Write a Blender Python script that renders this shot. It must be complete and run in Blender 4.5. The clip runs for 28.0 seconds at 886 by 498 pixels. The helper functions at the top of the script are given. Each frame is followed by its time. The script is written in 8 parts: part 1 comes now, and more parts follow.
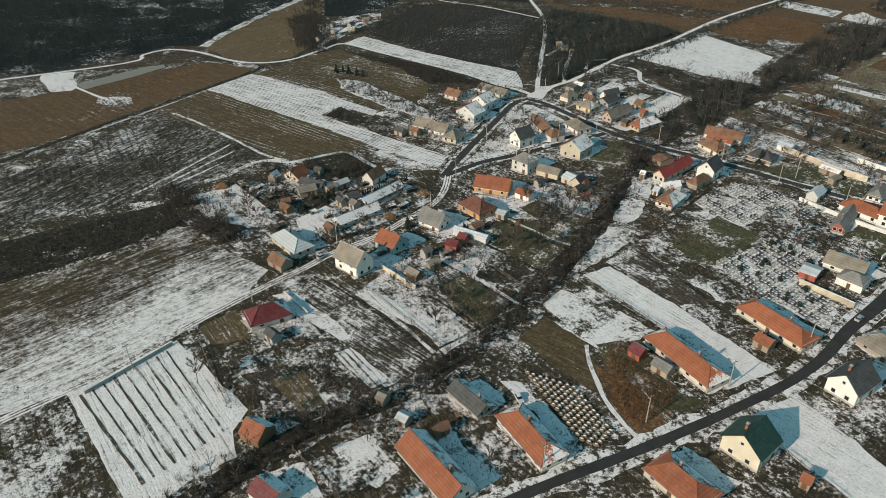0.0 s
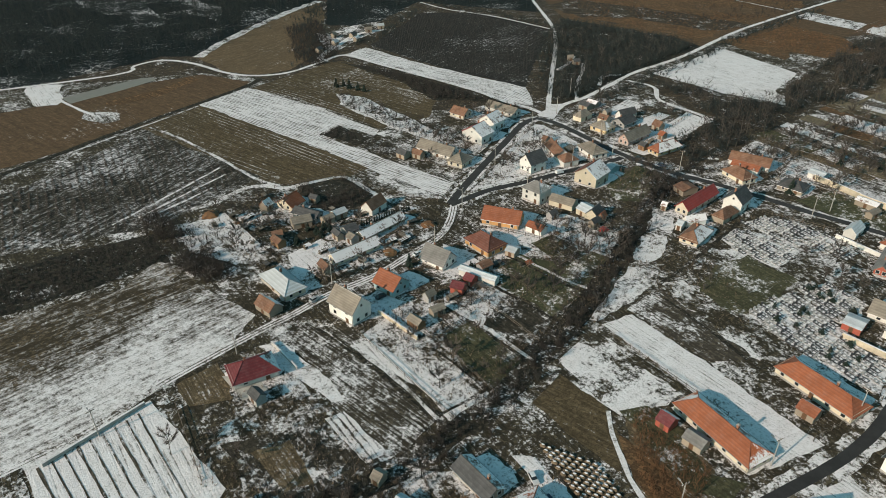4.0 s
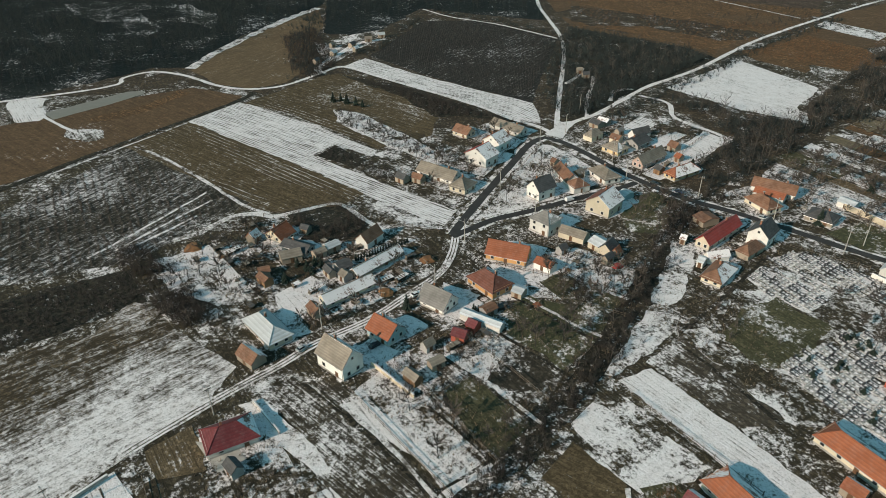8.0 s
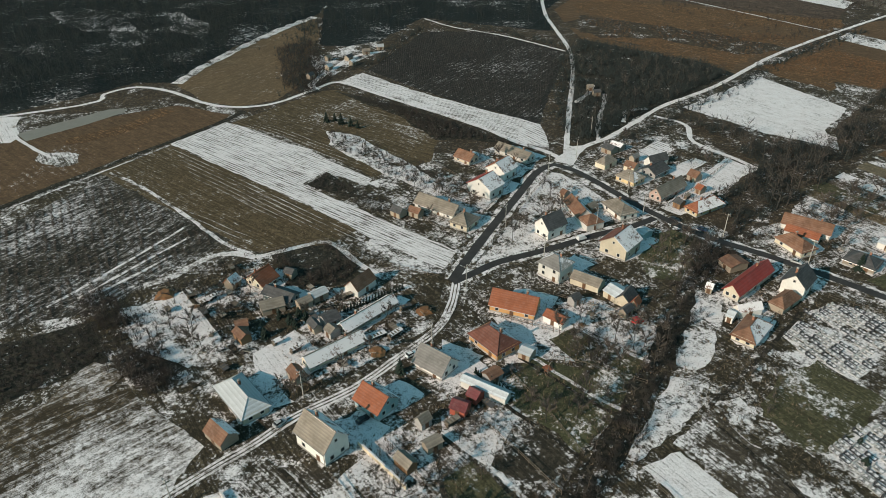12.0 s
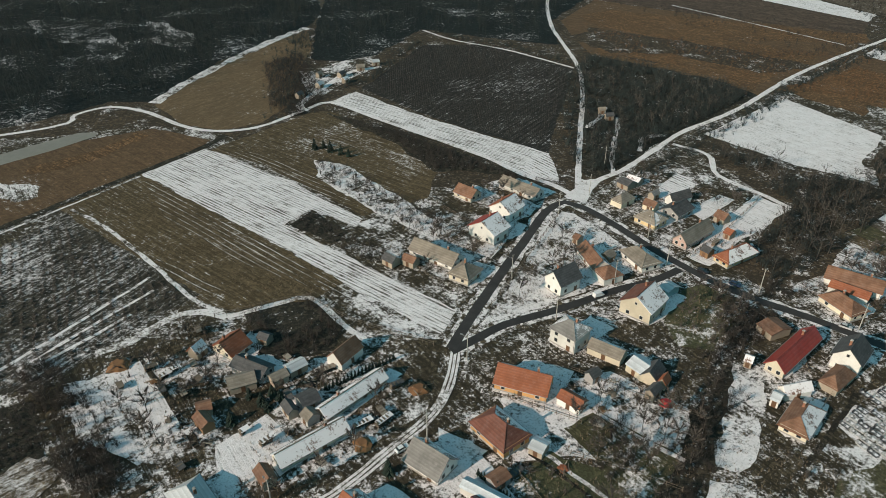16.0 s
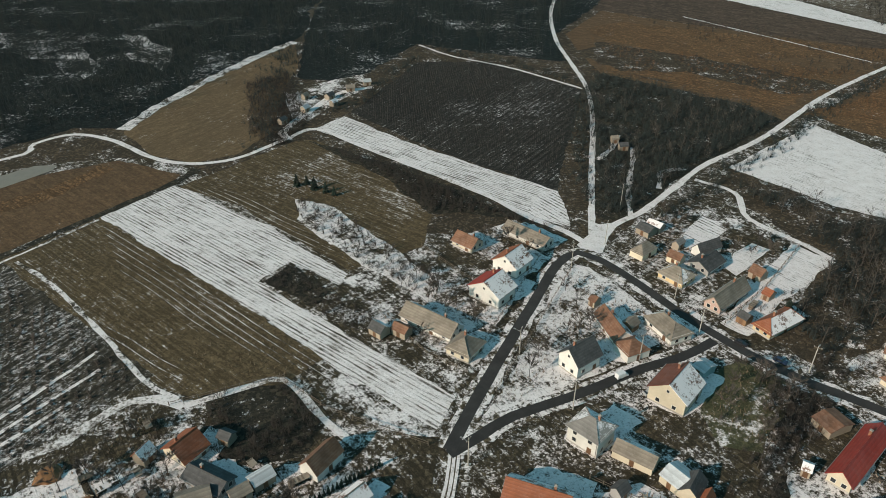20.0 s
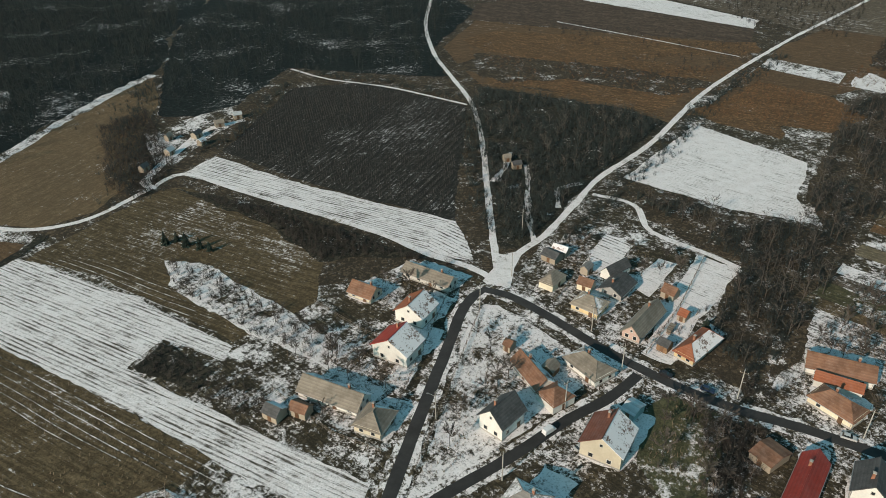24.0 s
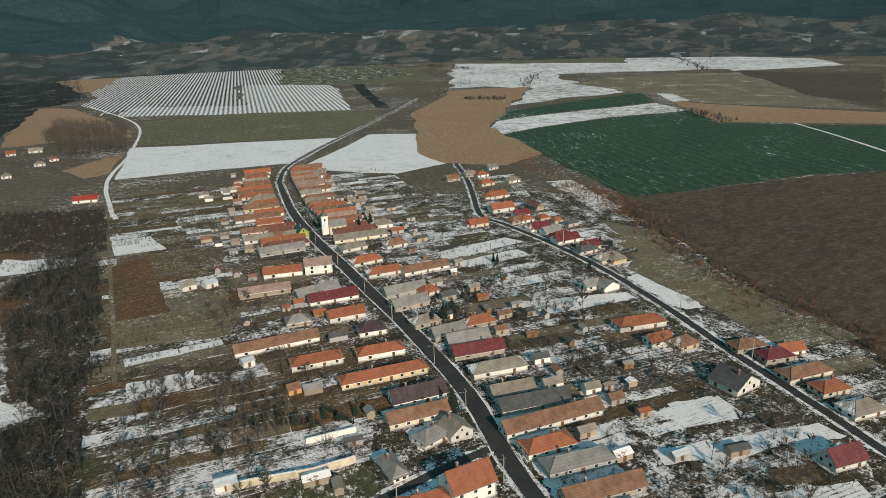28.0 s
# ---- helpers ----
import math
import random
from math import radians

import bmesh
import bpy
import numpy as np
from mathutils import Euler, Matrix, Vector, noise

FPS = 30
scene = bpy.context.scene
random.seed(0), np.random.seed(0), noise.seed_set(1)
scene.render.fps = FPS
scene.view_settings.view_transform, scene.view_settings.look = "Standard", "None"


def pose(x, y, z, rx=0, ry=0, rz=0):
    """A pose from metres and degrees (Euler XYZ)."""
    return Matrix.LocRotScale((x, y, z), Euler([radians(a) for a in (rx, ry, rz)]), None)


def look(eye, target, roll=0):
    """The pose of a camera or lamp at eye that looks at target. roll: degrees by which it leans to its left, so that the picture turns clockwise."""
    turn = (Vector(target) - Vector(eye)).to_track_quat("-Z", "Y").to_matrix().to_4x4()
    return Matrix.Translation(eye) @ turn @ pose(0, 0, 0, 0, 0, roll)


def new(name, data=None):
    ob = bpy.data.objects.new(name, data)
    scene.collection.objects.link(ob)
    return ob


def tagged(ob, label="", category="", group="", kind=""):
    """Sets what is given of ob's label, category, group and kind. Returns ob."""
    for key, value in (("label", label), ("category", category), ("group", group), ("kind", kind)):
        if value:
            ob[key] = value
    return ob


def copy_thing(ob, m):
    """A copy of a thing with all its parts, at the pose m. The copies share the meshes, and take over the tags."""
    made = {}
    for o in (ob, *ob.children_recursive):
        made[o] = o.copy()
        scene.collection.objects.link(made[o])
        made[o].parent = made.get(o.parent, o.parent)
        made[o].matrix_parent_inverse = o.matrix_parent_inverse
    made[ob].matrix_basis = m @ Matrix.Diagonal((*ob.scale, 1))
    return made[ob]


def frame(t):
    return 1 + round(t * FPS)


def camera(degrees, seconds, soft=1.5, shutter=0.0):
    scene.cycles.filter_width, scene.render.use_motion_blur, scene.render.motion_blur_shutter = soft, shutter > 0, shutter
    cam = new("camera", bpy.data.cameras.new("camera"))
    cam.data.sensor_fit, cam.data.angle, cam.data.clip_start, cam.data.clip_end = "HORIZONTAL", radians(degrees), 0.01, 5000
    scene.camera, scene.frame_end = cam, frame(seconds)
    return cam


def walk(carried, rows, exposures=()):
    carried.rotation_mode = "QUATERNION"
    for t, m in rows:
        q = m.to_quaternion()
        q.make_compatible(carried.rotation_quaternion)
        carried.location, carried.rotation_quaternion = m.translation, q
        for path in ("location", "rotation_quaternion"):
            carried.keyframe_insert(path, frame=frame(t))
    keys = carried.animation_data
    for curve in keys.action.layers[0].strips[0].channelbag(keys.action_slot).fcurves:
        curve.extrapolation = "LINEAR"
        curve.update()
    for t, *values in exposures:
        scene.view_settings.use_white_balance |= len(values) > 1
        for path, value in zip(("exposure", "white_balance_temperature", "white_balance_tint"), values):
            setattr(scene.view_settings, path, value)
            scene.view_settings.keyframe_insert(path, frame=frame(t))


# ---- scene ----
cam = camera(64.9, 28.0, 0.7)
PATH = [
    (0, (1.724, 10.117, 150.659), (1.647, 12.66, 149.065), -0.8),
    (1, (1.016, 18.446, 150.442), (0.936, 20.988, 148.851), -0.6),
    (2, (0.584, 25.873, 150.366), (0.501, 28.416, 148.776), -0.5),
    (3, (0.367, 32.734, 150.393), (0.282, 35.278, 148.803), -0.5),
    (4.5, (0.326, 42.564, 150.552), (0.232, 45.108, 148.964), -0.5),
    (6, (0.479, 52.474, 150.771), (0.378, 55.017, 149.183), -0.5),
    (7, (0.619, 59.386, 150.912), (0.515, 61.93, 149.324), -0.5),
    (8, (0.753, 66.671, 151.028), (0.645, 69.213, 149.439), -0.5),
    (9, (0.853, 74.392, 151.104), (0.742, 76.935, 149.516), -0.5),
    (10, (0.9, 82.591, 151.132), (0.784, 85.134, 149.546), -0.5),
    (11, (0.876, 91.279, 151.108), (0.758, 93.822, 149.52), -0.5),
    (12, (0.774, 100.444, 151.028), (0.654, 102.987, 149.439), -0.4),
    (13.5, (0.467, 115.014, 150.809), (0.345, 117.556, 149.221), -0.3),
    (15, (-0.007, 130.422, 150.496), (-0.129, 132.964, 148.908), -0.2),
    (16, (-0.398, 141.055, 150.257), (-0.517, 143.6, 148.669), -0.1),
    (17, (-0.822, 151.902, 150.012), (-0.941, 154.446, 148.426), -0.1),
    (18, (-1.256, 162.894, 149.786), (-1.371, 165.438, 148.2), 0.0),
    (19, (-1.667, 173.967, 149.604), (-1.778, 176.511, 148.02), 0.0),
    (20, (-2.014, 185.067, 149.498), (-2.123, 187.613, 147.912), 0.0),
    (21, (-2.257, 196.152, 149.498), (-2.361, 198.697, 147.913), -0.0),
    (23.5, (-0.877, 211.801, 149.367), (-0.931, 214.37, 147.816), -0.6),
    (23.7, (-0.771, 212.524, 149.349), (-0.741, 215.091, 147.797), -0.7),
    (24, (-0.61, 213.611, 149.324), (-0.283, 216.15, 147.761), -1.0),
    (24.5, (-0.519, 214.786, 149.271), (0.678, 217.038, 147.691), -1.1),
    (25, (-0.446, 215.661, 149.237), (1.353, 217.458, 147.642), -1.8),
    (25.5, (-0.249, 216.399, 149.279), (1.874, 217.782, 147.671), -2.2),
    (26, (-0.011, 216.903, 149.346), (2.333, 217.836, 147.721), -2.5),
    (26.5, (0.273, 217.174, 149.422), (2.658, 217.985, 147.792), -2.5),
    (27, (0.615, 217.337, 149.484), (3.085, 218.131, 147.98), -2.2),
    (27.5, (0.968, 217.519, 149.51), (3.601, 218.333, 148.325), -2.0),
    (28, (1.244, 217.656, 149.52), (3.968, 218.477, 148.566), -1.9),
]
walk(cam, [(t, look(eye, target, roll)) for t, eye, target, roll in PATH])

PLAN = 1.5   # metres to one unit of the plan below, from the length of the parked cars

# ---- light: a low winter sun and a clear sky ----
SUN_AZ, SUN_EL = radians(39), radians(25)   # heading of the shadows, height of the sun
world = bpy.data.worlds.new("winter_sky")
scene.world = world
world.use_nodes = True
wn, wl = world.node_tree.nodes, world.node_tree.links
sky = wn.new("ShaderNodeTexSky")
sky.sky_type, sky.sun_disc = "NISHITA", False
sky.sun_elevation, sky.sun_rotation = SUN_EL, math.pi / 2 - (SUN_AZ + math.pi)
sky.ozone_density, sky.air_density, sky.dust_density = 3.0, 1.0, 0.6
tint = wn.new("ShaderNodeMix")
tint.data_type, tint.blend_type = "RGBA", "MULTIPLY"
tint.inputs[0].default_value, tint.inputs[7].default_value = 1.0, (0.76, 1.16, 0.83, 1)
wl.new(sky.outputs[0], tint.inputs[6])
wl.new(tint.outputs[2], wn["Background"].inputs[0])
wn["Background"].inputs[1].default_value = 0.138
sun = new("sun", bpy.data.lights.new("sun", "SUN"))
sun.data.energy, sun.data.angle, sun.data.color = 4.3, radians(0.6), (1.0, 0.815, 0.655)
ray = Vector((math.cos(SUN_AZ) * math.cos(SUN_EL), math.sin(SUN_AZ) * math.cos(SUN_EL), -math.sin(SUN_EL)))
sun.rotation_mode = "QUATERNION"
sun.rotation_quaternion = ray.to_track_quat("-Z", "Y")
scene.view_settings.exposure = -0.06

# ---- materials ----
RNG = random.Random(7)


def nodes_of(name):
    m = bpy.data.materials.new(name)
    m.use_nodes = True
    nt = m.node_tree
    return m, nt, nt.nodes["Principled BSDF"]


def put(nt, kind, **values):
    n = nt.nodes.new(kind)
    for k, v in values.items():
        n.inputs[k.replace("_", " ")].default_value = v
    return n


def noise_of(nt, coord, scale, detail=4.0, rough=0.6, dist=0.0):
    n = put(nt, "ShaderNodeTexNoise", Scale=scale, Detail=detail, Roughness=rough, Distortion=dist)
    nt.links.new(coord, n.inputs["Vector"])
    return n.outputs[0]


def maths(nt, op, a, b=None, c=None):
    n = nt.nodes.new("ShaderNodeMath")
    n.operation = op
    for i, v in enumerate((a, b, c)):
        if v is None:
            continue
        if isinstance(v, (int, float)):
            n.inputs[i].default_value = v
        else:
            nt.links.new(v, n.inputs[i])
    return n.outputs[0]


def span(nt, v, lo, hi, a=0.0, b=1.0):
    n = nt.nodes.new("ShaderNodeMapRange")
    n.interpolation_type = "SMOOTHSTEP"
    nt.links.new(v, n.inputs[0])
    for i, x in enumerate((lo, hi, a, b)):
        n.inputs[i + 1].default_value = x
    return n.outputs[0]


def blend(nt, f, a, b):
    n = nt.nodes.new("ShaderNodeMix")
    n.data_type = "RGBA"
    for v, i in ((f, 0), (a, 6), (b, 7)):
        if isinstance(v, (int, float)):
            n.inputs[i].default_value = v
        elif isinstance(v, tuple):
            n.inputs[i].default_value = (*v, 1)
        else:
            nt.links.new(v, n.inputs[i])
    return n.outputs[2]


def bump(nt, p, height, strength, distance):
    n = nt.nodes.new("ShaderNodeBump")
    n.inputs["Strength"].default_value, n.inputs["Distance"].default_value = strength, distance * PLAN
    nt.links.new(height, n.inputs["Height"])
    nt.links.new(n.outputs[0], p.inputs["Normal"])


SNOW = (0.85, 0.81, 0.82)


def earth(name, soil, soil2, cover, furrow=None, patch=0.06, edge=0.042, tuft=0.6, deep=1.0, pale=0.0, clump=0.36, drift=None):
    """Ground of two soil or grass tones with thin snow over part of it (cover 0 to 1); furrow: heading in degrees, spacing, weight, dark share; deep: depth of the dark flecks; pale: straw-coloured mowing lines; drift: a line x, y with the heading away from it, over which wind-blown snow thins out, the width and the amount."""
    m, nt, p = nodes_of(name)
    co = nt.nodes.new("ShaderNodeTexCoord").outputs["Object"]
    big, mid = noise_of(nt, co, patch, 5, 0.62), noise_of(nt, co, 0.35, 5, 0.65)
    fine, grit = noise_of(nt, co, tuft * 1.5, 4, 0.62), noise_of(nt, co, tuft * 4.2, 3, 0.6)
    speck = put(nt, "ShaderNodeTexVoronoi", Scale=tuft * 2.6)
    nt.links.new(co, speck.inputs["Vector"])
    dot = nt.nodes.new("ShaderNodeSeparateColor")
    nt.links.new(speck.outputs["Color"], dot.inputs[0])
    tone = blend(nt, span(nt, maths(nt, "MULTIPLY_ADD", mid, 0.5, maths(nt, "MULTIPLY", fine, 0.5)), 0.38, 0.62), soil, soil2)
    wide = noise_of(nt, co, patch * 0.6, 3, 0.55)
    tone = blend(nt, span(nt, wide, 0.38, 0.62, 0.0, deep), tone, blend(nt, 0.5, tone, tuple(c * q for c, q in zip(soil, (0.55, 0.62, 0.7)))))
    tone = blend(nt, span(nt, fine, 0.46, 0.62, 0.0, 0.7 * deep), tone, tuple(c * 0.55 for c in soil))
    tone = blend(nt, span(nt, grit, 0.40, 0.60, 0.0, 0.85 * deep), tone, tuple(c * 0.48 for c in soil))
    tone = blend(nt, maths(nt, "MULTIPLY", span(nt, dot.outputs[0], 0.72, 0.8), 0.35 * deep), tone, tuple(min(1, c * 1.7) for c in soil2))
    s = maths(nt, "ADD", maths(nt, "MULTIPLY", big, clump), maths(nt, "ADD", maths(nt, "MULTIPLY", mid, 0.20), maths(nt, "ADD", maths(nt, "MULTIPLY", fine, 0.22), maths(nt, "MULTIPLY", grit, 0.58 - clump))))
    s = maths(nt, "MULTIPLY_ADD", maths(nt, "SUBTRACT", dot.outputs[1], 0.5), 0.06, s)
    hgt = maths(nt, "ADD", maths(nt, "MULTIPLY", fine, 0.5), maths(nt, "MULTIPLY", grit, 0.5))
    if furrow:
        head, gap, weight = furrow[:3]
        rot = nt.nodes.new("ShaderNodeMapping")
        rot.inputs["Rotation"].default_value = (0, 0, radians(-head))
        nt.links.new(co, rot.inputs[0])
        stretch = nt.nodes.new("ShaderNodeMapping")
        stretch.inputs["Scale"].default_value = (0.1, 2.0 / gap, 1)
        nt.links.new(rot.outputs[0], stretch.inputs[0])
        line = noise_of(nt, stretch.outputs[0], 0.8, 5, 0.75)
        hgt = maths(nt, "ADD", maths(nt, "MULTIPLY", line, 0.5), maths(nt, "MULTIPLY", hgt, 0.6))
        if len(furrow) > 3:
            wave = put(nt, "ShaderNodeTexWave", Scale=0.314 / gap, Distortion=0.8, Detail=2.0)
            wave.inputs["Detail Scale"].default_value = 1.5
            wave.bands_direction = "Y"
            nt.links.new(rot.outputs[0], wave.inputs[0])
            line = maths(nt, "ADD", maths(nt, "MULTIPLY", wave.outputs[1], furrow[3]), maths(nt, "MULTIPLY", line, 1 - furrow[3]))
        s = maths(nt, "ADD", maths(nt, "MULTIPLY", s, 1 - weight), maths(nt, "MULTIPLY", line, weight))
        tone = blend(nt, span(nt, line, 0.38, 0.58, 0.8 * deep, 0.0), tone, tuple(c * 0.4 for c in soil))
        if pale:
            mow = put(nt, "ShaderNodeTexWave", Scale=0.314 / (gap * 2.3), Distortion=2.5, Detail=4.0)
            mow.inputs["Detail Scale"].default_value = 0.6
            mow.bands_direction = "Y"
            nt.links.new(rot.outputs[0], mow.inputs[0])
            tone = blend(nt, maths(nt, "MULTIPLY", span(nt, mow.outputs[1], 0.7, 1.0), maths(nt, "MULTIPLY", span(nt, mid, 0.42, 0.6), pale * 0.55)), tone, tuple(min(1, c * q) for c, q in zip(soil2, (2.1, 2.2, 2.3))))
    if drift:
        x, y, head, width, amount = drift
        away = nt.nodes.new("ShaderNodeVectorMath")
        away.operation = "DOT_PRODUCT"
        away.inputs[1].default_value = (math.cos(radians(head)), math.sin(radians(head)), 0)
        nt.links.new(co, away.inputs[0])
        far = maths(nt, "SUBTRACT", away.outputs["Value"], x * math.cos(radians(head)) + y * math.sin(radians(head)))
        s = maths(nt, "ADD", s, span(nt, far, width * 0.2, width, amount, 0.0))
    th = 0.5 + (0.5 - cover) * 0.27
    snow = maths(nt, "MULTIPLY", span(nt, s, th - edge, th + edge), span(nt, grit, 0.30, 0.52, 0.72, 1.0))
    shade = blend(nt, span(nt, mid, 0.3, 0.7), (0.76, 0.71, 0.71), SNOW)
    nt.links.new(blend(nt, snow, tone, shade), p.inputs["Base Color"])
    nt.links.new(span(nt, snow, 0, 1, 0.95, 0.6), p.inputs["Roughness"])
    p.inputs["Specular IOR Level"].default_value = 0.2
    bump(nt, p, hgt, 0.8, 0.3)
    return m


def plain(name, col, rough=0.7, metal=0.0, vary=0.25, scale=2.0, dirt=None, relief=0.3, courses=0.0):
    """A surface with a tone per object, fine grain and larger stains; courses: spacing of rows that follow the height."""
    m, nt, p = nodes_of(name)
    co = nt.nodes.new("ShaderNodeTexCoord").outputs["Object"]
    rnd = nt.nodes.new("ShaderNodeObjectInfo").outputs["Random"]
    big, fine = noise_of(nt, co, scale * 0.2, 4, 0.65), noise_of(nt, co, scale * 3, 3, 0.6)
    c = blend(nt, span(nt, big, 0.3, 0.7, 0.0, 1.0), tuple(v * (1 - vary) for v in col), tuple(min(1, v * (1 + vary * 0.5)) for v in col))
    c = blend(nt, span(nt, fine, 0.35, 0.8, 0.0, 0.35), c, dirt or tuple(v * 0.5 for v in col))
    hsv = nt.nodes.new("ShaderNodeHueSaturation")
    nt.links.new(span(nt, rnd, 0, 1, 0.82, 1.12), hsv.inputs["Value"])
    nt.links.new(c, hsv.inputs["Color"])
    out, hgt = hsv.outputs[0], fine
    if courses:
        out = blend(nt, span(nt, noise_of(nt, co, 0.8, 6, 0.75), 0.42, 0.66, 0.0, 0.55), out, tuple(min(1, v * 0.45 + 0.06) for v in col))
        out = blend(nt, span(nt, noise_of(nt, co, 1.7, 5, 0.7), 0.55, 0.75, 0.0, 0.4), out, tuple(min(1, v * 1.15 + 0.1) for v in col))
    if courses:
        wave = put(nt, "ShaderNodeTexWave", Scale=0.314 / courses, Distortion=0.3)
        wave.bands_direction, wave.wave_profile = "Z", "SAW"
        nt.links.new(co, wave.inputs[0])
        out = blend(nt, span(nt, wave.outputs[1], 0.0, 1.0, 0.35, 0.0), out, tuple(v * 0.35 for v in col))
        hgt = wave.outputs[1]
    nt.links.new(out, p.inputs["Base Color"])
    p.inputs["Roughness"].default_value, p.inputs["Metallic"].default_value = rough, metal
    bump(nt, p, hgt, relief, 0.05)
    return m


def snowy(name, col, cover, rough=0.75):
    """A roof with thin snow that leaves streaks of the covering bare."""
    m, nt, p = nodes_of(name)
    co = nt.nodes.new("ShaderNodeTexCoord").outputs["Object"]
    s = maths(nt, "ADD", maths(nt, "MULTIPLY", noise_of(nt, co, 0.35, 4, 0.6), 0.6), maths(nt, "MULTIPLY", noise_of(nt, co, 2.5, 4, 0.7), 0.4))
    f = span(nt, s, 0.70 - 0.4 * cover, 0.78 - 0.4 * cover)
    nt.links.new(blend(nt, f, col, SNOW), p.inputs["Base Color"])
    p.inputs["Roughness"].default_value = rough
    bump(nt, p, s, 0.4, 0.1)
    return m


def patchwork(name, scale):
    """Far small fields, meadows, groves and thin snow in uneven cells, their tones cooled to grey-blue for distance
    haze.
    """
    m, nt, p = nodes_of(name)
    co = nt.nodes.new("ShaderNodeTexCoord").outputs["Object"]
    turn = nt.nodes.new("ShaderNodeMapping")
    turn.inputs["Rotation"].default_value, turn.inputs["Scale"].default_value = (0, 0, radians(-12)), (0.55, 1.5, 0.2)
    nt.links.new(co, turn.inputs[0])
    warp = put(nt, "ShaderNodeTexNoise", Scale=0.004, Detail=3.0)
    nt.links.new(co, warp.inputs["Vector"])
    shift = nt.nodes.new("ShaderNodeVectorMath")
    shift.operation = "MULTIPLY_ADD"
    shift.inputs[1].default_value = (90, 90, 0)
    nt.links.new(warp.outputs[1], shift.inputs[0])
    nt.links.new(turn.outputs[0], shift.inputs[2])
    cell = put(nt, "ShaderNodeTexVoronoi", Scale=scale)
    nt.links.new(shift.outputs[0], cell.inputs["Vector"])
    pick = nt.nodes.new("ShaderNodeSeparateColor")
    nt.links.new(cell.outputs["Color"], pick.inputs[0])
    ramp = nt.nodes.new("ShaderNodeValToRGB")
    ramp.color_ramp.interpolation = "CONSTANT"
    # field tones with the distance haze mixed in as grey-blue
    stops = [(0.0, (0.085, 0.088, 0.086)), (0.18, (0.05, 0.06, 0.062)), (0.36, (0.125, 0.112, 0.10)), (0.5, (0.075, 0.085, 0.083)), (0.64, (0.11, 0.105, 0.098)), (0.8, (0.042, 0.054, 0.056)), (0.95, (0.26, 0.27, 0.28))]
    while len(ramp.color_ramp.elements) < len(stops):
        ramp.color_ramp.elements.new(0.5)
    for e, (at, c) in zip(ramp.color_ramp.elements, stops):
        e.position, e.color = at, (*c, 1)
    nt.links.new(pick.outputs[0], ramp.inputs[0])
    fine, brush = noise_of(nt, co, 0.05, 5, 0.7), noise_of(nt, co, 0.012, 6, 0.7)
    c = blend(nt, span(nt, fine, 0.4, 0.62, 0.0, 0.4), ramp.outputs[0], (0.045, 0.052, 0.052))
    c = blend(nt, span(nt, brush, 0.47, 0.55), c, (0.03, 0.042, 0.044))
    c = blend(nt, span(nt, noise_of(nt, co, 0.03, 6, 0.75), 0.66, 0.7), c, SNOW)
    nt.links.new(c, p.inputs["Base Color"])
    p.inputs["Roughness"].default_value = 0.95
    p.inputs["Specular IOR Level"].default_value = 0.2
    bump(nt, p, fine, 0.6, 3.0)
    return m


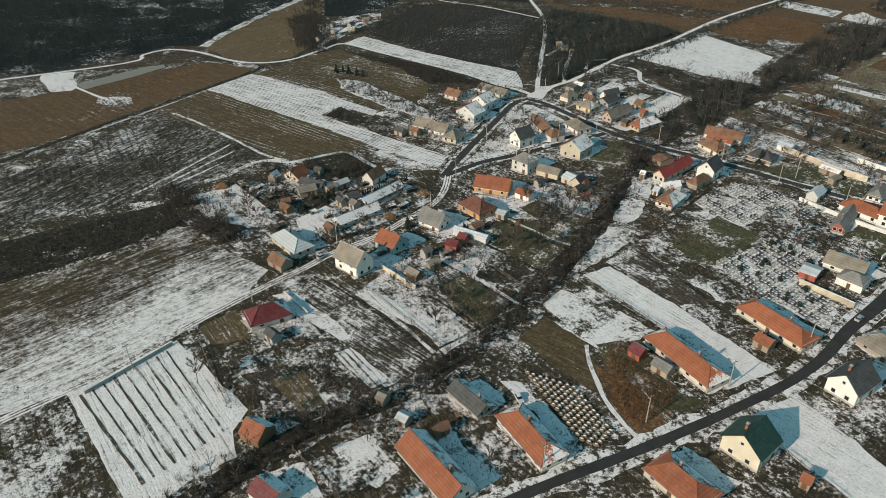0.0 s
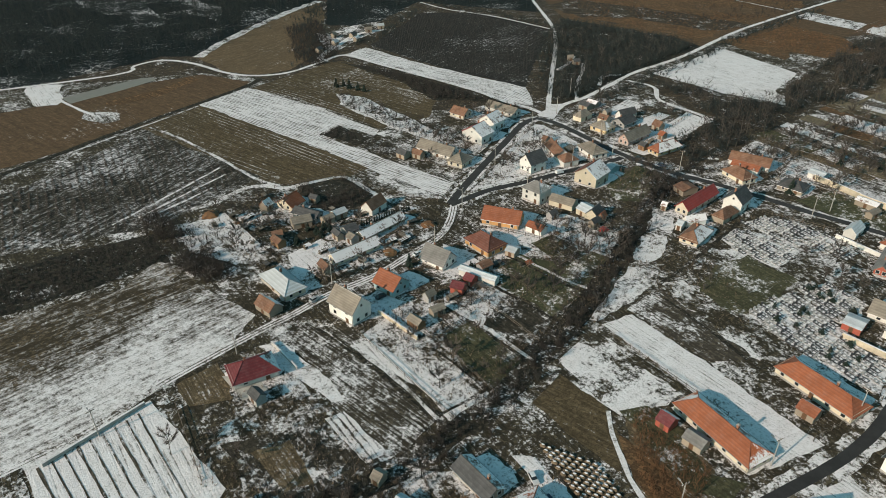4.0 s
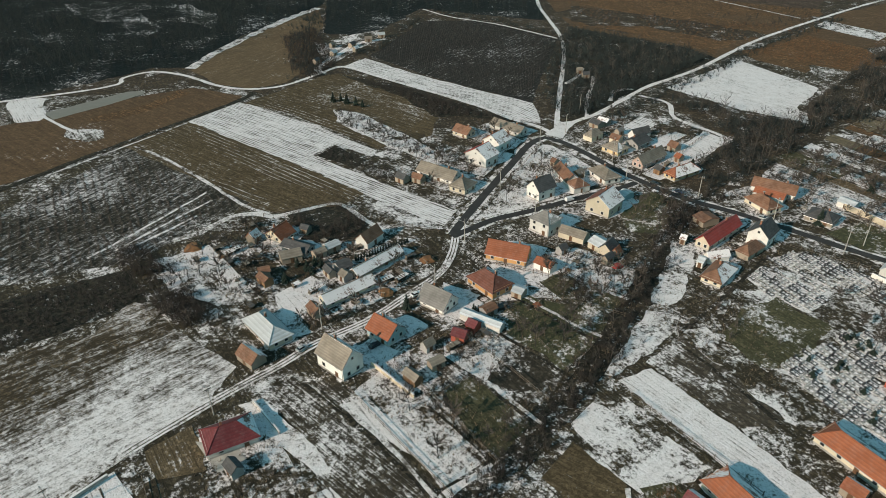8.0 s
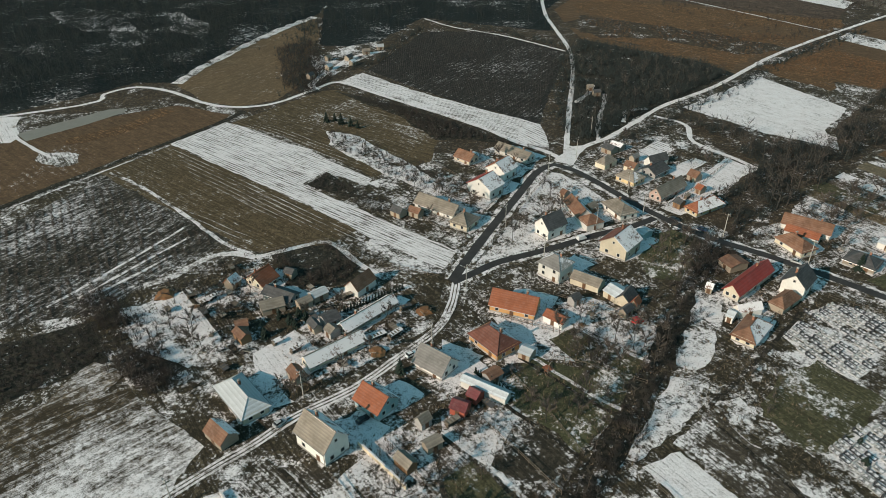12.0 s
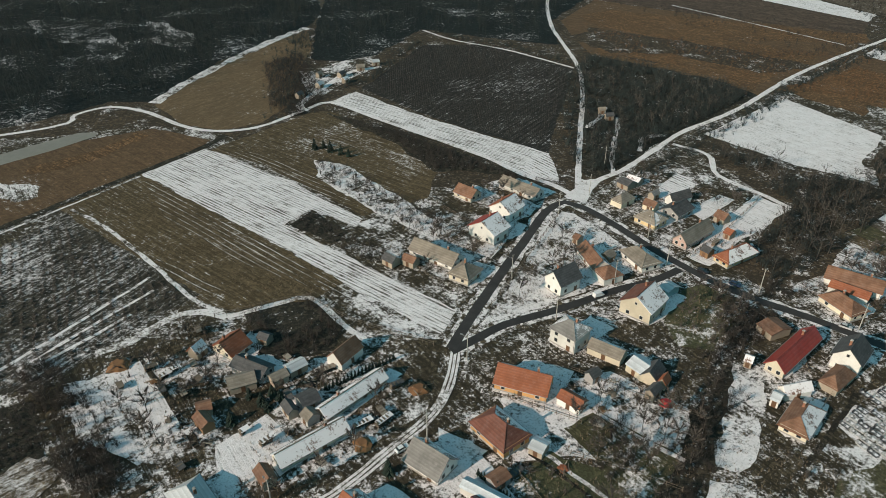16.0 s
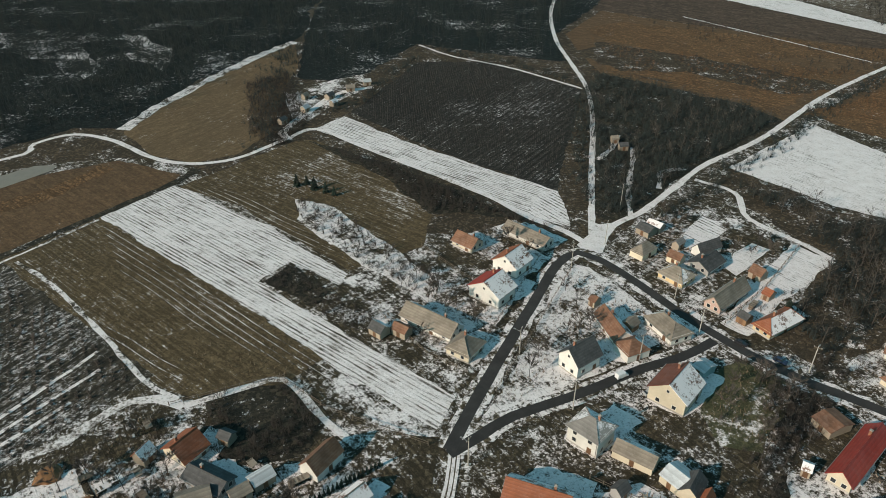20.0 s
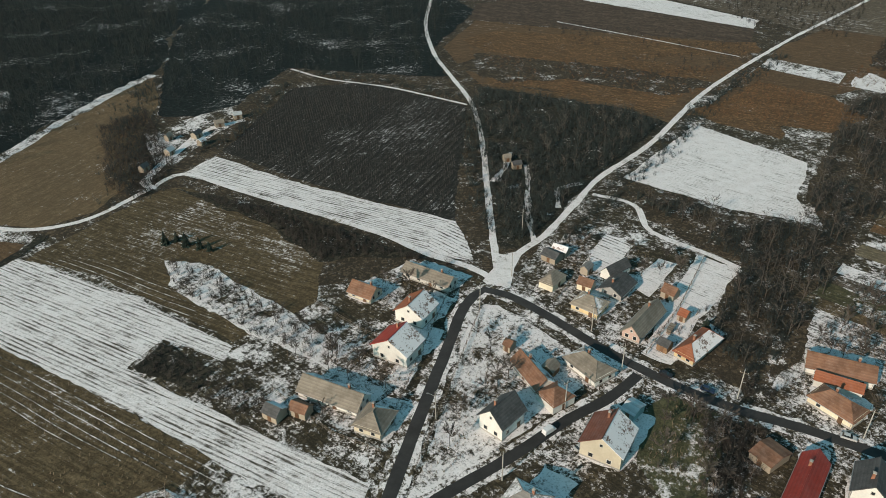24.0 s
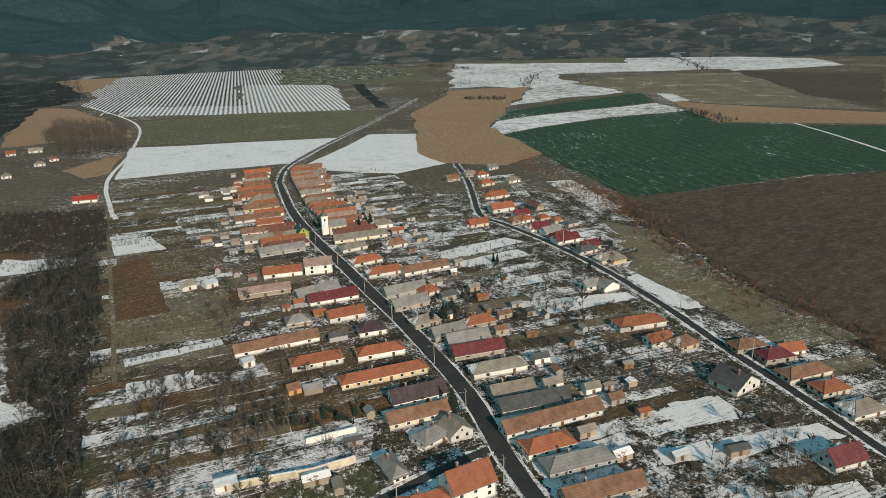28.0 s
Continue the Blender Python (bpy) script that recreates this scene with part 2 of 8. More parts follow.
GRASS, GRASS2 = (0.060, 0.050, 0.033), (0.122, 0.097, 0.062)
M = {
    "ground": earth("winter_grass_with_snow", GRASS, GRASS2, 0.35, (-52, 1.0, 0.10), patch=0.09, clump=0.36),
    "asphalt": plain("asphalt", (0.034, 0.033, 0.033), 0.9, vary=0.35, scale=1.2, relief=0.4),
    "lane": earth("snowy_lane", (0.12, 0.1, 0.08), (0.2, 0.17, 0.13), 0.64, edge=0.06),
    "verge": earth("snowy_verge", GRASS, GRASS2, 0.52, patch=0.25, clump=0.42),
    "track": earth("snowy_track", (0.2, 0.17, 0.13), (0.3, 0.26, 0.2), 0.82, edge=0.07),
    "bed": earth("stream_bed", (0.03, 0.028, 0.022), (0.08, 0.065, 0.045), 0.22),
    "scrub": earth("scrub_ground", (0.03, 0.03, 0.024), (0.07, 0.06, 0.042), 0.14, patch=0.12),
    "brush": earth("brush_ground", (0.055, 0.045, 0.032), (0.11, 0.08, 0.052), 0.19, patch=0.12),
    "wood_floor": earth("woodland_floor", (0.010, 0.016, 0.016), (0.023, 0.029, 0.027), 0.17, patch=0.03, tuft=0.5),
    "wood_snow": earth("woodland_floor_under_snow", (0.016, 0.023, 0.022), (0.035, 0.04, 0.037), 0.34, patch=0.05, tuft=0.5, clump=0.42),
    "snow_strip": earth("snow_on_stubble", (0.12, 0.098, 0.07), (0.19, 0.155, 0.112), 0.66, (-36, 1.0, 0.6, 0.13), edge=0.06),
    "brown_field": earth("brown_meadow", (0.105, 0.077, 0.043), (0.16, 0.118, 0.068), 0.24, (-36, 1.1, 0.32), patch=0.03, deep=0.75, pale=0.25),
    "slope": earth("tan_slope_grass", (0.145, 0.10, 0.058), (0.195, 0.14, 0.083), 0.12, (62, 2.0, 0.12), deep=0.45, pale=0.1),
    "rust_field": earth("rusty_meadow", (0.115, 0.074, 0.044), (0.185, 0.116, 0.064), 0.12, (-38, 2.0, 0.2), patch=0.03, deep=0.55, pale=0.15),
    "rust_strip": earth("rusty_meadow_strip", (0.165, 0.122, 0.072), (0.25, 0.185, 0.115), 0.24, (-53, 1.0, 0.3)),
    "tan_field": earth("tan_stubble", (0.30, 0.185, 0.11), (0.41, 0.265, 0.165), 0.04, (20, 5.0, 0.15), patch=0.02, tuft=0.3, deep=0.3),
    "dark_field": earth("dark_ploughland", (0.08, 0.066, 0.048), (0.13, 0.108, 0.08), 0.38, (-41, 0.8, 0.3)),
    "brown_plough": earth("brown_ploughland", (0.088, 0.062, 0.047), (0.14, 0.10, 0.072), 0.0, (-40, 7.0, 0.12), tuft=0.2, deep=0.6, patch=0.016),
    "vineyard": earth("vineyard_floor", (0.033, 0.032, 0.028), (0.062, 0.057, 0.05), 0.20, (58, 1.2, 0.3), patch=0.02, clump=0.36),
    "orchard": earth("orchard_floor", (0.05, 0.046, 0.036), (0.09, 0.076, 0.056), 0.31, (62, 2.0, 0.25), patch=0.035, edge=0.06, clump=0.3),
    "snow_full": earth("snow_field", (0.17, 0.145, 0.105), (0.24, 0.2, 0.15), 0.78, (-52, 0.9, 0.5, 0.1), edge=0.06),
    "furrows": earth("snow_with_furrows", (0.08, 0.065, 0.05), (0.13, 0.10, 0.08), 0.74, (-52, 1.3, 0.45, 0.3)),
    "patchy": earth("snow_patches", GRASS, GRASS2, 0.42, (-52, 0.9, 0.12), patch=0.085, clump=0.47),
    "shade_snow": earth("snow_kept_in_the_shade", GRASS, GRASS2, 0.72, patch=0.15, edge=0.06, clump=0.4),
    "snowier": earth("broken_snow", GRASS, GRASS2, 0.59, (-50, 0.9, 0.14), patch=0.10, clump=0.45),
    "far_ground": earth("far_brown_grass", (0.115, 0.092, 0.068), (0.19, 0.148, 0.105), 0.24, (-52, 3, 0.3), patch=0.012, tuft=0.3, deep=0.6),
    "bare": earth("bare_garden_soil", (0.088, 0.072, 0.054), (0.145, 0.118, 0.088), 0.35, (-52, 1.0, 0.22), patch=0.08, deep=0.8, clump=0.44),
    "west_band": earth("brown_meadow_with_snow_streaks", (0.085, 0.066, 0.042), (0.15, 0.11, 0.068), 0.30, (44, 2.0, 0.3), patch=0.03, edge=0.07, clump=0.42, drift=(-62, 133, 138, 34, 0.09)),
    "west_snow": earth("snow_bands_on_meadow", (0.13, 0.10, 0.065), (0.2, 0.15, 0.1), 0.36, (44, 2.0, 0.3), patch=0.035, edge=0.07, clump=0.42),
    "dark_yard": earth("dark_trodden_yard", (0.046, 0.041, 0.031), (0.095, 0.078, 0.056), 0.37, (-52, 0.8, 0.12), patch=0.08, deep=0.8, clump=0.46),
    "olive_bed": earth("olive_garden_grass", (0.082, 0.080, 0.043), (0.14, 0.124, 0.07), 0.27, (-52, 0.8, 0.12), patch=0.08, deep=0.7, clump=0.46),
    "green": earth("winter_wheat", (0.032, 0.068, 0.040), (0.052, 0.098, 0.058), 0.15, (29, 4.0, 0.4), patch=0.012, tuft=0.25, deep=0.7, pale=0.5),
    "olive": earth("olive_meadow", (0.125, 0.115, 0.070), (0.19, 0.17, 0.105), 0.14, (-30, 5.0, 0.3), tuft=0.3, patch=0.015, deep=0.5, pale=0.5),
    "vine_rows": earth("far_vineyard", (0.10, 0.095, 0.082), (0.15, 0.138, 0.12), 0.40, (32, 5.5, 0.75, 0.5), tuft=1.2, patch=0.02, edge=0.2, clump=0.4),
    "vine_snow": earth("far_snowy_vineyard", (0.17, 0.158, 0.14), (0.24, 0.22, 0.2), 0.66, (32, 5.5, 0.7, 0.45), tuft=1.2, patch=0.02, edge=0.2, clump=0.4),
    "far_snow": earth("far_snow_field", (0.16, 0.14, 0.12), (0.25, 0.22, 0.18), 0.62, (-75, 14.0, 0.45), tuft=0.3, patch=0.01, edge=0.09),
    # forest tone shifted to blue-green: distance haze is painted into the base colour
    "hill": earth("hazed_wooded_hill", (0.018, 0.042, 0.050), (0.026, 0.055, 0.064), -1.5, patch=0.004, tuft=0.05, edge=0.05, deep=0.4),
    "foothill": patchwork("hazed_foothill_fields", 0.022),
    "fallow": earth("pale_fallow", (0.18, 0.15, 0.10), (0.27, 0.215, 0.14), 0.24, (-52, 1.2, 0.2), patch=0.03, deep=0.6),
    "thin_snow": earth("thin_snow_on_garden_soil", (0.09, 0.075, 0.055), (0.15, 0.125, 0.09), 0.52, (-52, 0.8, 0.3), patch=0.09, clump=0.42),
    "rust_bright": earth("bright_rusty_grass", (0.14, 0.085, 0.045), (0.28, 0.158, 0.078), 0.08, (-38, 1.6, 0.2), patch=0.08, deep=0.9),
    "green_yard": earth("grassy_yard", (0.070, 0.074, 0.039), (0.12, 0.112, 0.062), 0.27, patch=0.08, deep=0.7, clump=0.46),
}
ROOF = {
    "o": plain("orange_roof_tiles", (0.37, 0.115, 0.05), 0.8, vary=0.28, courses=0.35),
    "b": plain("weathered_brown_roof_tiles", (0.27, 0.135, 0.08), 0.85, vary=0.45, courses=0.35),
    "c": plain("red_brown_roof_tiles", (0.20, 0.07, 0.045), 0.8, vary=0.3, courses=0.35),
    "r": plain("bright_red_roof_sheets", (0.38, 0.04, 0.025), 0.5, courses=0.5),
    "d": plain("dark_red_roof_tiles", (0.17, 0.022, 0.026), 0.6, courses=0.35),
    "v": plain("dark_plum_roof_tiles", (0.07, 0.035, 0.04), 0.6, courses=0.35),
    "g": plain("grey_slate_roof", (0.29, 0.275, 0.26), 0.85, vary=0.35, courses=0.4),
    "t": plain("lichened_grey_brown_roof", (0.31, 0.265, 0.215), 0.9, vary=0.4, courses=0.4),
    "k": plain("dark_grey_roof", (0.085, 0.085, 0.087), 0.8, vary=0.35, courses=0.4),
    "n": plain("dark_green_roof_sheets", (0.012, 0.05, 0.035), 0.5, courses=0.4),
    "p": plain("pale_pink_brown_roof", (0.36, 0.24, 0.2), 0.9, vary=0.4, courses=0.35),
    "w": plain("white_sheet_roof", (0.66, 0.69, 0.72), 0.5, vary=0.12, courses=0.5),
    "s": snowy("snow_covered_roof", (0.2, 0.11, 0.08), 0.74),
}
ROOF_WORDS = {"o": "orange tiled", "b": "weathered brown tiled", "c": "red-brown tiled", "r": "bright red", "d": "dark red", "v": "dark plum", "g": "grey slate",
              "t": "lichened grey-brown", "k": "dark grey", "n": "dark green", "p": "pale pink-brown", "w": "white sheet", "s": "snow-covered"}
WALL = {k: plain(k + "_render", c, 0.9, vary=0.14, scale=1.0, dirt=tuple(v * 0.7 for v in c)) for k, c in {
    "white": (0.72, 0.70, 0.66), "cream": (0.66, 0.58, 0.45), "yellow": (0.62, 0.47, 0.27), "tan": (0.34, 0.285, 0.225), "lime": (0.42, 0.45, 0.12), "grey": (0.36, 0.35, 0.34),
    "pink": (0.6, 0.42, 0.36), "orange": (0.62, 0.34, 0.14), "red": (0.35, 0.09, 0.06), "teal": (0.34, 0.46, 0.48), "wood": (0.24, 0.14, 0.075)}.items()}
THINSNOW = {k: snowy("thin_snow_over_" + n, c, 0.6) for k, n, c in (("o", "orange_tiles", (0.42, 0.115, 0.042)), ("b", "brown_tiles", (0.27, 0.135, 0.08)), ("c", "red_tiles", (0.2, 0.07, 0.045)), ("t", "grey_tiles", (0.31, 0.265, 0.215)), ("g", "slate", (0.29, 0.275, 0.26)))}
SNOWROOF = snowy("snow_on_tiles", (0.17, 0.10, 0.075), 0.72)
GLASS = plain("dark_window_glass", (0.03, 0.035, 0.04), 0.12, vary=0.1, relief=0.02)
FRAME = plain("painted_window_frame", (0.6, 0.58, 0.54), 0.6, vary=0.1)
DOOR = plain("brown_door", (0.16, 0.085, 0.045), 0.6)
BRICK = plain("chimney_brick", (0.30, 0.14, 0.09), 0.9)
CONCRETE = plain("concrete", (0.42, 0.40, 0.37), 0.9)
PLASTERWALL = plain("pale_garden_wall", (0.58, 0.50, 0.38), 0.9)
TIMBER = plain("grey_timber", (0.16, 0.13, 0.1), 0.9)
BARK = plain("bare_bark", (0.052, 0.044, 0.037), 0.95, vary=0.3)
TWIG = plain("bare_twigs", (0.10, 0.084, 0.072), 0.95, vary=0.3)
WOODTWIG = plain("cool_grey_twigs", (0.032, 0.041, 0.038), 0.95, vary=0.3)
NEEDLE = plain("dark_needles", (0.022, 0.04, 0.028), 0.9, vary=0.3)
STRAW = plain("weathered_straw", (0.2, 0.15, 0.1), 0.95, vary=0.3)
REED = plain("dry_rusty_brush", (0.22, 0.11, 0.05), 0.95, vary=0.3)
METAL = plain("dull_metal", (0.4, 0.4, 0.4), 0.45, metal=0.6)
STONE = plain("grave_stone", (0.46, 0.45, 0.44), 0.6, vary=0.3)
DARKSTONE = plain("dark_granite", (0.06, 0.06, 0.065), 0.35)
SNOWTOP = plain("fresh_snow", (0.85, 0.81, 0.815), 0.6, vary=0.05)
WATER = plain("pond_ice", (0.24, 0.215, 0.18), 0.45, vary=0.1, relief=0.05)

# ---- building blocks ----
def mesh_of(name, verts, faces, mats, index=None):
    me = bpy.data.meshes.new(name)
    me.from_pydata([tuple(v) for v in verts], [], [tuple(f) for f in faces])
    for m in mats if isinstance(mats, (list, tuple)) else [mats]:
        me.materials.append(m)
    if index is not None:
        me.polygons.foreach_set("material_index", index)
    me.update()
    return me


def piece(name, me, parent=None, m=None, label=""):
    ob = new(name, me)
    if parent is not None:
        ob.parent = parent
    if m is not None:
        ob.matrix_basis = m
    return tagged(ob, label)


def thing(name, m, label, category, group="", kind=""):
    ob = new(name)
    ob.empty_display_size = 0.3
    ob.matrix_basis = m
    return tagged(ob, label, category, group, kind)


BOX_F = [(0, 3, 2, 1), (4, 5, 6, 7), (0, 1, 5, 4), (1, 2, 6, 5), (2, 3, 7, 6), (3, 0, 4, 7)]


def box(x0, y0, z0, x1, y1, z1):
    return [(x0, y0, z0), (x1, y0, z0), (x1, y1, z0), (x0, y1, z0), (x0, y0, z1), (x1, y0, z1), (x1, y1, z1), (x0, y1, z1)]


class Shape:
    """Collects simple solids for one mesh."""
    def __init__(self):
        self.v, self.f, self.i = [], [], []

    def add(self, verts, faces, mat=0):
        k = len(self.v)
        self.v += verts
        self.f += [tuple(k + a for a in f) for f in faces]
        self.i += [mat] * len(faces)
        return self

    def box(self, *b, mat=0):
        return self.add(box(*b), BOX_F, mat)

    def slab(self, quad, thick, mat=0):
        """A plate of that thickness below a planar outline."""
        a = [Vector(q) for q in quad]
        n = (a[1] - a[0]).cross(a[2] - a[0]).normalized()
        if n.z < 0:
            a.reverse()
            n = -n
        k = len(a)
        return self.add([tuple(q) for q in a] + [tuple(q - n * thick) for q in a],
                        [tuple(range(k)), tuple(range(2 * k - 1, k - 1, -1))] + [(i, i + k, (i + 1) % k + k, (i + 1) % k) for i in range(k)], mat)

    def rod(self, a, b, r0, r1, sides=5, mat=0):
        a, b = Vector(a), Vector(b)
        d = (b - a).normalized()
        u = d.orthogonal().normalized()
        w = d.cross(u)
        ring = [(math.cos(2 * math.pi * i / sides), math.sin(2 * math.pi * i / sides)) for i in range(sides)]
        v = [tuple(a + (u * c + w * s) * r0) for c, s in ring] + [tuple(b + (u * c + w * s) * r1) for c, s in ring]
        return self.add(v, [(i, (i + 1) % sides, sides + (i + 1) % sides, sides + i) for i in range(sides)] + [tuple(range(2 * sides - 1, sides - 1, -1))[::-1]], mat)

    def mesh(self, name, mats):
        return mesh_of(name, self.v, self.f, mats, self.i)


def spline(points, step=4.0):
    """Points along a smooth line through the given ones."""
    p = [Vector((*q, 0)) for q in points]
    p = [2 * p[0] - p[1]] + p + [2 * p[-1] - p[-2]]
    out = []
    for a, b, c, d in zip(p, p[1:], p[2:], p[3:]):
        n = max(1, int((c - b).length / step))
        for i in range(n):
            t = i / n
            out.append(0.5 * (2 * b + (c - a) * t + (2 * a - 5 * b + 4 * c - d) * t * t + (3 * b - a - 3 * c + d) * t ** 3))
    return out + [p[-2]]


def ribbon(name, points, width, mat, z, label="", category="", ragged=0.0, step=3.0, kind="structure", widen=None):
    """A road, lane or ditch: a strip along a smooth line with slightly uneven edges."""
    line = spline(points, step)
    v = []
    for i, q in enumerate(line):
        d = (line[min(i + 1, len(line) - 1)] - line[max(i - 1, 0)]).normalized()
        n = Vector((-d.y, d.x, 0))
        for s in (-1, 1):
            w = (widen(q.x) if widen else width) / 2 * (1 + ragged * noise.noise(q * 0.23 + Vector((0, 0, 9 * s))) * 2)
            v.append(tuple(q + n * s * w + Vector((0, 0, z))))
    f = [(2 * i, 2 * i + 1, 2 * i + 3, 2 * i + 2) for i in range(len(line) - 1)]
    return tagged(new(name, mesh_of(name, v, [q[::-1] for q in f], mat)), label, category, "", kind)


LAYER = [0]


def field(name, corners, mat, z, label="", category="field", ragged=0.8, step=2.0):
    """A flat plot with a slightly wandering outline."""
    v = []
    if category in ("scrub", "woodland"):
        ragged = max(ragged, 2.5)
    LAYER[0] += 1
    wide = max(q[0] for q in corners) - min(q[0] for q in corners)
    z = min(z, 0.09) + 0.0003 * (LAYER[0] % 30)
    for a, b in zip(corners, corners[1:] + corners[:1]):
        a, b = Vector((*a, 0)), Vector((*b, 0))
        n = max(1, int((b - a).length / step))
        for i in range(n):
            q = a.lerp(b, i / n)
            o = noise.noise_vector(q * 0.11 + Vector((0, 0, z * 40))) * ragged
            if wide > 130:
                o += noise.noise_vector(q * 0.018 + Vector((0, 0, z * 90))) * wide * 0.02
            o += noise.noise_vector(q * 0.55 + Vector((z * 70, 0, 0))) * min(0.9, ragged * 0.7)
            v.append((q.x + o.x, q.y + o.y, z))
    bm = bmesh.new()
    face = bm.faces.new([bm.verts.new(q) for q in v])
    bm.normal_update()
    if face.normal.z < 0:
        face.normal_flip()
    bmesh.ops.triangulate(bm, faces=[face])
    me = bpy.data.meshes.new(name)
    bm.to_mesh(me)
    bm.free()
    me.materials.append(mat)
    return tagged(new(name, me), label, category, "", "structure")


def inside(x, y, poly):
    hit = False
    for (x0, y0), (x1, y1) in zip(poly, poly[1:] + poly[:1]):
        if (y0 > y) != (y1 > y) and x < (x1 - x0) * (y - y0) / (y1 - y0) + x0:
            hit = not hit
    return hit


# ---- ground ----
def wood_edge(x, y):
    """How far out the wooded mountains begin in that direction."""
    a = math.atan2(y - 145, x)
    near = max(0.0, min(1.0, (a - 0.62) / 0.3)) if a < 1.9 else 0.4
    return 2850 - 850 * near + 420 * noise.fractal(Vector((x * 0.0012, y * 0.0012, 8.0)), 1.0, 2.0, 4)


def hill_height(x, y):
    """Flat by the village, foothills and mountains far to the east."""
    r = math.hypot(x, y - 145)
    q = Vector((x * 0.0011, y * 0.0011, 3.0))
    low = max(0.0, min(1.0, (r - 1650) / 1300))
    high = max(0.0, min(1.0, (r - wood_edge(x, y)) / 1500))
    s = low * low * (3 - 2 * low) * (58 + 46 * noise.fractal(q * 2.3, 1.0, 2.0, 4))
    return max(0.0, s + high * high * (330 + 260 * noise.fractal(q, 1.0, 2.0, 5)))


def build_ground():
    rings = [0, 60, 140, 250, 400, 600, 900, 1250, 1600] + [1650 + 55 * i for i in range(34)] + [3550 + 110 * i for i in range(14)]
    n = 240
    v, f = [(0, 145, -0.02)], []
    for r in rings[1:]:
        for k in range(n):
            a = 2 * math.pi * k / n
            x, y = r * math.cos(a), 145 + r * math.sin(a)
            k = min(1.0, (1600 + (r - 1600) * 0.45) / r)   # the far hills, drawn in along the line of sight
            v.append((x * k, 145 + (y - 145) * k, (100 + (hill_height(x, y) - 100) * k if r > 1600 else 0.0) - 0.02))
    f += [(0, 1 + k, 1 + (k + 1) % n) for k in range(n)]
    for i in range(len(rings) - 2):
        a, b = 1 + i * n, 1 + (i + 1) * n
        f += [(a + k, b + k, b + (k + 1) % n, a + (k + 1) % n) for k in range(n)]
    far = [0] * n
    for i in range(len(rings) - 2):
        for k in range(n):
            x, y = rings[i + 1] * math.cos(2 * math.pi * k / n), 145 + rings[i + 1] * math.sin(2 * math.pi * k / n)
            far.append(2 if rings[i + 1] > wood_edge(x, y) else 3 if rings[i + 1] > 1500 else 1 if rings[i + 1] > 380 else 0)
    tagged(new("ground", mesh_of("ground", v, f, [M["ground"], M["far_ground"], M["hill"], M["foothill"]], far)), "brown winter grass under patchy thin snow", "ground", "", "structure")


build_ground()

# ---- fields ----
field("snow_strip_field", [(-109, 297), (-95, 318), (-59, 294), (-32, 270), (-33, 265), (-48, 275), (-54, 266), (-24, 243), (-3, 227), (-7, 218), (-28, 234), (-60, 260), (-91, 283)],
      M["snow_strip"], 0.06, "long field of thin snow over stubble rows")
field("brown_field", [(-125, 273), (-109, 297), (-91, 283), (-60, 260), (-28, 234), (-7, 218), (-15, 221), (-41, 226), (-56, 224), (-65, 228), (-88, 244)],
      M["brown_field"], 0.04, "brown meadow with faint mowing lines")
field("brown_upper_field", [(-93, 317), (-65, 354), (-57, 356), (-26, 329), (-11, 306), (-14, 284), (-32, 272), (-69, 304)], M["brown_field"], 0.04, "brown sloping meadow beside the long snowy strip")
field("north_snow_strip", [(-60, 366), (-51, 379), (-16, 349), (26, 319), (28, 298), (20, 299), (4, 314), (-27, 342)], M["snow_strip"], 0.06, "curved strip of snowy ploughland")
field("young_vineyard", [(-49, 384), (-27, 451), (5, 453), (46, 414), (32, 349), (26, 319), (-16, 351)], M["vineyard"], 0.04, "dark plantation in close rows with traces of snow")
field("snow_square_field", [(85, 339), (128, 379), (150, 339), (131, 316), (127, 301), (108, 313)], M["snow_full"], 0.06, "square field under even snow")
field("snowy_yard", [(57, 254), (87, 290), (95, 281), (75, 263), (62, 249)], M["snow_full"], 0.06, "long back yard under smooth snow")
field("snowy_garden_plot", [(55, 290), (67, 305), (72, 297), (60, 284)], M["furrows"], 0.06, "small garden plot with snowy furrows")
field("furrowed_snow_field", [(-79.7, 110.5), (-62.8, 127.8), (-41.2, 106.4), (-42.7, 100.8), (-40.3, 94.7), (-46, 90), (-52.4, 82), (-55.7, 83)], M["snow_full"], 0.06, "snow field crossed by dark furrows", "field", 0.4)
field("rough_meadow", [(-110, 100), (-95, 113), (-80, 110), (-60, 84), (-81, 60), (-140, 60)], M["patchy"], 0.04, "rough grass with speckled snow")
field("west_meadow", [(-116, 150), (-93, 164), (-68, 171), (-48, 156), (-51, 146), (-74, 121), (-91, 105), (-112, 88), (-190, 40), (-230, 90)], M["west_band"], 0.04, "open meadow with broad bands of snow")
field("reed_bed", [(-149, 155), (-127, 170), (-102, 186), (-88, 193), (-78, 179), (-94, 165), (-116, 150), (-136, 136)], M["scrub"], 0.06, "dark brown reed bed")
field("orchard_ground", [(-163, 200), (-141, 221), (-120, 269), (-67, 231), (-89, 197), (-119, 184), (-143, 170)], M["orchard"], 0.04, "young orchard floor with tufts and snow between rows")
field("diagonal_snow_field", [(32, 155), (40, 159), (68, 119), (56, 113), (48, 131)], M["snow_full"], 0.06, "narrow snowy plot behind a long house")
field("snow_plot", [(56, 105), (69, 112), (79, 90), (71, 82)], M["snow_full"], 0.06, "snow plot with fine furrows")
field("rough_yard", [(-57, 125), (-41, 143), (-24, 122), (-14, 112), (-32, 99), (-46, 107)], M["patchy"], 0.04, "rough yard of brown grass and snow", "yard")
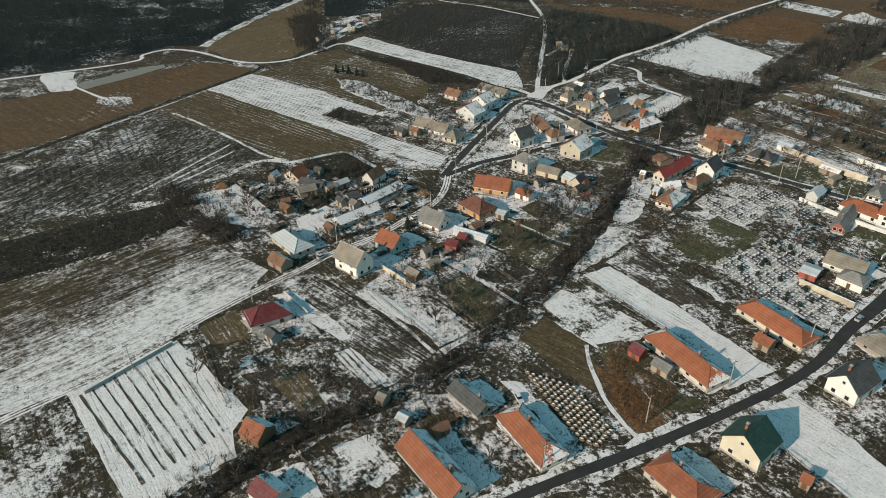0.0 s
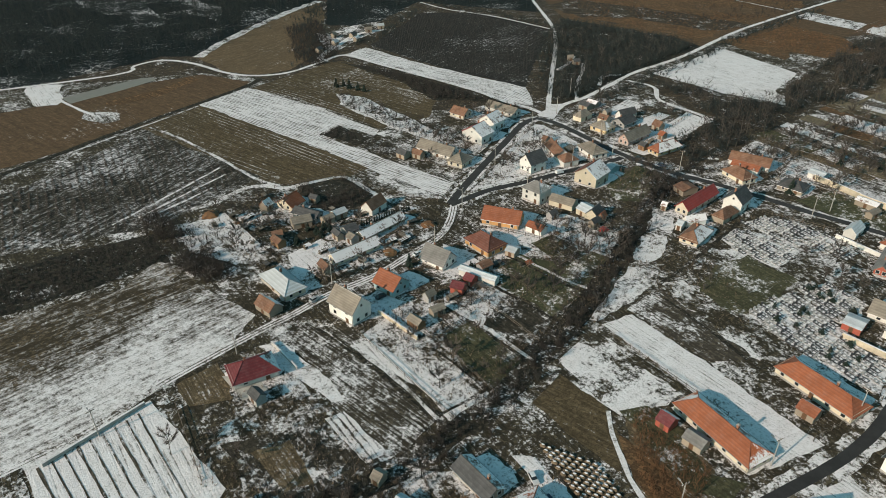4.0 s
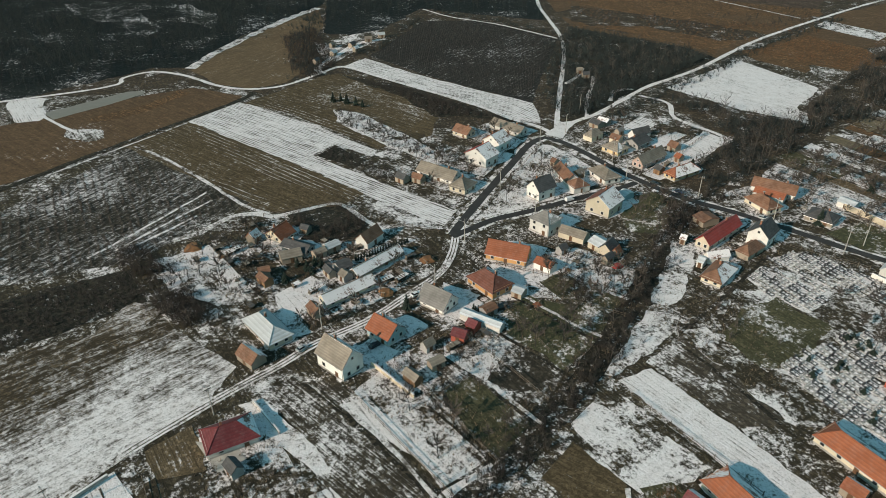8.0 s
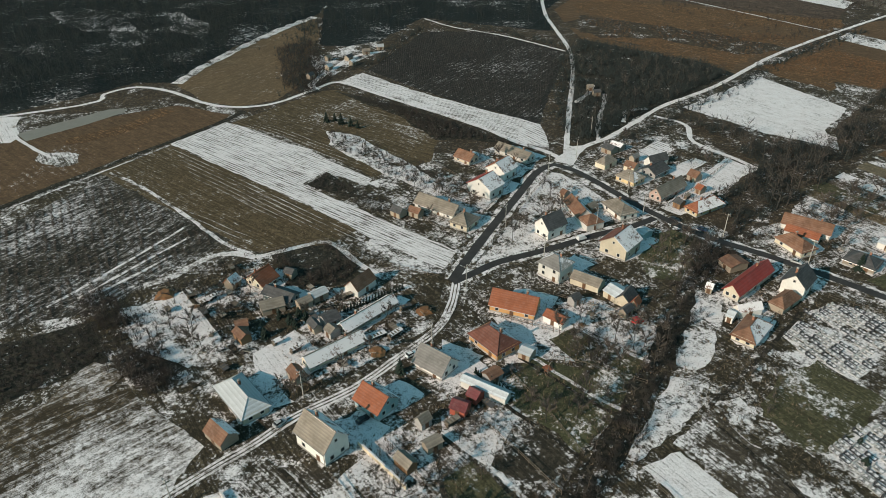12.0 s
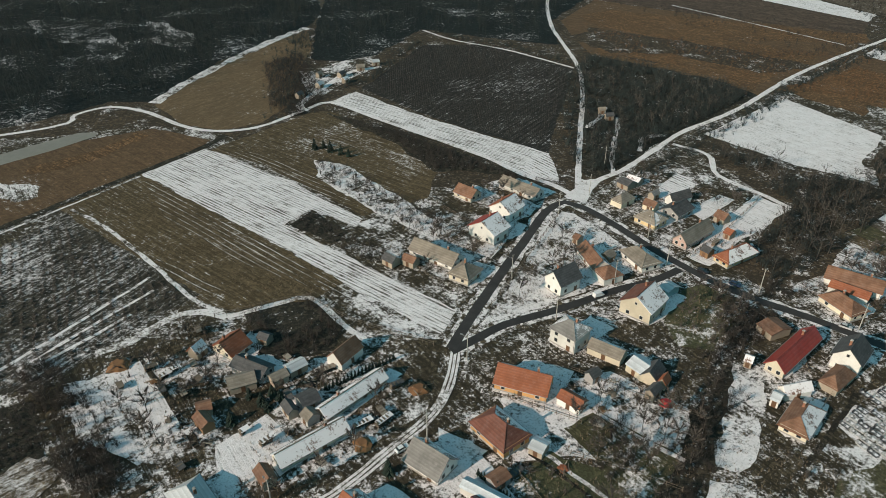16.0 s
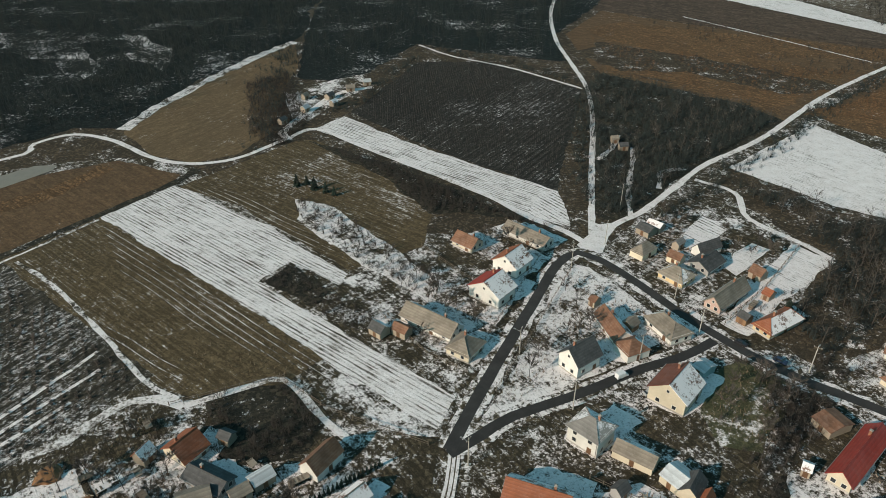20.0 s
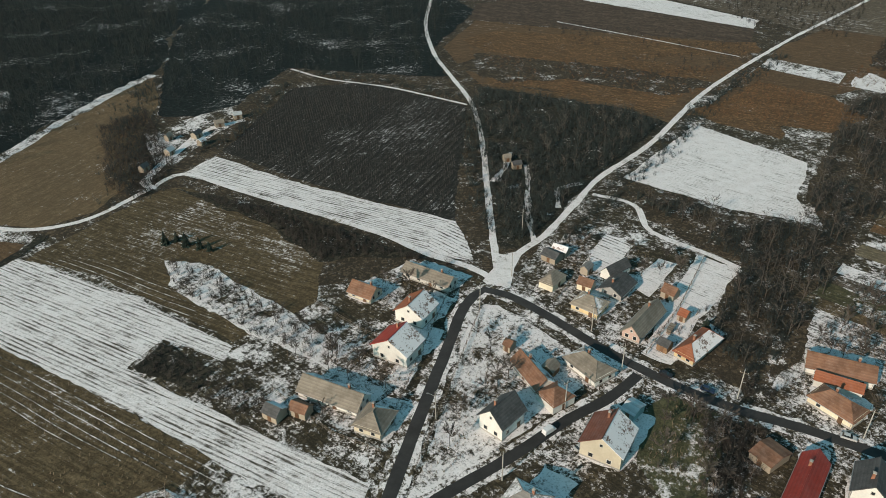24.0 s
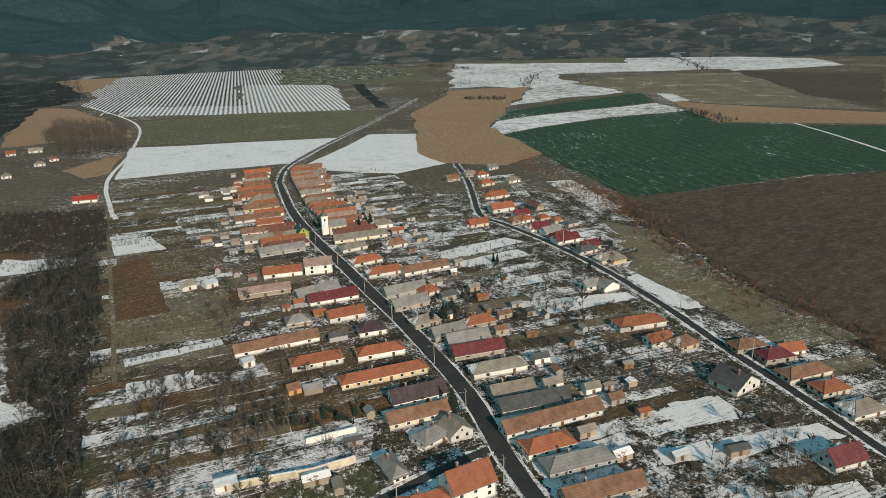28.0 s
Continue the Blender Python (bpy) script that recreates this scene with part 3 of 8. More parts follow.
field("dark_plot", [(-35, 152), (-26, 153), (-4, 125), (-14, 112), (-25, 124)], M["dark_field"], 0.04, "dark ploughed garden land with streaks of snow")
field("stubble_plot", [(14, 129), (21, 138), (29, 128), (30, 118), (29, 111)], M["brown_field"], 0.05, "brown stubble plot")
field("cemetery_ground", [(87, 206), (107, 187), (99, 164), (82, 145), (62, 160), (66, 190), (75, 198)], M["patchy"], 0.04, "cemetery ground with patchy snow", "ground")
field("walled_lawn", [(106, 176), (113, 163), (121, 172), (112, 181)], M["green_yard"], 0.06, "grassy yard inside a low pale wall", "lawn")
field("village_green", [(114, 223), (129, 206), (122, 196), (107, 208), (100, 217)], M["green_yard"], 0.06, "open grass pitch with a goal pole", "lawn")
field("wheat_field", [(595, 266), (635, 243), (703, 182), (755, 109), (673, 84), (669, -46), (619, -60), (507, -26), (486, 2), (449, 68), (389, 153), (437, 180), (506, 219)], M["green"], 0.3, "wide dark green field of winter wheat")
field("wheat_strip", [(677, 287), (743, 290), (828, 234), (922, 157), (825, 140), (746, 231)], M["green"], 0.3, "narrow green wheat strip")
field("snow_wedge", [(625, 284), (674, 287), (737, 230), (819, 140), (759, 109), (707, 182), (638, 244), (595, 266)], M["far_snow"], 0.4, "wedge of snow between green strips")
field("snow_field_by_street_end", [(387, 496), (497, 572), (567, 406), (457, 393)], M["snow_full"], 0.3, "broad snowy field beyond the last houses")
field("snow_field_by_highway", [(435, 381), (584, 388), (591, 345), (506, 315), (468, 281), (431, 306)], M["snow_full"], 0.3, "snowy field beside the country road")
field("stubble_field", [(725, 390), (955, 412), (1012, 310), (776, 300), (635, 285), (517, 221), (464, 236), (468, 281), (506, 315), (591, 345)], M["tan_field"], 0.3, "tan stubble field")
field("olive_field", [(507, 578), (645, 671), (717, 582), (746, 447), (674, 400), (567, 408)], M["olive"], 0.3, "olive meadow in long lines")
field("far_vineyard", [(787, 883), (969, 1024), (1675, 1481), (1569, 1008), (1048, 731), (1052, 801), (782, 636), (749, 783), (685, 750)], M["vine_rows"], 0.5, "far vineyard with snow between the rows")
field("far_vineyard_lower", [(1052, 801), (1044, 633), (750, 475), (707, 594), (672, 735), (760, 792), (782, 636)], M["vine_snow"], 0.6, "snowier block of far vineyard rows")
field("far_olive_field", [(1569, 1008), (1386, 602), (1130, 489), (1043, 623), (1048, 731)], M["olive"], 0.4, "far olive meadow")
field("far_snow_plain", [(1489, 559), (1475, 392), (1689, 203), (1609, 118), (1287, 5), (1239, 177), (1208, 300), (1114, 274), (1024, 224), (929, 174), (873, 232), (796, 301), (776, 301), (873, 298), (974, 304), (1015, 369), (993, 422)], M["far_snow"], 0.4, "far plain with streaked snow")
field("far_brown_band", [(1242, 18), (1197, -89), (1186, -182), (788, -77), (885, -31), (1093, 3)], M["brown_plough"], 0.4, "far brown ploughland")
field("far_white_field", [(1684, 105), (1510, -147), (1334, -165), (1242, 18), (1530, 86)], M["far_snow"], 0.5, "far white field")
field("ploughed_plain", [(388, 157), (486, 2), (440, -120), (300, -100), (190, 20), (211, 75), (231, 90), (281, 109), (321, 134)], M["brown_plough"], 0.2, "dark brown ploughed plain east of the village")
field("far_rust_field", [(841, 122), (815, 93), (776, -1), (747, -81), (680, -62), (680, 83), (747, 105)], M["tan_field"], 0.35, "far rusty field")
field("snow_patch_field", [(265, 152), (269, 145), (272, 139), (268, 131), (261, 127), (252, 124), (242, 124), (237, 129), (242, 136), (249, 143)], M["snow_full"], 0.3, "snow patch beside the second street", "field", 3.0, 2.0)

# ---- roads ----
MAIN = [(-30, 64), (9, 85), (20, 90.5), (30.6, 95.3), (42.4, 101), (55.2, 107.7), (69, 115.5), (79, 123), (88, 131.8), (94, 137), (100, 141.8), (111.8, 152.5), (119, 158.8), (127.7, 164.8), (137.3, 171.5), (148.3, 178.3), (161, 186), (174.8, 196), (190.4, 208.8), (208.8, 224.3), (231, 244.5), (256.5, 267), (288.6, 296), (330, 329.3), (385, 366.5), (405, 378), (444, 393), (507, 402), (619, 410), (734, 418), (862, 430)]
NORTH = [(-4, 213), (0, 224), (6, 239), (16, 263), (22, 277), (28, 283), (33, 280), (40, 271), (49, 257), (55, 249), (62, 241), (70, 234), (79, 228), (92.5, 217.2), (102, 209), (112.5, 200.8), (122.5, 192.6), (131, 186.5), (142, 177)]
MID = [(-4, 212), (2, 217), (8, 222), (22, 229), (36, 237), (45, 241), (54, 247)]
EAST = [(102, 144), (106.7, 137.3), (112.0, 128.3), (116.9, 120.8), (123.2, 112.9), (130.4, 104.7), (135.4, 99.8), (166, 66)]
SECOND = [(140, 72), (161, 87), (174, 95), (191, 106), (211, 119), (239, 136), (271, 158), (303, 185), (328, 211), (343, 227), (386, 242), (428, 257), (470, 275)]
WEST = [(-3, 212), (-4, 202), (-7, 193), (-14, 184), (-23, 173), (-33, 165), (-40, 157), (-47, 150), (-62, 133), (-73, 118), (-89, 103), (-102, 88), (-125, 60)]
for k, (name, line, w) in enumerate((("verge_main", MAIN, 6.0), ("verge_north", NORTH, 5.0), ("verge_mid", MID, 4.8), ("verge_east", EAST, 6.4), ("verge_second", SECOND, 5.6))):
    ribbon(name, line, w, M["verge"], 0.1200 + 0.002 * k, "snowy grass verge along the street", "verge", 0.25, 2.0)
ribbon("road_main", MAIN, 4.7, M["asphalt"], 0.1440, "wet dark asphalt main street", "road", 0.04, widen=lambda x: 2.2 + 2.7 * max(0.0, min(1.0, (x - 70) / 80)) - 2.7 * max(0.0, min(1.0, (x - 300) / 140)))
ribbon("road_north", NORTH, 2.6, M["asphalt"], 0.1400, "dark asphalt village road", "road", 0.06)
ribbon("road_mid", MID, 2.4, M["asphalt"], 0.1360, "dark asphalt side road", "road", 0.06)
ribbon("road_east", EAST, 4.2, M["asphalt"], 0.1380, "dark asphalt road leaving the main street", "road", 0.05)
ribbon("road_second", SECOND, 2.8, M["asphalt"], 0.1340, "narrow dark asphalt second street", "road", 0.05)
def beside(line, off):
    out = []
    for i, (x, y) in enumerate(line):
        (x0, y0), (x1, y1) = line[max(0, i - 1)], line[min(len(line) - 1, i + 1)]
        l = math.hypot(x1 - x0, y1 - y0)
        out.append((x - (y1 - y0) / l * off, y + (x1 - x0) / l * off))
    return out


for off in (2.75, -2.75):
    ribbon("snow_ridge", beside(MAIN[9:25], off), 0.5, M["lane"], 0.1464, "ridge of ploughed snow along the main street", "verge", 0.55, 2.0)
for off in (1.9, -1.9):
    ribbon("snow_ridge", beside(SECOND[:11], off), 0.4, M["lane"], 0.1368, "ridge of snow along the second street", "verge", 0.55, 2.0)
ribbon("lane_west", WEST, 2.2, M["lane"], 0.1300, "snow-covered gravel lane", "lane", 0.12)
for off in (0.42, -0.42):
    ribbon("wheel_rut", beside(WEST, off), 0.26, M["bare"], 0.1304, "dark wheel rut in the snowy lane", "rut", 0.6, 2.0)
ribbon("track_north", [(32, 284), (34, 300), (39, 336), (44, 370), (48, 414), (45, 455), (42, 494), (45, 556), (60, 640)], 2.0, M["track"], 0.1320, "white snowy farm track", "track", 0.2)
ribbon("track_north_east", [(31, 285), (40, 298), (49, 306), (64, 324), (77, 340), (106, 366), (151, 416), (222, 478), (273, 518), (340, 570)], 2.2, M["track"], 0.1312, "white snowy farm track beside scrub", "track", 0.2)
ribbon("track_west", [(-230, 300), (-161, 334), (-157, 348), (-147, 357), (-130, 352), (-110, 338), (-95, 334), (-81, 339), (-69, 355), (-59, 366), (-39, 350), (-15, 331), (4, 315), (17, 301), (26, 294), (31, 287)], 2.0, M["track"], 0.1288, "snowy farm track along the wood", "track", 0.2)
ribbon("track_hut", [(-66, 357), (-71, 362), (-64, 389), (-57, 406), (-44, 414)], 3.0, M["track"], 0.1304, "short snowy track to huts", "track", 0.3)
ribbon("track_far", [(300, 420), (319, 440), (383, 497), (490, 564), (625, 670), (758, 848)], 2.6, M["track"], 0.2800, "pale field track", "track", 0.2)
ribbon("lane_cemetery", [(60, 178), (66, 188), (73, 197), (80, 204), (86, 212)], 2.4, M["patchy"], 0.1260, "narrow lane beside the cemetery", "lane", 0.2)
ribbon("field_track", [(29, 127), (29, 118), (31, 107), (35, 99)], 1.0, M["track"], 0.1272, "snowy wheel track", "track", 0.3)
ribbon("track_gardens", [(71, 329), (81, 320), (80, 304), (90, 290), (95, 282)], 1.8, M["track"], 0.1248, "snowy path behind gardens", "track", 0.3)
ribbon("track_column", [(360, 470), (329, 450), (247, 379), (185, 324), (147, 291)], 1.6, M["fallow"], 0.1240, "brown farm path between garden ends", "track", 0.2)
ribbon("stream_bed", [(78, 240), (71, 232), (65, 226), (60, 219), (55, 212), (48, 197), (40, 181), (29, 161), (18, 144), (6, 128), (-8, 114), (-23, 104), (-34, 96), (-60, 70)], 5.4, M["bed"], 0.1200, "dark overgrown stream ditch", "stream", 0.3)

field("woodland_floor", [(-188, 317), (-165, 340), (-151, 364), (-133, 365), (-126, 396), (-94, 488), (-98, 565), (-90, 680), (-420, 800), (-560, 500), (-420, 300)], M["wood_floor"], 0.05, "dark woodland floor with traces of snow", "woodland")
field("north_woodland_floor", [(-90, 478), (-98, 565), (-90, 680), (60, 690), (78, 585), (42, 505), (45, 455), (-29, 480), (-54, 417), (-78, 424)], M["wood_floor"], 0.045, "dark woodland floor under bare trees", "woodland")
field("tan_slope", [(-130, 360), (-125, 393), (-108, 448), (-93, 483), (-82, 440), (-82, 409), (-75, 362), (-82, 342), (-95, 335), (-111, 340)], M["slope"], 0.07, "tan grassy slope below the wood")
field("west_brown_field", [(-260, 230), (-172, 296), (-150, 315), (-137, 326), (-121, 335), (-96, 325), (-97, 319), (-109, 298), (-126, 274), (-140, 252), (-230, 160)], M["rust_field"], 0.05, "rusty brown meadow by the pond")
field("pond", [(-170, 304), (-154, 322), (-147, 330), (-140, 331), (-139, 327), (-149, 313), (-163, 297)], WATER, 0.08, "long frozen grey pond", "pond", 0.3)
field("hut_garden", [(-82, 409), (-49, 433), (-48, 410), (-56, 396), (-67, 365)], M["patchy"], 0.07, "snowy plots round small huts")
field("scrub_triangle", [(47, 414), (56, 438), (111, 397), (119, 382), (66, 328), (45, 303), (36, 301), (40, 340)], M["scrub"], 0.05, "dark scrub ground between two tracks", "scrub")
field("rusty_fallow", [(48, 506), (74, 557), (205, 480), (193, 457), (119, 382), (56, 438)], M["rust_field"], 0.04, "rusty fallow land")
field("brown_ploughland", [(70, 560), (85, 600), (153, 620), (225, 510), (205, 480)], M["brown_plough"], 0.06, "brown ploughed strip")
field("far_north_snow", [(120, 640), (178, 640), (235, 525), (222, 508)], M["snow_full"], 0.07, "far snowy strip")
field("hedge_ground", [(-61, 355), (-26, 335), (4, 310), (26, 292), (5, 303), (-13, 303), (-27, 324), (-56, 351)], M["scrub"], 0.065, "dark overgrown bank", "scrub")
field("rusty_reeds", [(137, 390), (173, 362), (196, 374), (197, 398), (177, 423)], M["rust_bright"], 0.05, "rusty reeds and grass")
field("north_east_scrub", [(78, 325), (95, 284), (66, 250), (73, 239), (84, 245), (112, 268), (140, 301), (150, 296), (246, 384), (259, 413), (195, 388), (157, 343), (133, 315), (128, 299), (107, 311), (85, 337)], M["brush"], 0.045, "brushy ground along the ditch", "scrub")
field("north_fallow", [(137, 392), (197, 400), (259, 415), (300, 452), (260, 500), (222, 476)], M["rust_field"], 0.04, "rusty fallow between tracks")
field("east_gardens", [(76, 236), (110, 267), (147, 290), (167, 255), (145, 228), (145, 209), (131, 204), (95, 246)], M["thin_snow"], 0.04, "garden land with patchy snow")
field("snow_corner", [(20, 138), (28, 154), (32, 151), (48, 131), (40, 129), (29, 128)], M["patchy"], 0.05, "trampled snow by the stream")
field("south_gardens", [(-12, 111), (18, 113), (15, 105), (20, 92), (7, 84), (-15, 75), (-34, 90)], M["patchy"], 0.04, "gardens with broken snow")
field("rough_plot", [(32, 126), (37, 129), (46, 113), (40, 101), (35, 99), (31, 107)], M["rust_strip"], 0.05, "rusty rough grass beside the long house")
field("garden_plot", [(-23, 150), (-15, 159), (6, 131), (-2, 124)], M["snowier"], 0.05, "long garden with snow and bare beds")
field("grass_garden", [(8, 180), (19, 183), (37, 177), (21, 157)], M["green_yard"], 0.05, "green garden grass with snow traces")
field("mid_gardens", [(-15, 160), (8, 180), (21, 157), (6, 132)], M["patchy"], 0.045, "gardens with patchy snow")
field("house_plots", [(6, 198), (30, 207), (46, 195), (40, 178), (20, 184), (8, 182)], M["snowier"], 0.045, "snowy back gardens")
field("brown_yard", [(58, 241), (68, 232), (58, 214), (46, 216), (45, 224), (50, 236)], M["green_yard"], 0.05, "brown grassy yard beside the stream")
field("road_triangle", [(0, 216), (14, 247), (22, 278), (30, 276), (48, 250), (22, 232)], M["snowier"], 0.05, "snowy ground between the roads")
field("dark_hollow", [(-55, 226), (-39, 230), (-27, 219), (-31, 212), (-40, 208), (-46, 208)], M["scrub"], 0.07, "dark overgrown hollow", "scrub")
field("dark_notch", [(-53, 266), (-48, 274), (-34, 263), (-38, 256)], M["scrub"], 0.08, "dark rectangle of rough ground", "scrub")
field("west_yards", [(-66, 222), (-56, 224), (-44, 206), (-28, 210), (-6, 212), (-8, 194), (-36, 168), (-58, 178), (-76, 196)], M["patchy"], 0.04, "yards with broken snow and clutter")
field("slope_by_strip", [(-30, 240), (-3, 226), (-6, 216), (-26, 219), (-40, 229)], M["patchy"], 0.055, "thin snow beside the long strip")
field("snowy_plot", [(-55.3, 310.0), (-43.1, 306.9), (-22.9, 284.6), (-8.5, 267.2), (-8.1, 257.4), (-28.3, 274.6), (-50.9, 297.2)], M["snowier"], 0.07, "snowy band of garden with shrubs", "field", 1.5)
field("yards_by_strip", [(-40, 262), (-14, 284), (12, 300), (20, 292), (10, 262), (0, 236)], M["patchy"], 0.042, "yards and gardens beside the road")
field("north_yards", [(40, 281), (55, 306), (80, 303), (94, 284), (66, 246)], M["patchy"], 0.04, "yards behind the road")
field("furrowed_wedge", [(20, 318), (26, 319), (28, 299), (16, 303)], M["furrows"], 0.08, "wedge of snowy furrows")

ribbon("slope_edge_snow", [(-131, 362), (-126, 394), (-109, 448), (-94, 483)], 5.0, M["snowier"], 0.11, "snowy edge of the slope below the wood", "verge", 0.4)
ribbon("field_ditch", [(-166, 210), (-142, 248), (-127, 272), (-111, 296), (-96, 319), (-92, 330)], 2.6, M["scrub"], 0.112, "dark ditch between fields", "ditch", 0.3)
ribbon("field_ditch_snow", [(-139, 248), (-124, 271), (-108.6, 295)], 0.9, M["snowier"], 0.114, "line of snow along the ditch", "ditch", 0.5)
ribbon("field_edge_track", [(-120, 272), (-105, 262), (-84, 244), (-68, 229), (-59, 224)], 1.2, M["snowier"], 0.113, "snowy wheel tracks along the field edge", "track", 0.4)
ribbon("yard_lane", [(-82, 208), (-76, 212), (-73, 217), (-68, 223), (-63, 224), (-57, 222)], 2.2, M["lane"], 0.118, "snowy lane curling to the yards", "lane", 0.3)
ribbon("hollow_path", [(-57, 222), (-48, 227), (-39, 230.5), (-29, 220), (-21, 213)], 1.6, M["lane"], 0.119, "snowy path round the hollow", "path", 0.3)
ribbon("plantation_path", [(-29, 480), (-11, 461), (16, 444), (46, 416)], 1.4, M["track"], 0.111, "narrow white path behind the plantation", "path", 0.3)
ribbon("clearing_path", [(46, 304), (48, 319), (53, 340), (56, 354)], 1.6, M["track"], 0.115, "white path into the scrub", "path", 0.5)
ribbon("clearing_path", [(58, 322), (61, 334), (66, 336), (70, 337)], 2.0, M["track"], 0.116, "snowy clearing in the scrub", "path", 0.6)
ribbon("clearing_path", [(42, 343), (47, 350), (53, 365)], 2.0, M["track"], 0.117, "snowy spur to a hut", "path", 0.6)
field("fallow_by_second_street", [(275, 152), (300, 148), (345, 165), (330, 140), (267, 108), (225, 76), (212, 100), (238, 120)], M["fallow"], 0.2, "light brown fallow beside the second street")
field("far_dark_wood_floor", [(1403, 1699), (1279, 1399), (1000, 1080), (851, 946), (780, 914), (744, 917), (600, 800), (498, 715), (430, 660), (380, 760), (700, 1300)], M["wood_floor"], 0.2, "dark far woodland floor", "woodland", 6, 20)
field("far_tan_meadow", [(744, 917), (746, 871), (660, 740), (581, 643), (544, 612), (521, 660), (483, 699), (560, 770)], M["tan_field"], 0.3, "tan meadow beside the far grove", "field", 6, 12)
field("far_tan_meadow", [(407, 558), (445, 560), (470, 555), (434, 534), (402, 512), (385, 520)], M["tan_field"], 0.3, "tan grass beside the pale track", "field", 4, 8)
field("far_brown_meadow", [(1129, 1262), (1300, 1330), (1465, 1380), (1200, 1180), (968, 991), (940, 1030)], M["tan_field"], 0.3, "brown far meadow above the vineyard", "field", 10, 20)
field("far_pale_field", [(1867, 689), (1714, 216), (1454, 193), (1516, 618)], M["olive"], 0.35, "far pale brown field", "field", 4, 20)
field("far_green_field", [(1528, 986), (1395, 666), (1246, 551), (1060, 640), (1047, 720)], M["green_yard"], 0.35, "dull green far meadow", "field", 4, 20)
field("far_dark_strip", [(1042, 602), (1059, 590), (771, 435), (770, 453)], M["wood_floor"], 0.4, "dark ploughed strip", "field", 1, 20)
field("far_grey_field", [(1042, 258), (1156, 200), (1209, 13), (874, -29), (766, -68), (820, 93), (935, 168)], M["fallow"], 0.35, "grey-green far field", "field", 3, 20)
field("snow_patch_far", [(916, 140), (909, 120), (841, 102), (830, 122)], M["far_snow"], 0.4, "bright snow at a field corner", "field", 2, 8)
ribbon("wheat_lane", [(677, 23), (613, 3), (548, -14), (504, -25)], 2.5, M["track"], 0.32, "snowy lane across the wheat", "lane", 0.3)
field("wood_clearing", [(-255.3, 492.1), (-243.4, 504.3), (-210.4, 482.9), (-176.9, 440.5), (-173.6, 419.9), (-204.4, 443.7), (-234.0, 456.3)], M["wood_snow"], 0.1, "snowy clearing in the wood", "woodland", 4.0)
field("wood_clearing", [(-200.7, 494.5), (-177.2, 489.8), (-147.8, 460.1), (-143.1, 433.4), (-170.8, 454.3)], M["wood_snow"], 0.1, "snowy clearing in the wood", "woodland", 4.0)
field("terrace", [(-50.7, 135.3), (-44.1, 128.1), (-39.8, 131.3), (-42.6, 134.8)], CONCRETE, 0.1, "tan paved terrace beside the dark red house", "terrace", 0.1)
field("north_rough", [(-260, 300), (-140, 333), (-100, 330), (-60, 300), (30, 286), (60, 325), (130, 400), (260, 470), (200, 620), (40, 640), (-100, 500), (-150, 370)], M["brush"], 0.012, "rough brown ground between fields and tracks", "scrub")
field("snow_lot", [(-191, 316), (-185, 322), (-178, 320), (-173, 309), (-167, 300), (-169, 295), (-176, 293), (-183, 304)], M["snow_full"], 0.1, "white snowy lot beside the wood", "lot", 2.5, 2.0)
field("snow_patch", [(-152, 288), (-145, 288), (-139, 285), (-135, 279), (-139, 276), (-145, 278), (-150, 282)], M["thin_snow"], 0.1, "patch of snow on the meadow", "field", 2.5, 2.0)
ribbon("lot_path", [(-176, 312), (-171, 303), (-158, 292), (-147, 284)], 1.4, M["track"], 0.12, "snowy path from the lot", "path", 0.3)

field("white_bar", [(139, 280), (148, 288), (160, 273), (151, 267)], M["snow_full"], 0.089, "rectangle of smooth snow in the gardens")
field("white_bar", [(157, 296), (161, 300), (181, 277), (178, 274)], M["snow_full"], 0.089, "long bar of snow in the gardens")
field("snow_bar", [(201, 455), (222, 426), (210, 413), (189, 442)], M["snowier"], 0.08, "bars of snow on fallow land")
field("snow_bar", [(223, 421), (242, 393), (232, 385), (213, 409)], M["snow_full"], 0.08, "bar of snow on fallow land")
field("snow_bar", [(266, 394), (277, 380), (261, 359), (247, 376)], M["snow_full"], 0.089, "bar of snow at a garden end")
field("rust_band", [(85, 522), (166, 436), (150, 415), (74, 488)], M["rust_bright"], 0.06, "band of rusty grass across fallow land", "field", 5.0)
field("rust_band", [(67, 464), (135, 411), (120, 390), (58, 438)], M["rust_bright"], 0.06, "band of rusty grass beside the scrub", "field", 5.0)
field("rust_band", [(233, 367), (250, 361), (197, 309), (185, 324)], M["rust_bright"], 0.089, "rusty grass at the garden ends")
field("snow_plot_east", [(137, 117), (145, 108), (137, 104), (130, 111)], M["snow_full"], 0.089, "smooth snowy plot by the eastern road")
field("snow_plot_east", [(166, 137), (180, 123), (172, 118), (163, 129)], M["snow_full"], 0.089, "snowy plot with a few saplings")
field("snow_plot_east", [(150, 140), (172, 100), (167, 95), (145, 137)], M["snow_full"], 0.088, "long snowy strip between gardens")
field("snow_plot_east", [(229, 184), (250, 150), (245, 146), (223, 177)], M["snow_full"], 0.088, "snowy strip by the second street")
field("snow_plot_east", [(280, 232), (307, 207), (303, 197), (271, 226)], M["snow_full"], 0.087, "long white bar between streets")
field("snow_plot_east", [(266, 225), (291, 198), (284, 191), (264, 214)], M["snow_full"], 0.087, "white bar between streets")

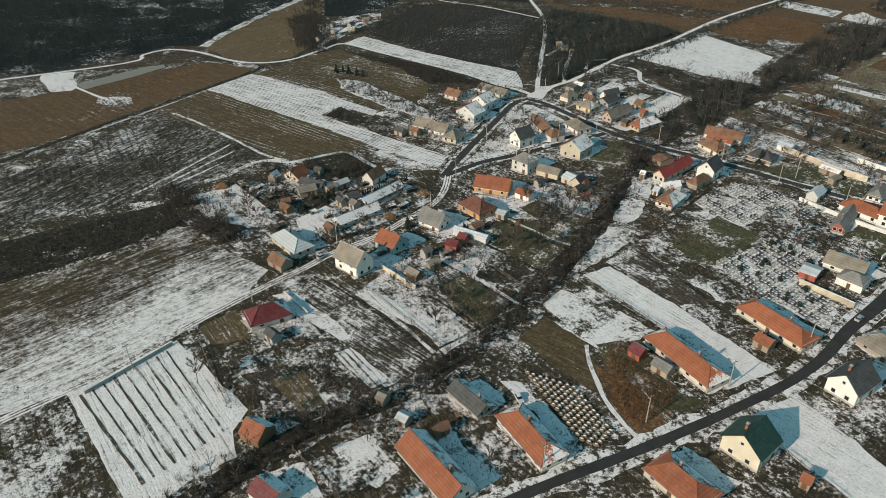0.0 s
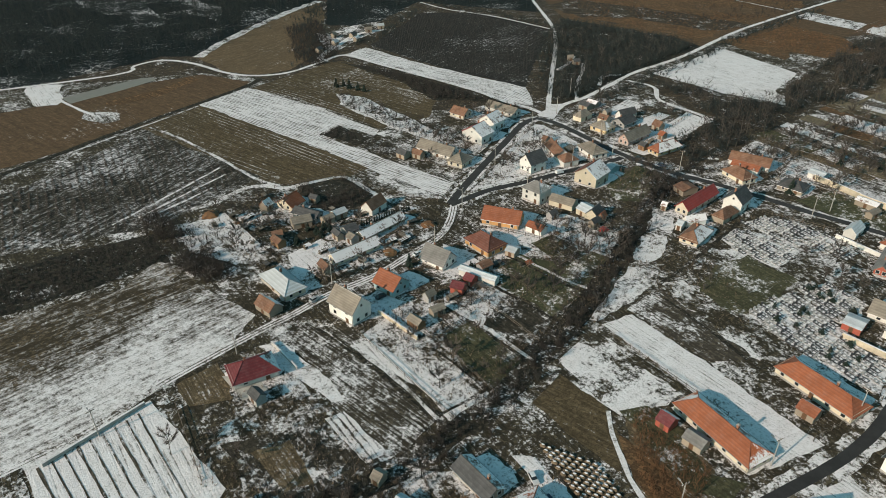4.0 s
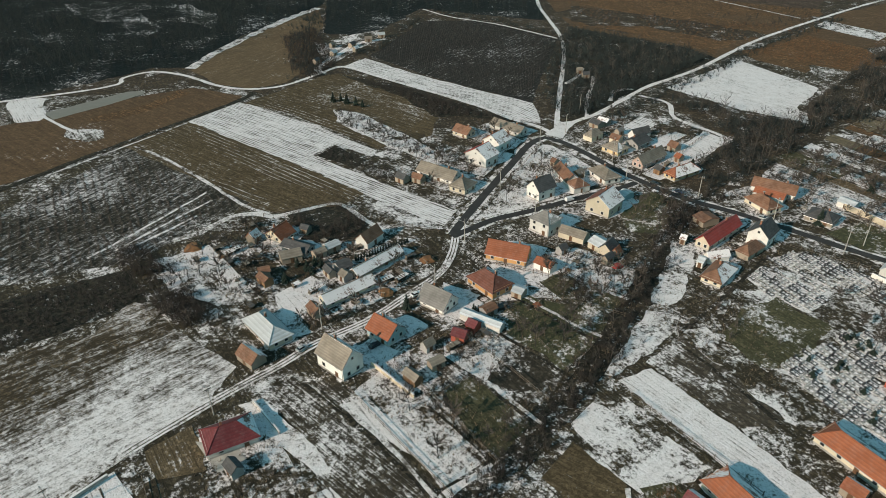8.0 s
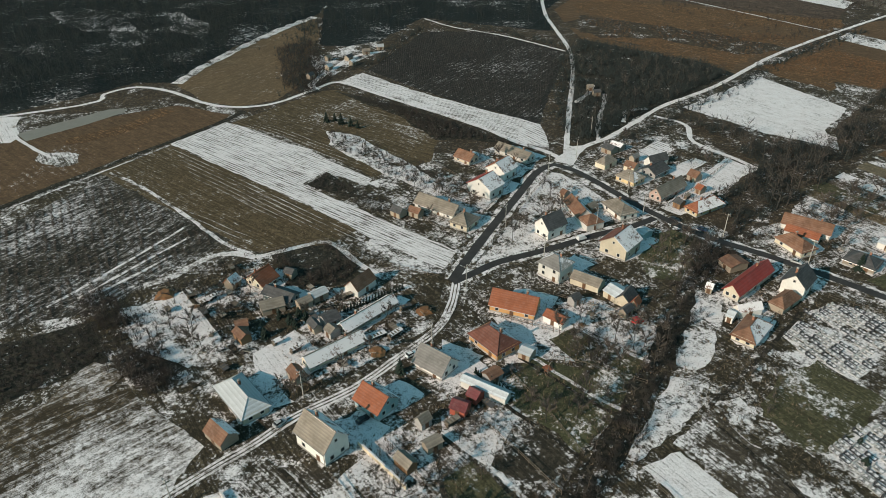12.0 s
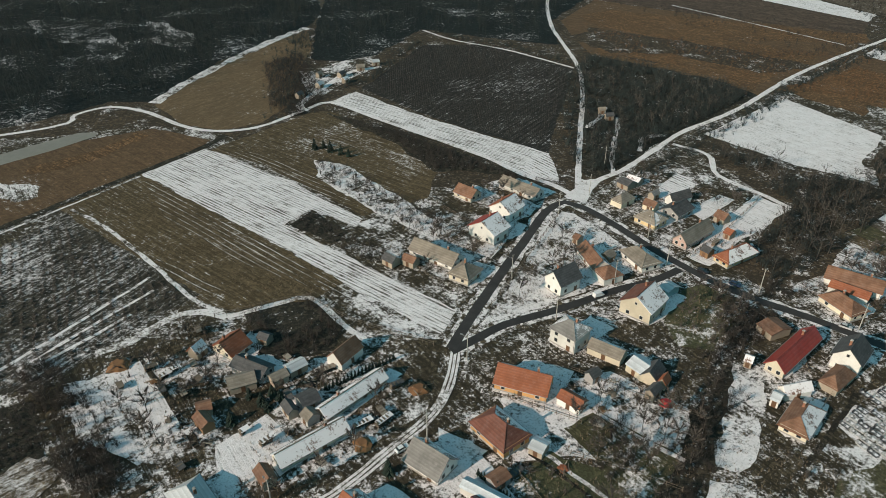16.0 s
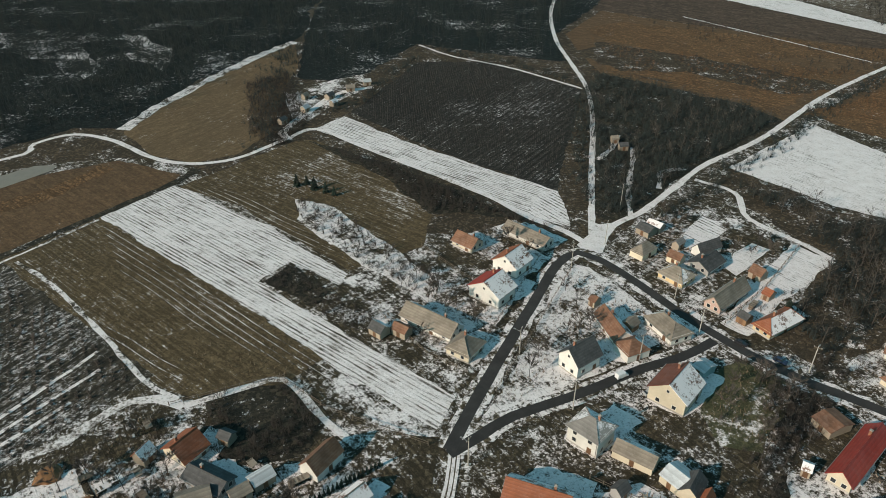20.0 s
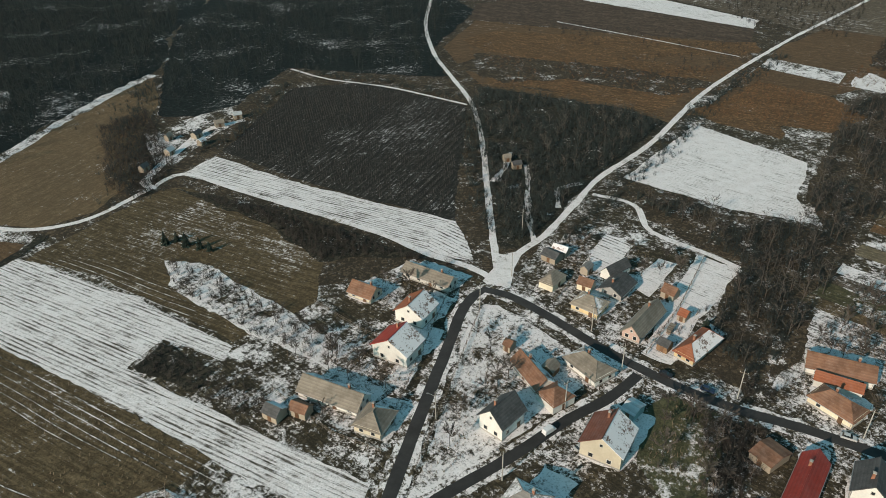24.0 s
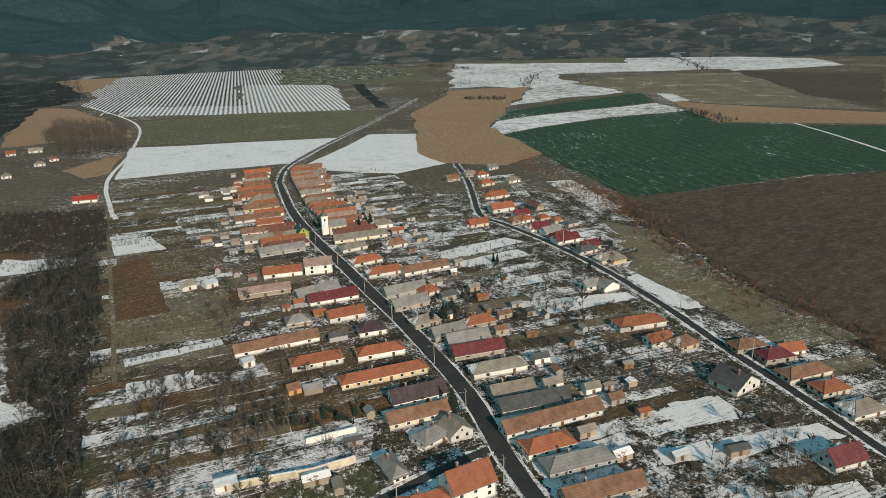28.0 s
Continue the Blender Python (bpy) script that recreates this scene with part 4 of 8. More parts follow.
# gardens between the lane and the stream
field("garden_plot", [(20.0, 203.8), (30.1, 206.6), (44.0, 194.7), (39.5, 187.6), (28.4, 193.3), (17.9, 197.0)], M["snowier"], 0.075, "snowy back garden in fine rows", "garden", 0.7)
field("garden_plot", [(18.4, 190.2), (25.6, 195.5), (40.6, 183.3), (35.3, 170.5), (31.2, 170.1)], M["olive_bed"], 0.075, "olive garden grass with shrubs", "garden", 0.7)
field("garden_plot", [(8.3, 178.6), (15.9, 184.4), (30.1, 169.0), (21.6, 158.4), (9.9, 169.3)], M["green_yard"], 0.075, "green garden grass with snow at its foot", "garden", 0.7)
field("garden_plot", [(-4.6, 167.2), (2.6, 163.0), (9.4, 159.1), (5.0, 153.4), (-4.4, 161.8)], M["snowier"], 0.075, "garden beds under streaked snow", "garden", 0.7)
field("garden_plot", [(10.6, 166.4), (21.1, 157.6), (16.3, 146.1), (11.4, 149.4), (4.6, 153.9)], M["dark_yard"], 0.075, "dark rough garden with snow traces", "garden", 0.7)
field("garden_plot", [(-4.3, 158.6), (4.2, 151.7), (13.6, 142.2), (12.4, 141.0), (1.0, 140.6), (-3.8, 146.3)], M["bare"], 0.075, "garden land of bare dark soil", "garden", 0.7)
field("garden_plot", [(-5.6, 189.7), (0.6, 186.4), (9.1, 172.9), (6.2, 169.5), (-5.1, 177.4)], M["snow_full"], 0.076, "smooth snow in a house yard", "yard", 0.7)
field("garden_plot", [(-33.4, 164.3), (-27.8, 168.3), (-19.3, 159.9), (-24.6, 155.1), (-28.9, 159.5)], M["thin_snow"], 0.076, "snowy yard round the orange-roofed house", "yard", 0.7)
field("garden_plot", [(-19.2, 158.7), (-14.4, 162.4), (-5.2, 154.6), (-4.2, 150.4), (-10.6, 149.1)], M["snowier"], 0.075, "snowy garden with scattered clutter", "garden", 0.7)
field("garden_plot", [(-24.9, 147.4), (-21.1, 148.7), (-12.8, 140.1), (-19.7, 139.9)], M["snowier"], 0.075, "strip of snow along the garden path", "garden", 0.7)
ribbon("garden_path", [(12.5, 185.5), (18.9, 179.6), (25.7, 172.8), (31.0, 169.0)], 0.9, M["lane"], 0.1205, "narrow snowy garden path", "path", 0.5)
ribbon("garden_path", [(-4.4, 161.8), (5.0, 153.4), (10.5, 146.8), (15.5, 141.8)], 0.9, M["lane"], 0.1205, "narrow snowy garden path", "path", 0.5)
ribbon("garden_path", [(24.5, 195.4), (32.7, 188.5), (39.7, 183.3)], 0.9, M["lane"], 0.1205, "narrow snowy garden path", "path", 0.5)
ribbon("garden_path", [(-24.6, 146.0), (-13.9, 135.4), (-4.6, 124.0)], 0.9, M["lane"], 0.1205, "narrow snowy garden path", "path", 0.5)
ribbon("garden_edge", [(11.5, 183.9), (17.8, 178.1), (24.6, 171.4), (29.9, 167.7)], 0.8, M["bed"], 0.1195, "dark weedy edge between gardens", "verge", 0.6)
ribbon("garden_edge", [(-4.3, 160.4), (4.6, 152.3), (10.0, 145.8), (14.7, 141.1)], 0.8, M["bed"], 0.1195, "dark weedy edge between gardens", "verge", 0.6)
ribbon("garden_edge", [(21.0, 156.7), (9.8, 167.7), (0.7, 176.1)], 0.8, M["bed"], 0.1195, "dark weedy edge between gardens", "verge", 0.6)
ribbon("garden_edge", [(-33.6, 151.7), (-21.7, 141.3), (-4.1, 122.7)], 0.8, M["bed"], 0.1195, "dark weedy edge between gardens", "verge", 0.6)
field("stream_bank", [(56.0, 209.7), (62.1, 209.9), (59.9, 200.4), (53.3, 183.8), (48.6, 180.6), (45.0, 183.5), (51.6, 198.4)], M["snowier"], 0.075, "snowy strip between stream and lane", "verge", 1.2)
field("stream_bank", [(42.6, 179.0), (50.5, 177.1), (48.0, 170.9), (31.6, 155.4), (28.6, 156.9), (37.7, 169.3)], M["snowier"], 0.075, "snowy bank of the stream", "verge", 1.5)
field("brown_strip", [(39.1, 160.1), (48.5, 169.6), (54.8, 159.0), (61.1, 147.7), (62.9, 142.9), (52.6, 142.5), (47.4, 150.7)], M["bare"], 0.075, "brown garden land beside the snowy strip", "garden", 0.7)
field("cemetery_edge", [(48.7, 170.3), (54.4, 174.5), (59.3, 167.5), (68.3, 151.9), (70.5, 143.1), (63.7, 142.9), (57.9, 153.6)], M["patchy"], 0.077, "snowy edge of the cemetery", "verge", 2.0)
field("cemetery_lawn", [(58.8, 173.9), (67.7, 181.3), (75.6, 184.5), (83.5, 174.8), (75.6, 163.2), (69.4, 158.4), (61.5, 159.2)], M["olive_bed"], 0.078, "brown unused grass in the cemetery", "lawn", 2.5)
ribbon("lane_edge", [(48.8, 170.7), (63.4, 185.3), (79.8, 203.4)], 1.0, M["bed"], 0.1285, "dark overgrown edge of the cemetery lane", "verge", 0.5)
ribbon("lane_edge", [(46.8, 168.3), (50.8, 162.3), (57.1, 151.5), (61.5, 143.0)], 0.9, M["bed"], 0.1215, "dark weedy edge of the brown garden land", "verge", 0.6)

field("garden_plot", [(-24.8, 146.2), (-20.7, 147.5), (-13.1, 142.1), (-8.6, 136.5), (-9.8, 133.5), (-16.2, 138.3)], M["snow_full"], 0.08, "strip of smooth snow in a garden", "garden", 0.6)
field("garden_plot", [(-8.9, 142.2), (-5.9, 144.4), (4.4, 132.8), (5.0, 129.5), (-3.3, 125.4), (-9.2, 134.4)], M["snowier"], 0.08, "snowy garden with a round bare bush", "garden", 0.6)
field("garden_plot", [(-3.4, 125.1), (4.0, 131.1), (5.4, 126.3), (-0.9, 122.2)], M["snow_full"], 0.081, "corner of smooth snow by the stream", "garden", 0.6)
field("garden_plot", [(-3.9, 150.1), (1.5, 155.4), (13.9, 142.1), (7.0, 133.0), (1.5, 138.7)], M["olive_bed"], 0.08, "olive garden grass between paths", "garden", 0.6)
field("dark_plot", [(-36.6, 153.6), (-28.1, 149.0), (-4.5, 124.8), (-10.7, 115.1), (-19.1, 123.2), (-28.8, 136.0), (-40.0, 147.1)], M["dark_field"], 0.08, "dark ploughed garden land in long lines", "garden", 0.6)
field("kept_snow", [(-45.3, 145.3), (-41.6, 147.6), (-28.8, 136.0), (-22.4, 128.9), (-25.5, 128.2), (-35.5, 135.9)], M["shade_snow"], 0.085, "snow kept beside the dark red house", "snow", 1.0)
ribbon("garden_edge", [(-29.6, 149.6), (-18.3, 138.8), (-9.5, 130.1), (-3.9, 124.8)], 0.6, M["bed"], 0.1197, "dark weedy edge between gardens", "verge", 0.6)
ribbon("garden_edge", [(-6.6, 145.5), (0.1, 138.2), (5.0, 132.3)], 0.6, M["bed"], 0.1197, "dark weedy edge between gardens", "verge", 0.6)
ribbon("garden_edge", [(0.4, 157.1), (7.2, 149.2), (14.2, 141.8)], 0.6, M["bed"], 0.1197, "dark weedy edge between gardens", "verge", 0.6)
ribbon("garden_edge", [(-3.9, 125.4), (0.8, 128.9), (5.0, 132.3)], 0.6, M["bed"], 0.1197, "dark weedy edge between gardens", "verge", 0.6)

# yards and meadows west of the lane
field("meadow_snow", [(-86.9, 163.5), (-85.6, 171.8), (-80.4, 179.3), (-73.2, 176.6), (-74.9, 169.4)], M["west_snow"], 0.086, "thin snow beside the reeds", "field", 2.5)
field("garden_plot", [(-84.3, 197.7), (-75.8, 202.7), (-71.0, 206.8), (-63.7, 198.3), (-55.1, 188.1), (-59.6, 177.0), (-65.8, 180.6), (-74.4, 184.2)], M["snowier"], 0.075, "broad snowy garden", "garden", 1.5)
field("garden_plot", [(-74.3, 203.3), (-70.4, 206.8), (-54.7, 188.5), (-60.4, 185.5)], M["snow_full"], 0.079, "snowy plot with a dark rim", "garden", 0.7)
field("garden_plot", [(-47.4, 182.7), (-39.4, 192.0), (-32.8, 185.3), (-38.1, 174.8), (-44.8, 176.8)], M["snow_full"], 0.076, "smooth snow in a yard", "garden", 0.8)
field("garden_plot", [(-63.3, 174.0), (-54.6, 183.3), (-49.7, 180.3), (-58.1, 170.0)], M["patchy"], 0.075, "patchy snow under bare trees", "garden", 1.2)
ribbon("orchard_track", [(-101.7, 198.1), (-94.2, 212.2), (-81.8, 237.5)], 0.9, M["lane"], 0.117, "snowy wheel track through the orchard", "track", 0.5)
ribbon("orchard_track", [(-96.1, 201.5), (-87.0, 217.9), (-78.6, 231.9)], 0.9, M["lane"], 0.117, "snowy wheel track through the orchard", "track", 0.5)
ribbon("orchard_track", [(-92.5, 203.5), (-86.0, 212.5), (-80.2, 222.2)], 0.9, M["lane"], 0.117, "snowy wheel track through the orchard", "track", 0.5)
ribbon("plot_edge", [(-71.7, 207.1), (-64.0, 198.7), (-54.5, 187.8), (-50.4, 182.6)], 1.1, M["bed"], 0.1165, "dark weedy rim of the snowy garden", "verge", 0.5)
field("dark_garden", [(-44.8, 116.9), (-28.0, 123.2), (-16.0, 112.6), (-29.1, 102.9), (-37.5, 106.9)], M["dark_yard"], 0.075, "dark rough ground below the red house", "yard", 1.5)
field("rusty_patch", [(-39.5, 115.2), (-32.0, 118.2), (-26.4, 109.2), (-31.2, 106.0)], M["rust_strip"], 0.079, "rusty weeds on rough ground", "yard", 1.5)
field("furrowed_bed", [(-27.1, 123.2), (-23.3, 125.8), (-13.1, 115.4), (-16.8, 112.6)], M["furrows"], 0.079, "garden bed with snowy furrows", "garden", 0.7)
field("brown_yard", [(-59.3, 132.9), (-52.7, 139.6), (-46.1, 128.2), (-54.3, 126.8)], M["rust_strip"], 0.079, "brown grassy yard beside the dark red house", "yard", 1.2)
field("garden_plot", [(-34.9, 90.0), (-28.0, 93.6), (-22.5, 85.7), (-32.4, 85.5)], M["snowier"], 0.076, "snowy garden with dark beds", "garden", 0.7)
field("garden_plot", [(-22.9, 96.8), (-16.9, 100.1), (-9.7, 92.0), (-13.4, 87.8), (-18.5, 90.2)], M["snowier"], 0.076, "snowy garden round a bare tree", "garden", 0.7)
field("trampled_snow", [(21.1, 141.6), (26.0, 147.9), (35.2, 141.7), (45.7, 132.4), (41.5, 128.9), (30.9, 126.2), (25.9, 132.9)], M["snowier"], 0.076, "trampled snow behind the long house", "yard", 1.2)
field("green_yard", [(31.1, 127.5), (37.3, 128.9), (43.1, 121.3), (44.0, 112.1), (50.3, 110.0), (46.4, 106.8), (39.9, 107.8), (35.7, 116.5)], M["olive_bed"], 0.079, "dull green yard of the long house", "yard", 0.8)
field("rusty_plot", [(29.7, 121.2), (36.5, 113.1), (40.9, 102.7), (35.2, 99.8), (30.7, 110.9)], M["rust_bright"], 0.08, "rusty dry grass by the road", "field", 0.8)
field("yard_snow", [(9.4, 115.1), (13.7, 115.1), (18.1, 107.5), (21.5, 98.7), (22.0, 92.0), (20.2, 94.1), (15.7, 105.4)], M["snow_full"], 0.081, "packed snow of a farm drive", "yard", 0.6)

# yards round the fork and the eastern bend
field("garden_plot", [(64.0, 279.3), (76.1, 290.1), (80.0, 286.6), (67.1, 273.5)], M["snow_full"], 0.076, "snowy garden plot", "garden", 0.5)
field("dark_yard", [(101.7, 138.8), (108.6, 128.3), (112.2, 113.7), (123.3, 101.4), (93.9, 105.3), (85.4, 130.5)], M["dark_yard"], 0.06, "dark trodden yards in the bend of the road", "yard", 1.0)
field("snow_edge", [(110.7, 125.3), (117.8, 116.3), (116.1, 114.2), (109.8, 121.0)], M["snow_full"], 0.08, "snow along the road bend", "verge", 0.6)
field("shaded_yard", [(103.0, 163.2), (109.7, 154.4), (102.0, 151.6), (97.9, 160.4)], M["snow_full"], 0.08, "snowy yard behind the corner house", "yard", 0.6)
field("garden_plot", [(88.3, 150.8), (96.2, 142.4), (95.1, 141.1), (85.8, 149.7)], M["snow_full"], 0.081, "snowy yard inside a pale wall", "yard", 0.3)
field("dark_plot_east", [(153.4, 133.7), (176.8, 109.2), (172.8, 102.0), (151.2, 128.9)], M["bare"], 0.082, "dark ploughed garden strip", "garden", 0.5)
field("dark_plot_east", [(186.2, 164.9), (206.0, 125.2), (192.2, 118.7), (186.6, 125.2), (170.8, 157.9)], M["bare"], 0.082, "dark ploughed garden strip", "garden", 0.8)
field("garden_plot", [(136.6, 116.1), (144.7, 107.3), (138.7, 102.7), (131.4, 112.4)], M["snow_full"], 0.083, "square of smooth snow beside the bend", "garden", 0.4)

field("corner_gardens", [(134.2, 145.7), (159.8, 136.3), (159.7, 94.5), (141.9, 90.1), (115.9, 122.4), (111.6, 138.5)], M["patchy"], 0.045, "gardens inside the bend with broken snow", "garden", 1.5)
field("garden_plot", [(172.6, 135.9), (178.6, 123.4), (169.3, 118.8), (161.3, 132.2)], M["snow_full"], 0.075, "square of smooth snow in the gardens", "garden", 0.7)
field("garden_plot", [(139.3, 116.3), (145.0, 106.3), (138.4, 103.8), (131.3, 108.6)], M["snow_full"], 0.075, "square of smooth snow by the bend", "garden", 0.7)
field("garden_plot", [(144.2, 106.2), (148.8, 96.4), (142.9, 94.1), (138.4, 103.5)], M["furrows"], 0.075, "snowy rows of garden beds", "garden", 0.7)
field("garden_plot", [(128.4, 135.6), (132.2, 125.0), (125.1, 121.9), (121.1, 133.2)], M["green_yard"], 0.075, "dull green garden grass", "garden", 0.7)
field("garden_plot", [(123.0, 129.8), (126.8, 124.6), (122.5, 121.5), (117.6, 126.6)], M["snow_full"], 0.075, "small square of snow with a path round it", "garden", 0.7)
field("garden_plot", [(148.5, 115.0), (153.5, 104.0), (147.9, 103.6), (143.5, 112.4)], M["rust_strip"], 0.075, "brown reedy garden bed", "garden", 0.7)
field("garden_plot", [(155.3, 121.6), (168.4, 108.7), (163.7, 102.7), (152.2, 119.1)], M["bare"], 0.075, "dark garden bed", "garden", 0.7)
field("fork_snow", [(28.1, 286.8), (32.3, 293.0), (33.0, 300.4), (36.0, 298.6), (42.4, 300.2), (37.3, 291.7), (34.6, 282.7), (30.6, 282.6)], M["track"], 0.09, "packed white snow where the tracks fork", "track", 0.4)

# bands across the fallow land beyond the tracks
field("dark_band", [(48.0, 467.1), (65.5, 489.4), (125.9, 453.0), (163.8, 421.9), (120.3, 410.7), (75.3, 431.0)], M["brush"], 0.07, "dark band of weedy ploughland", "field", 4.0, 2.0)
field("rust_band", [(61.6, 518.2), (84.4, 529.8), (209.2, 480.6), (199.9, 461.1), (116.5, 468.2), (65.8, 491.7)], M["rust_bright"], 0.071, "band of rusty grass across fallow land", "field", 4.0, 2.0)
field("rust_band", [(53.9, 442.3), (82.8, 429.7), (116.7, 399.6), (130.7, 411.1), (95.8, 440.6)], M["rust_bright"], 0.072, "bright rusty grass beside the scrub", "field", 3.0, 2.0)
field("rust_band", [(129.6, 389.8), (143.0, 400.7), (160.7, 375.4), (153.0, 359.5)], M["rust_bright"], 0.073, "rusty grass above the snow field", "field", 3.0, 2.0)
ribbon("field_path", [(120.6, 545.2), (155.9, 501.6), (188.3, 459.6)], 1.2, M["lane"], 0.118, "thin pale path across the fallow", "path", 0.4)
field("reed_bank", [(-150.1, 300.0), (-142.0, 305.2), (-133.0, 313.3), (-125.8, 331.2), (-119.5, 328.6), (-126.4, 311.4), (-137.7, 297.5), (-146.7, 294.4)], M["rust_bright"], 0.088, "rusty reeds below the frozen pond", "reeds", 1.5, 2.0)
field("snow_field_by_wheat", [(423.1, 204.8), (431.5, 190.1), (369.3, 156.5), (358.4, 167.5)], M["thin_snow"], 0.089, "snowy plot between houses and wheat", "field", 2.0, 2.0)
field("brush_ground", [(297.2, 497.2), (316.4, 441.9), (253.0, 383.2), (239.1, 434.0)], M["brush"], 0.07, "dark brushy ground west of the gardens", "scrub", 3.0, 6.0)
field("snow_band", [(231.1, 425.3), (239.5, 398.4), (233.5, 389.6), (221.2, 414.5)], M["snow_full"], 0.08, "band of snow on fallow land", "field", 2.0, 2.0)
field("snow_plot_east", [(232.0, 187.1), (248.4, 152.7), (242.1, 148.3), (219.9, 181.6)], M["snow_full"], 0.084, "snowy garden strip between streets", "garden", 0.8, 2.0)
field("snow_plot_east", [(265.9, 151.1), (272.3, 136.2), (244.2, 124.4), (238.7, 131.5)], M["snow_full"], 0.084, "smooth snow beside the second street", "garden", 1.5, 2.0)
field("snow_plot_east", [(167.2, 139.9), (179.4, 124.7), (172.1, 117.2), (162.2, 131.4)], M["snow_full"], 0.084, "square of snow between gardens", "garden", 0.8, 2.0)
field("snow_plot_east", [(150.4, 129.8), (167.8, 106.5), (164.6, 104.3), (146.8, 126.0)], M["snow_full"], 0.084, "long strip of snow beside dark soil", "garden", 0.8, 2.0)
field("brown_plot", [(244.9, 371.7), (270.6, 334.3), (237.5, 313.4), (217.7, 349.9)], M["rust_strip"], 0.07, "brown dry grass behind the gardens", "garden", 1.0, 2.0)
field("brown_plot", [(204.9, 338.2), (221.2, 300.6), (184.7, 275.8), (166.4, 307.5)], M["fallow"], 0.07, "pale brown grass behind the gardens", "garden", 1.0, 2.0)
field("white_bar", [(266.9, 392.8), (275.4, 380.8), (262.1, 362.1), (250.2, 376.0)], M["snow_full"], 0.085, "bar of snow at a garden end", "garden", 0.6, 2.0)

# thin lines of snow left by the plough along the brown meadows
for a, b, n, w in (((-109, 296), (-8, 219), 7, 1.7), ((-94, 316), (-33, 271), 6, -1.9), ((-88, 244), (-60, 227), 3, -2.0)):
    a, b = Vector(a), Vector(b)
    side = Vector((-(b - a).y, (b - a).x)).normalized()
    for k in range(1, n):
        o = -side * w * k
        p, q = a.lerp(b, 0.04 * k) + o, a.lerp(b, 1 - 0.07 * k) + o
        ribbon("snow_line", [tuple(p), tuple(p.lerp(q, 0.35) + side * 0.3), tuple(p.lerp(q, 0.7) - side * 0.2), tuple(q)], 0.26 - 0.02 * k, M["thin_snow"], 0.101, "thin line of snow along the meadow", "field", 0.7, 1.5)

# dark furrows across the snow field
for i in range(9):
    k = (i + 0.7) / 9.3
    a, b = Vector((-78 + 15 * k, 109 + 16 * k)), Vector((-56 + 12.5 * k, 87 + 14.5 * k))
    ribbon("furrow", [tuple(a), tuple(a.lerp(b, 0.35)), tuple(a.lerp(b, 0.7)), tuple(b)], 0.32 if i % 3 else 0.5, M["bare"], 0.115, "dark furrow in the snow", "furrow", 0.5, 1.5)

# ---- long garden strips on both sides of the main street ----
def street_point(line, s):
    for a, b in zip(line, line[1:]):
        a, b = Vector(a), Vector(b)
        d = (b - a).length
        if s <= d:
            return a.lerp(b, s / d), (b - a).normalized()
        s -= d
    return Vector(line[-1]), (Vector(line[-1]) - Vector(line[-2])).normalized()


STRIP = random.Random(21)
LOOKS = {1: ["rust_strip", "fallow", "brown_field", "rust_strip", "fallow", "bare", "rust_bright", "olive_bed", "rust_strip", "patchy", "brown_field", "fallow", "thin_snow", "snowier", "fallow"],
         -1: ["patchy", "snowier", "bare", "fallow", "rust_strip", "patchy", "thin_snow", "olive_bed", "bare", "thin_snow", "brown_field", "snowier"]}
KERB = [(130, 165), (151, 178), (185, 201), (210, 223), (247, 255), (297, 300), (339, 334), (402, 377), (425, 388)]
LANE2 = [(150, 80), (191, 106), (239, 136), (303, 185), (343, 227), (386, 242), (420, 255)]


HEDGES = []


def strips(line, side, start, stop, near, far, gap, plots):
    s = start
    while s < stop:
        w = gap * STRIP.uniform(0.7, 1.3)
        p, d = street_point(line, s + w / 2)
        n = Vector((-0.60, 0.80)) * side
        e = near + STRIP.uniform(0, 6)
        while e < far - 4:
            l = min(far - e, STRIP.uniform(14, 44))
            a, b = p + n * e, p + n * (e + l)
            u = d * (w / 2 - 0.3)
            if STRIP.random() < 0.4:
                HEDGES.append((tuple(a + u), tuple(b + u)))
            if STRIP.random() < plots:
                look_of = STRIP.choice(LOOKS[side])
                field("garden_strip", [tuple(a - u), tuple(a + u), tuple(b + u), tuple(b - u)], M[look_of], 0.055 + 0.004 * STRIP.randint(0, 3),
                      {"patchy": "garden strip with patchy snow", "rust_strip": "garden strip of rusty dry grass", "bare": "garden strip of bare dark soil", "snowier": "garden strip under broken snow",
                       "snow_full": "garden strip under smooth snow", "thin_snow": "garden strip under thin snow", "green_yard": "garden strip of dull green grass", "fallow": "garden strip of pale dead grass", "olive_bed": "garden strip of olive grass", "rust_bright": "garden strip of bright rusty grass", "furrows": "garden strip of snowy furrows", "brown_field": "garden strip of brown grass"}[look_of], "garden", 0.9, 3.0)
            e += l
        s += w


strips(KERB, 1, 38, 350, 18, 100, 6.5, 0.97)
strips(KERB, -1, 5, 340, 18, 74, 6.5, 0.95)
strips(LANE2, -1, 5, 330, 6, 34, 7.0, 0.9)

# ---- houses ----
SHADE = Vector((math.cos(SUN_AZ), math.sin(SUN_AZ), 0))
MESHES = {}
FOOT = []


def shared(key, make):
    if key not in MESHES:
        MESHES[key] = make()
    return MESHES[key]


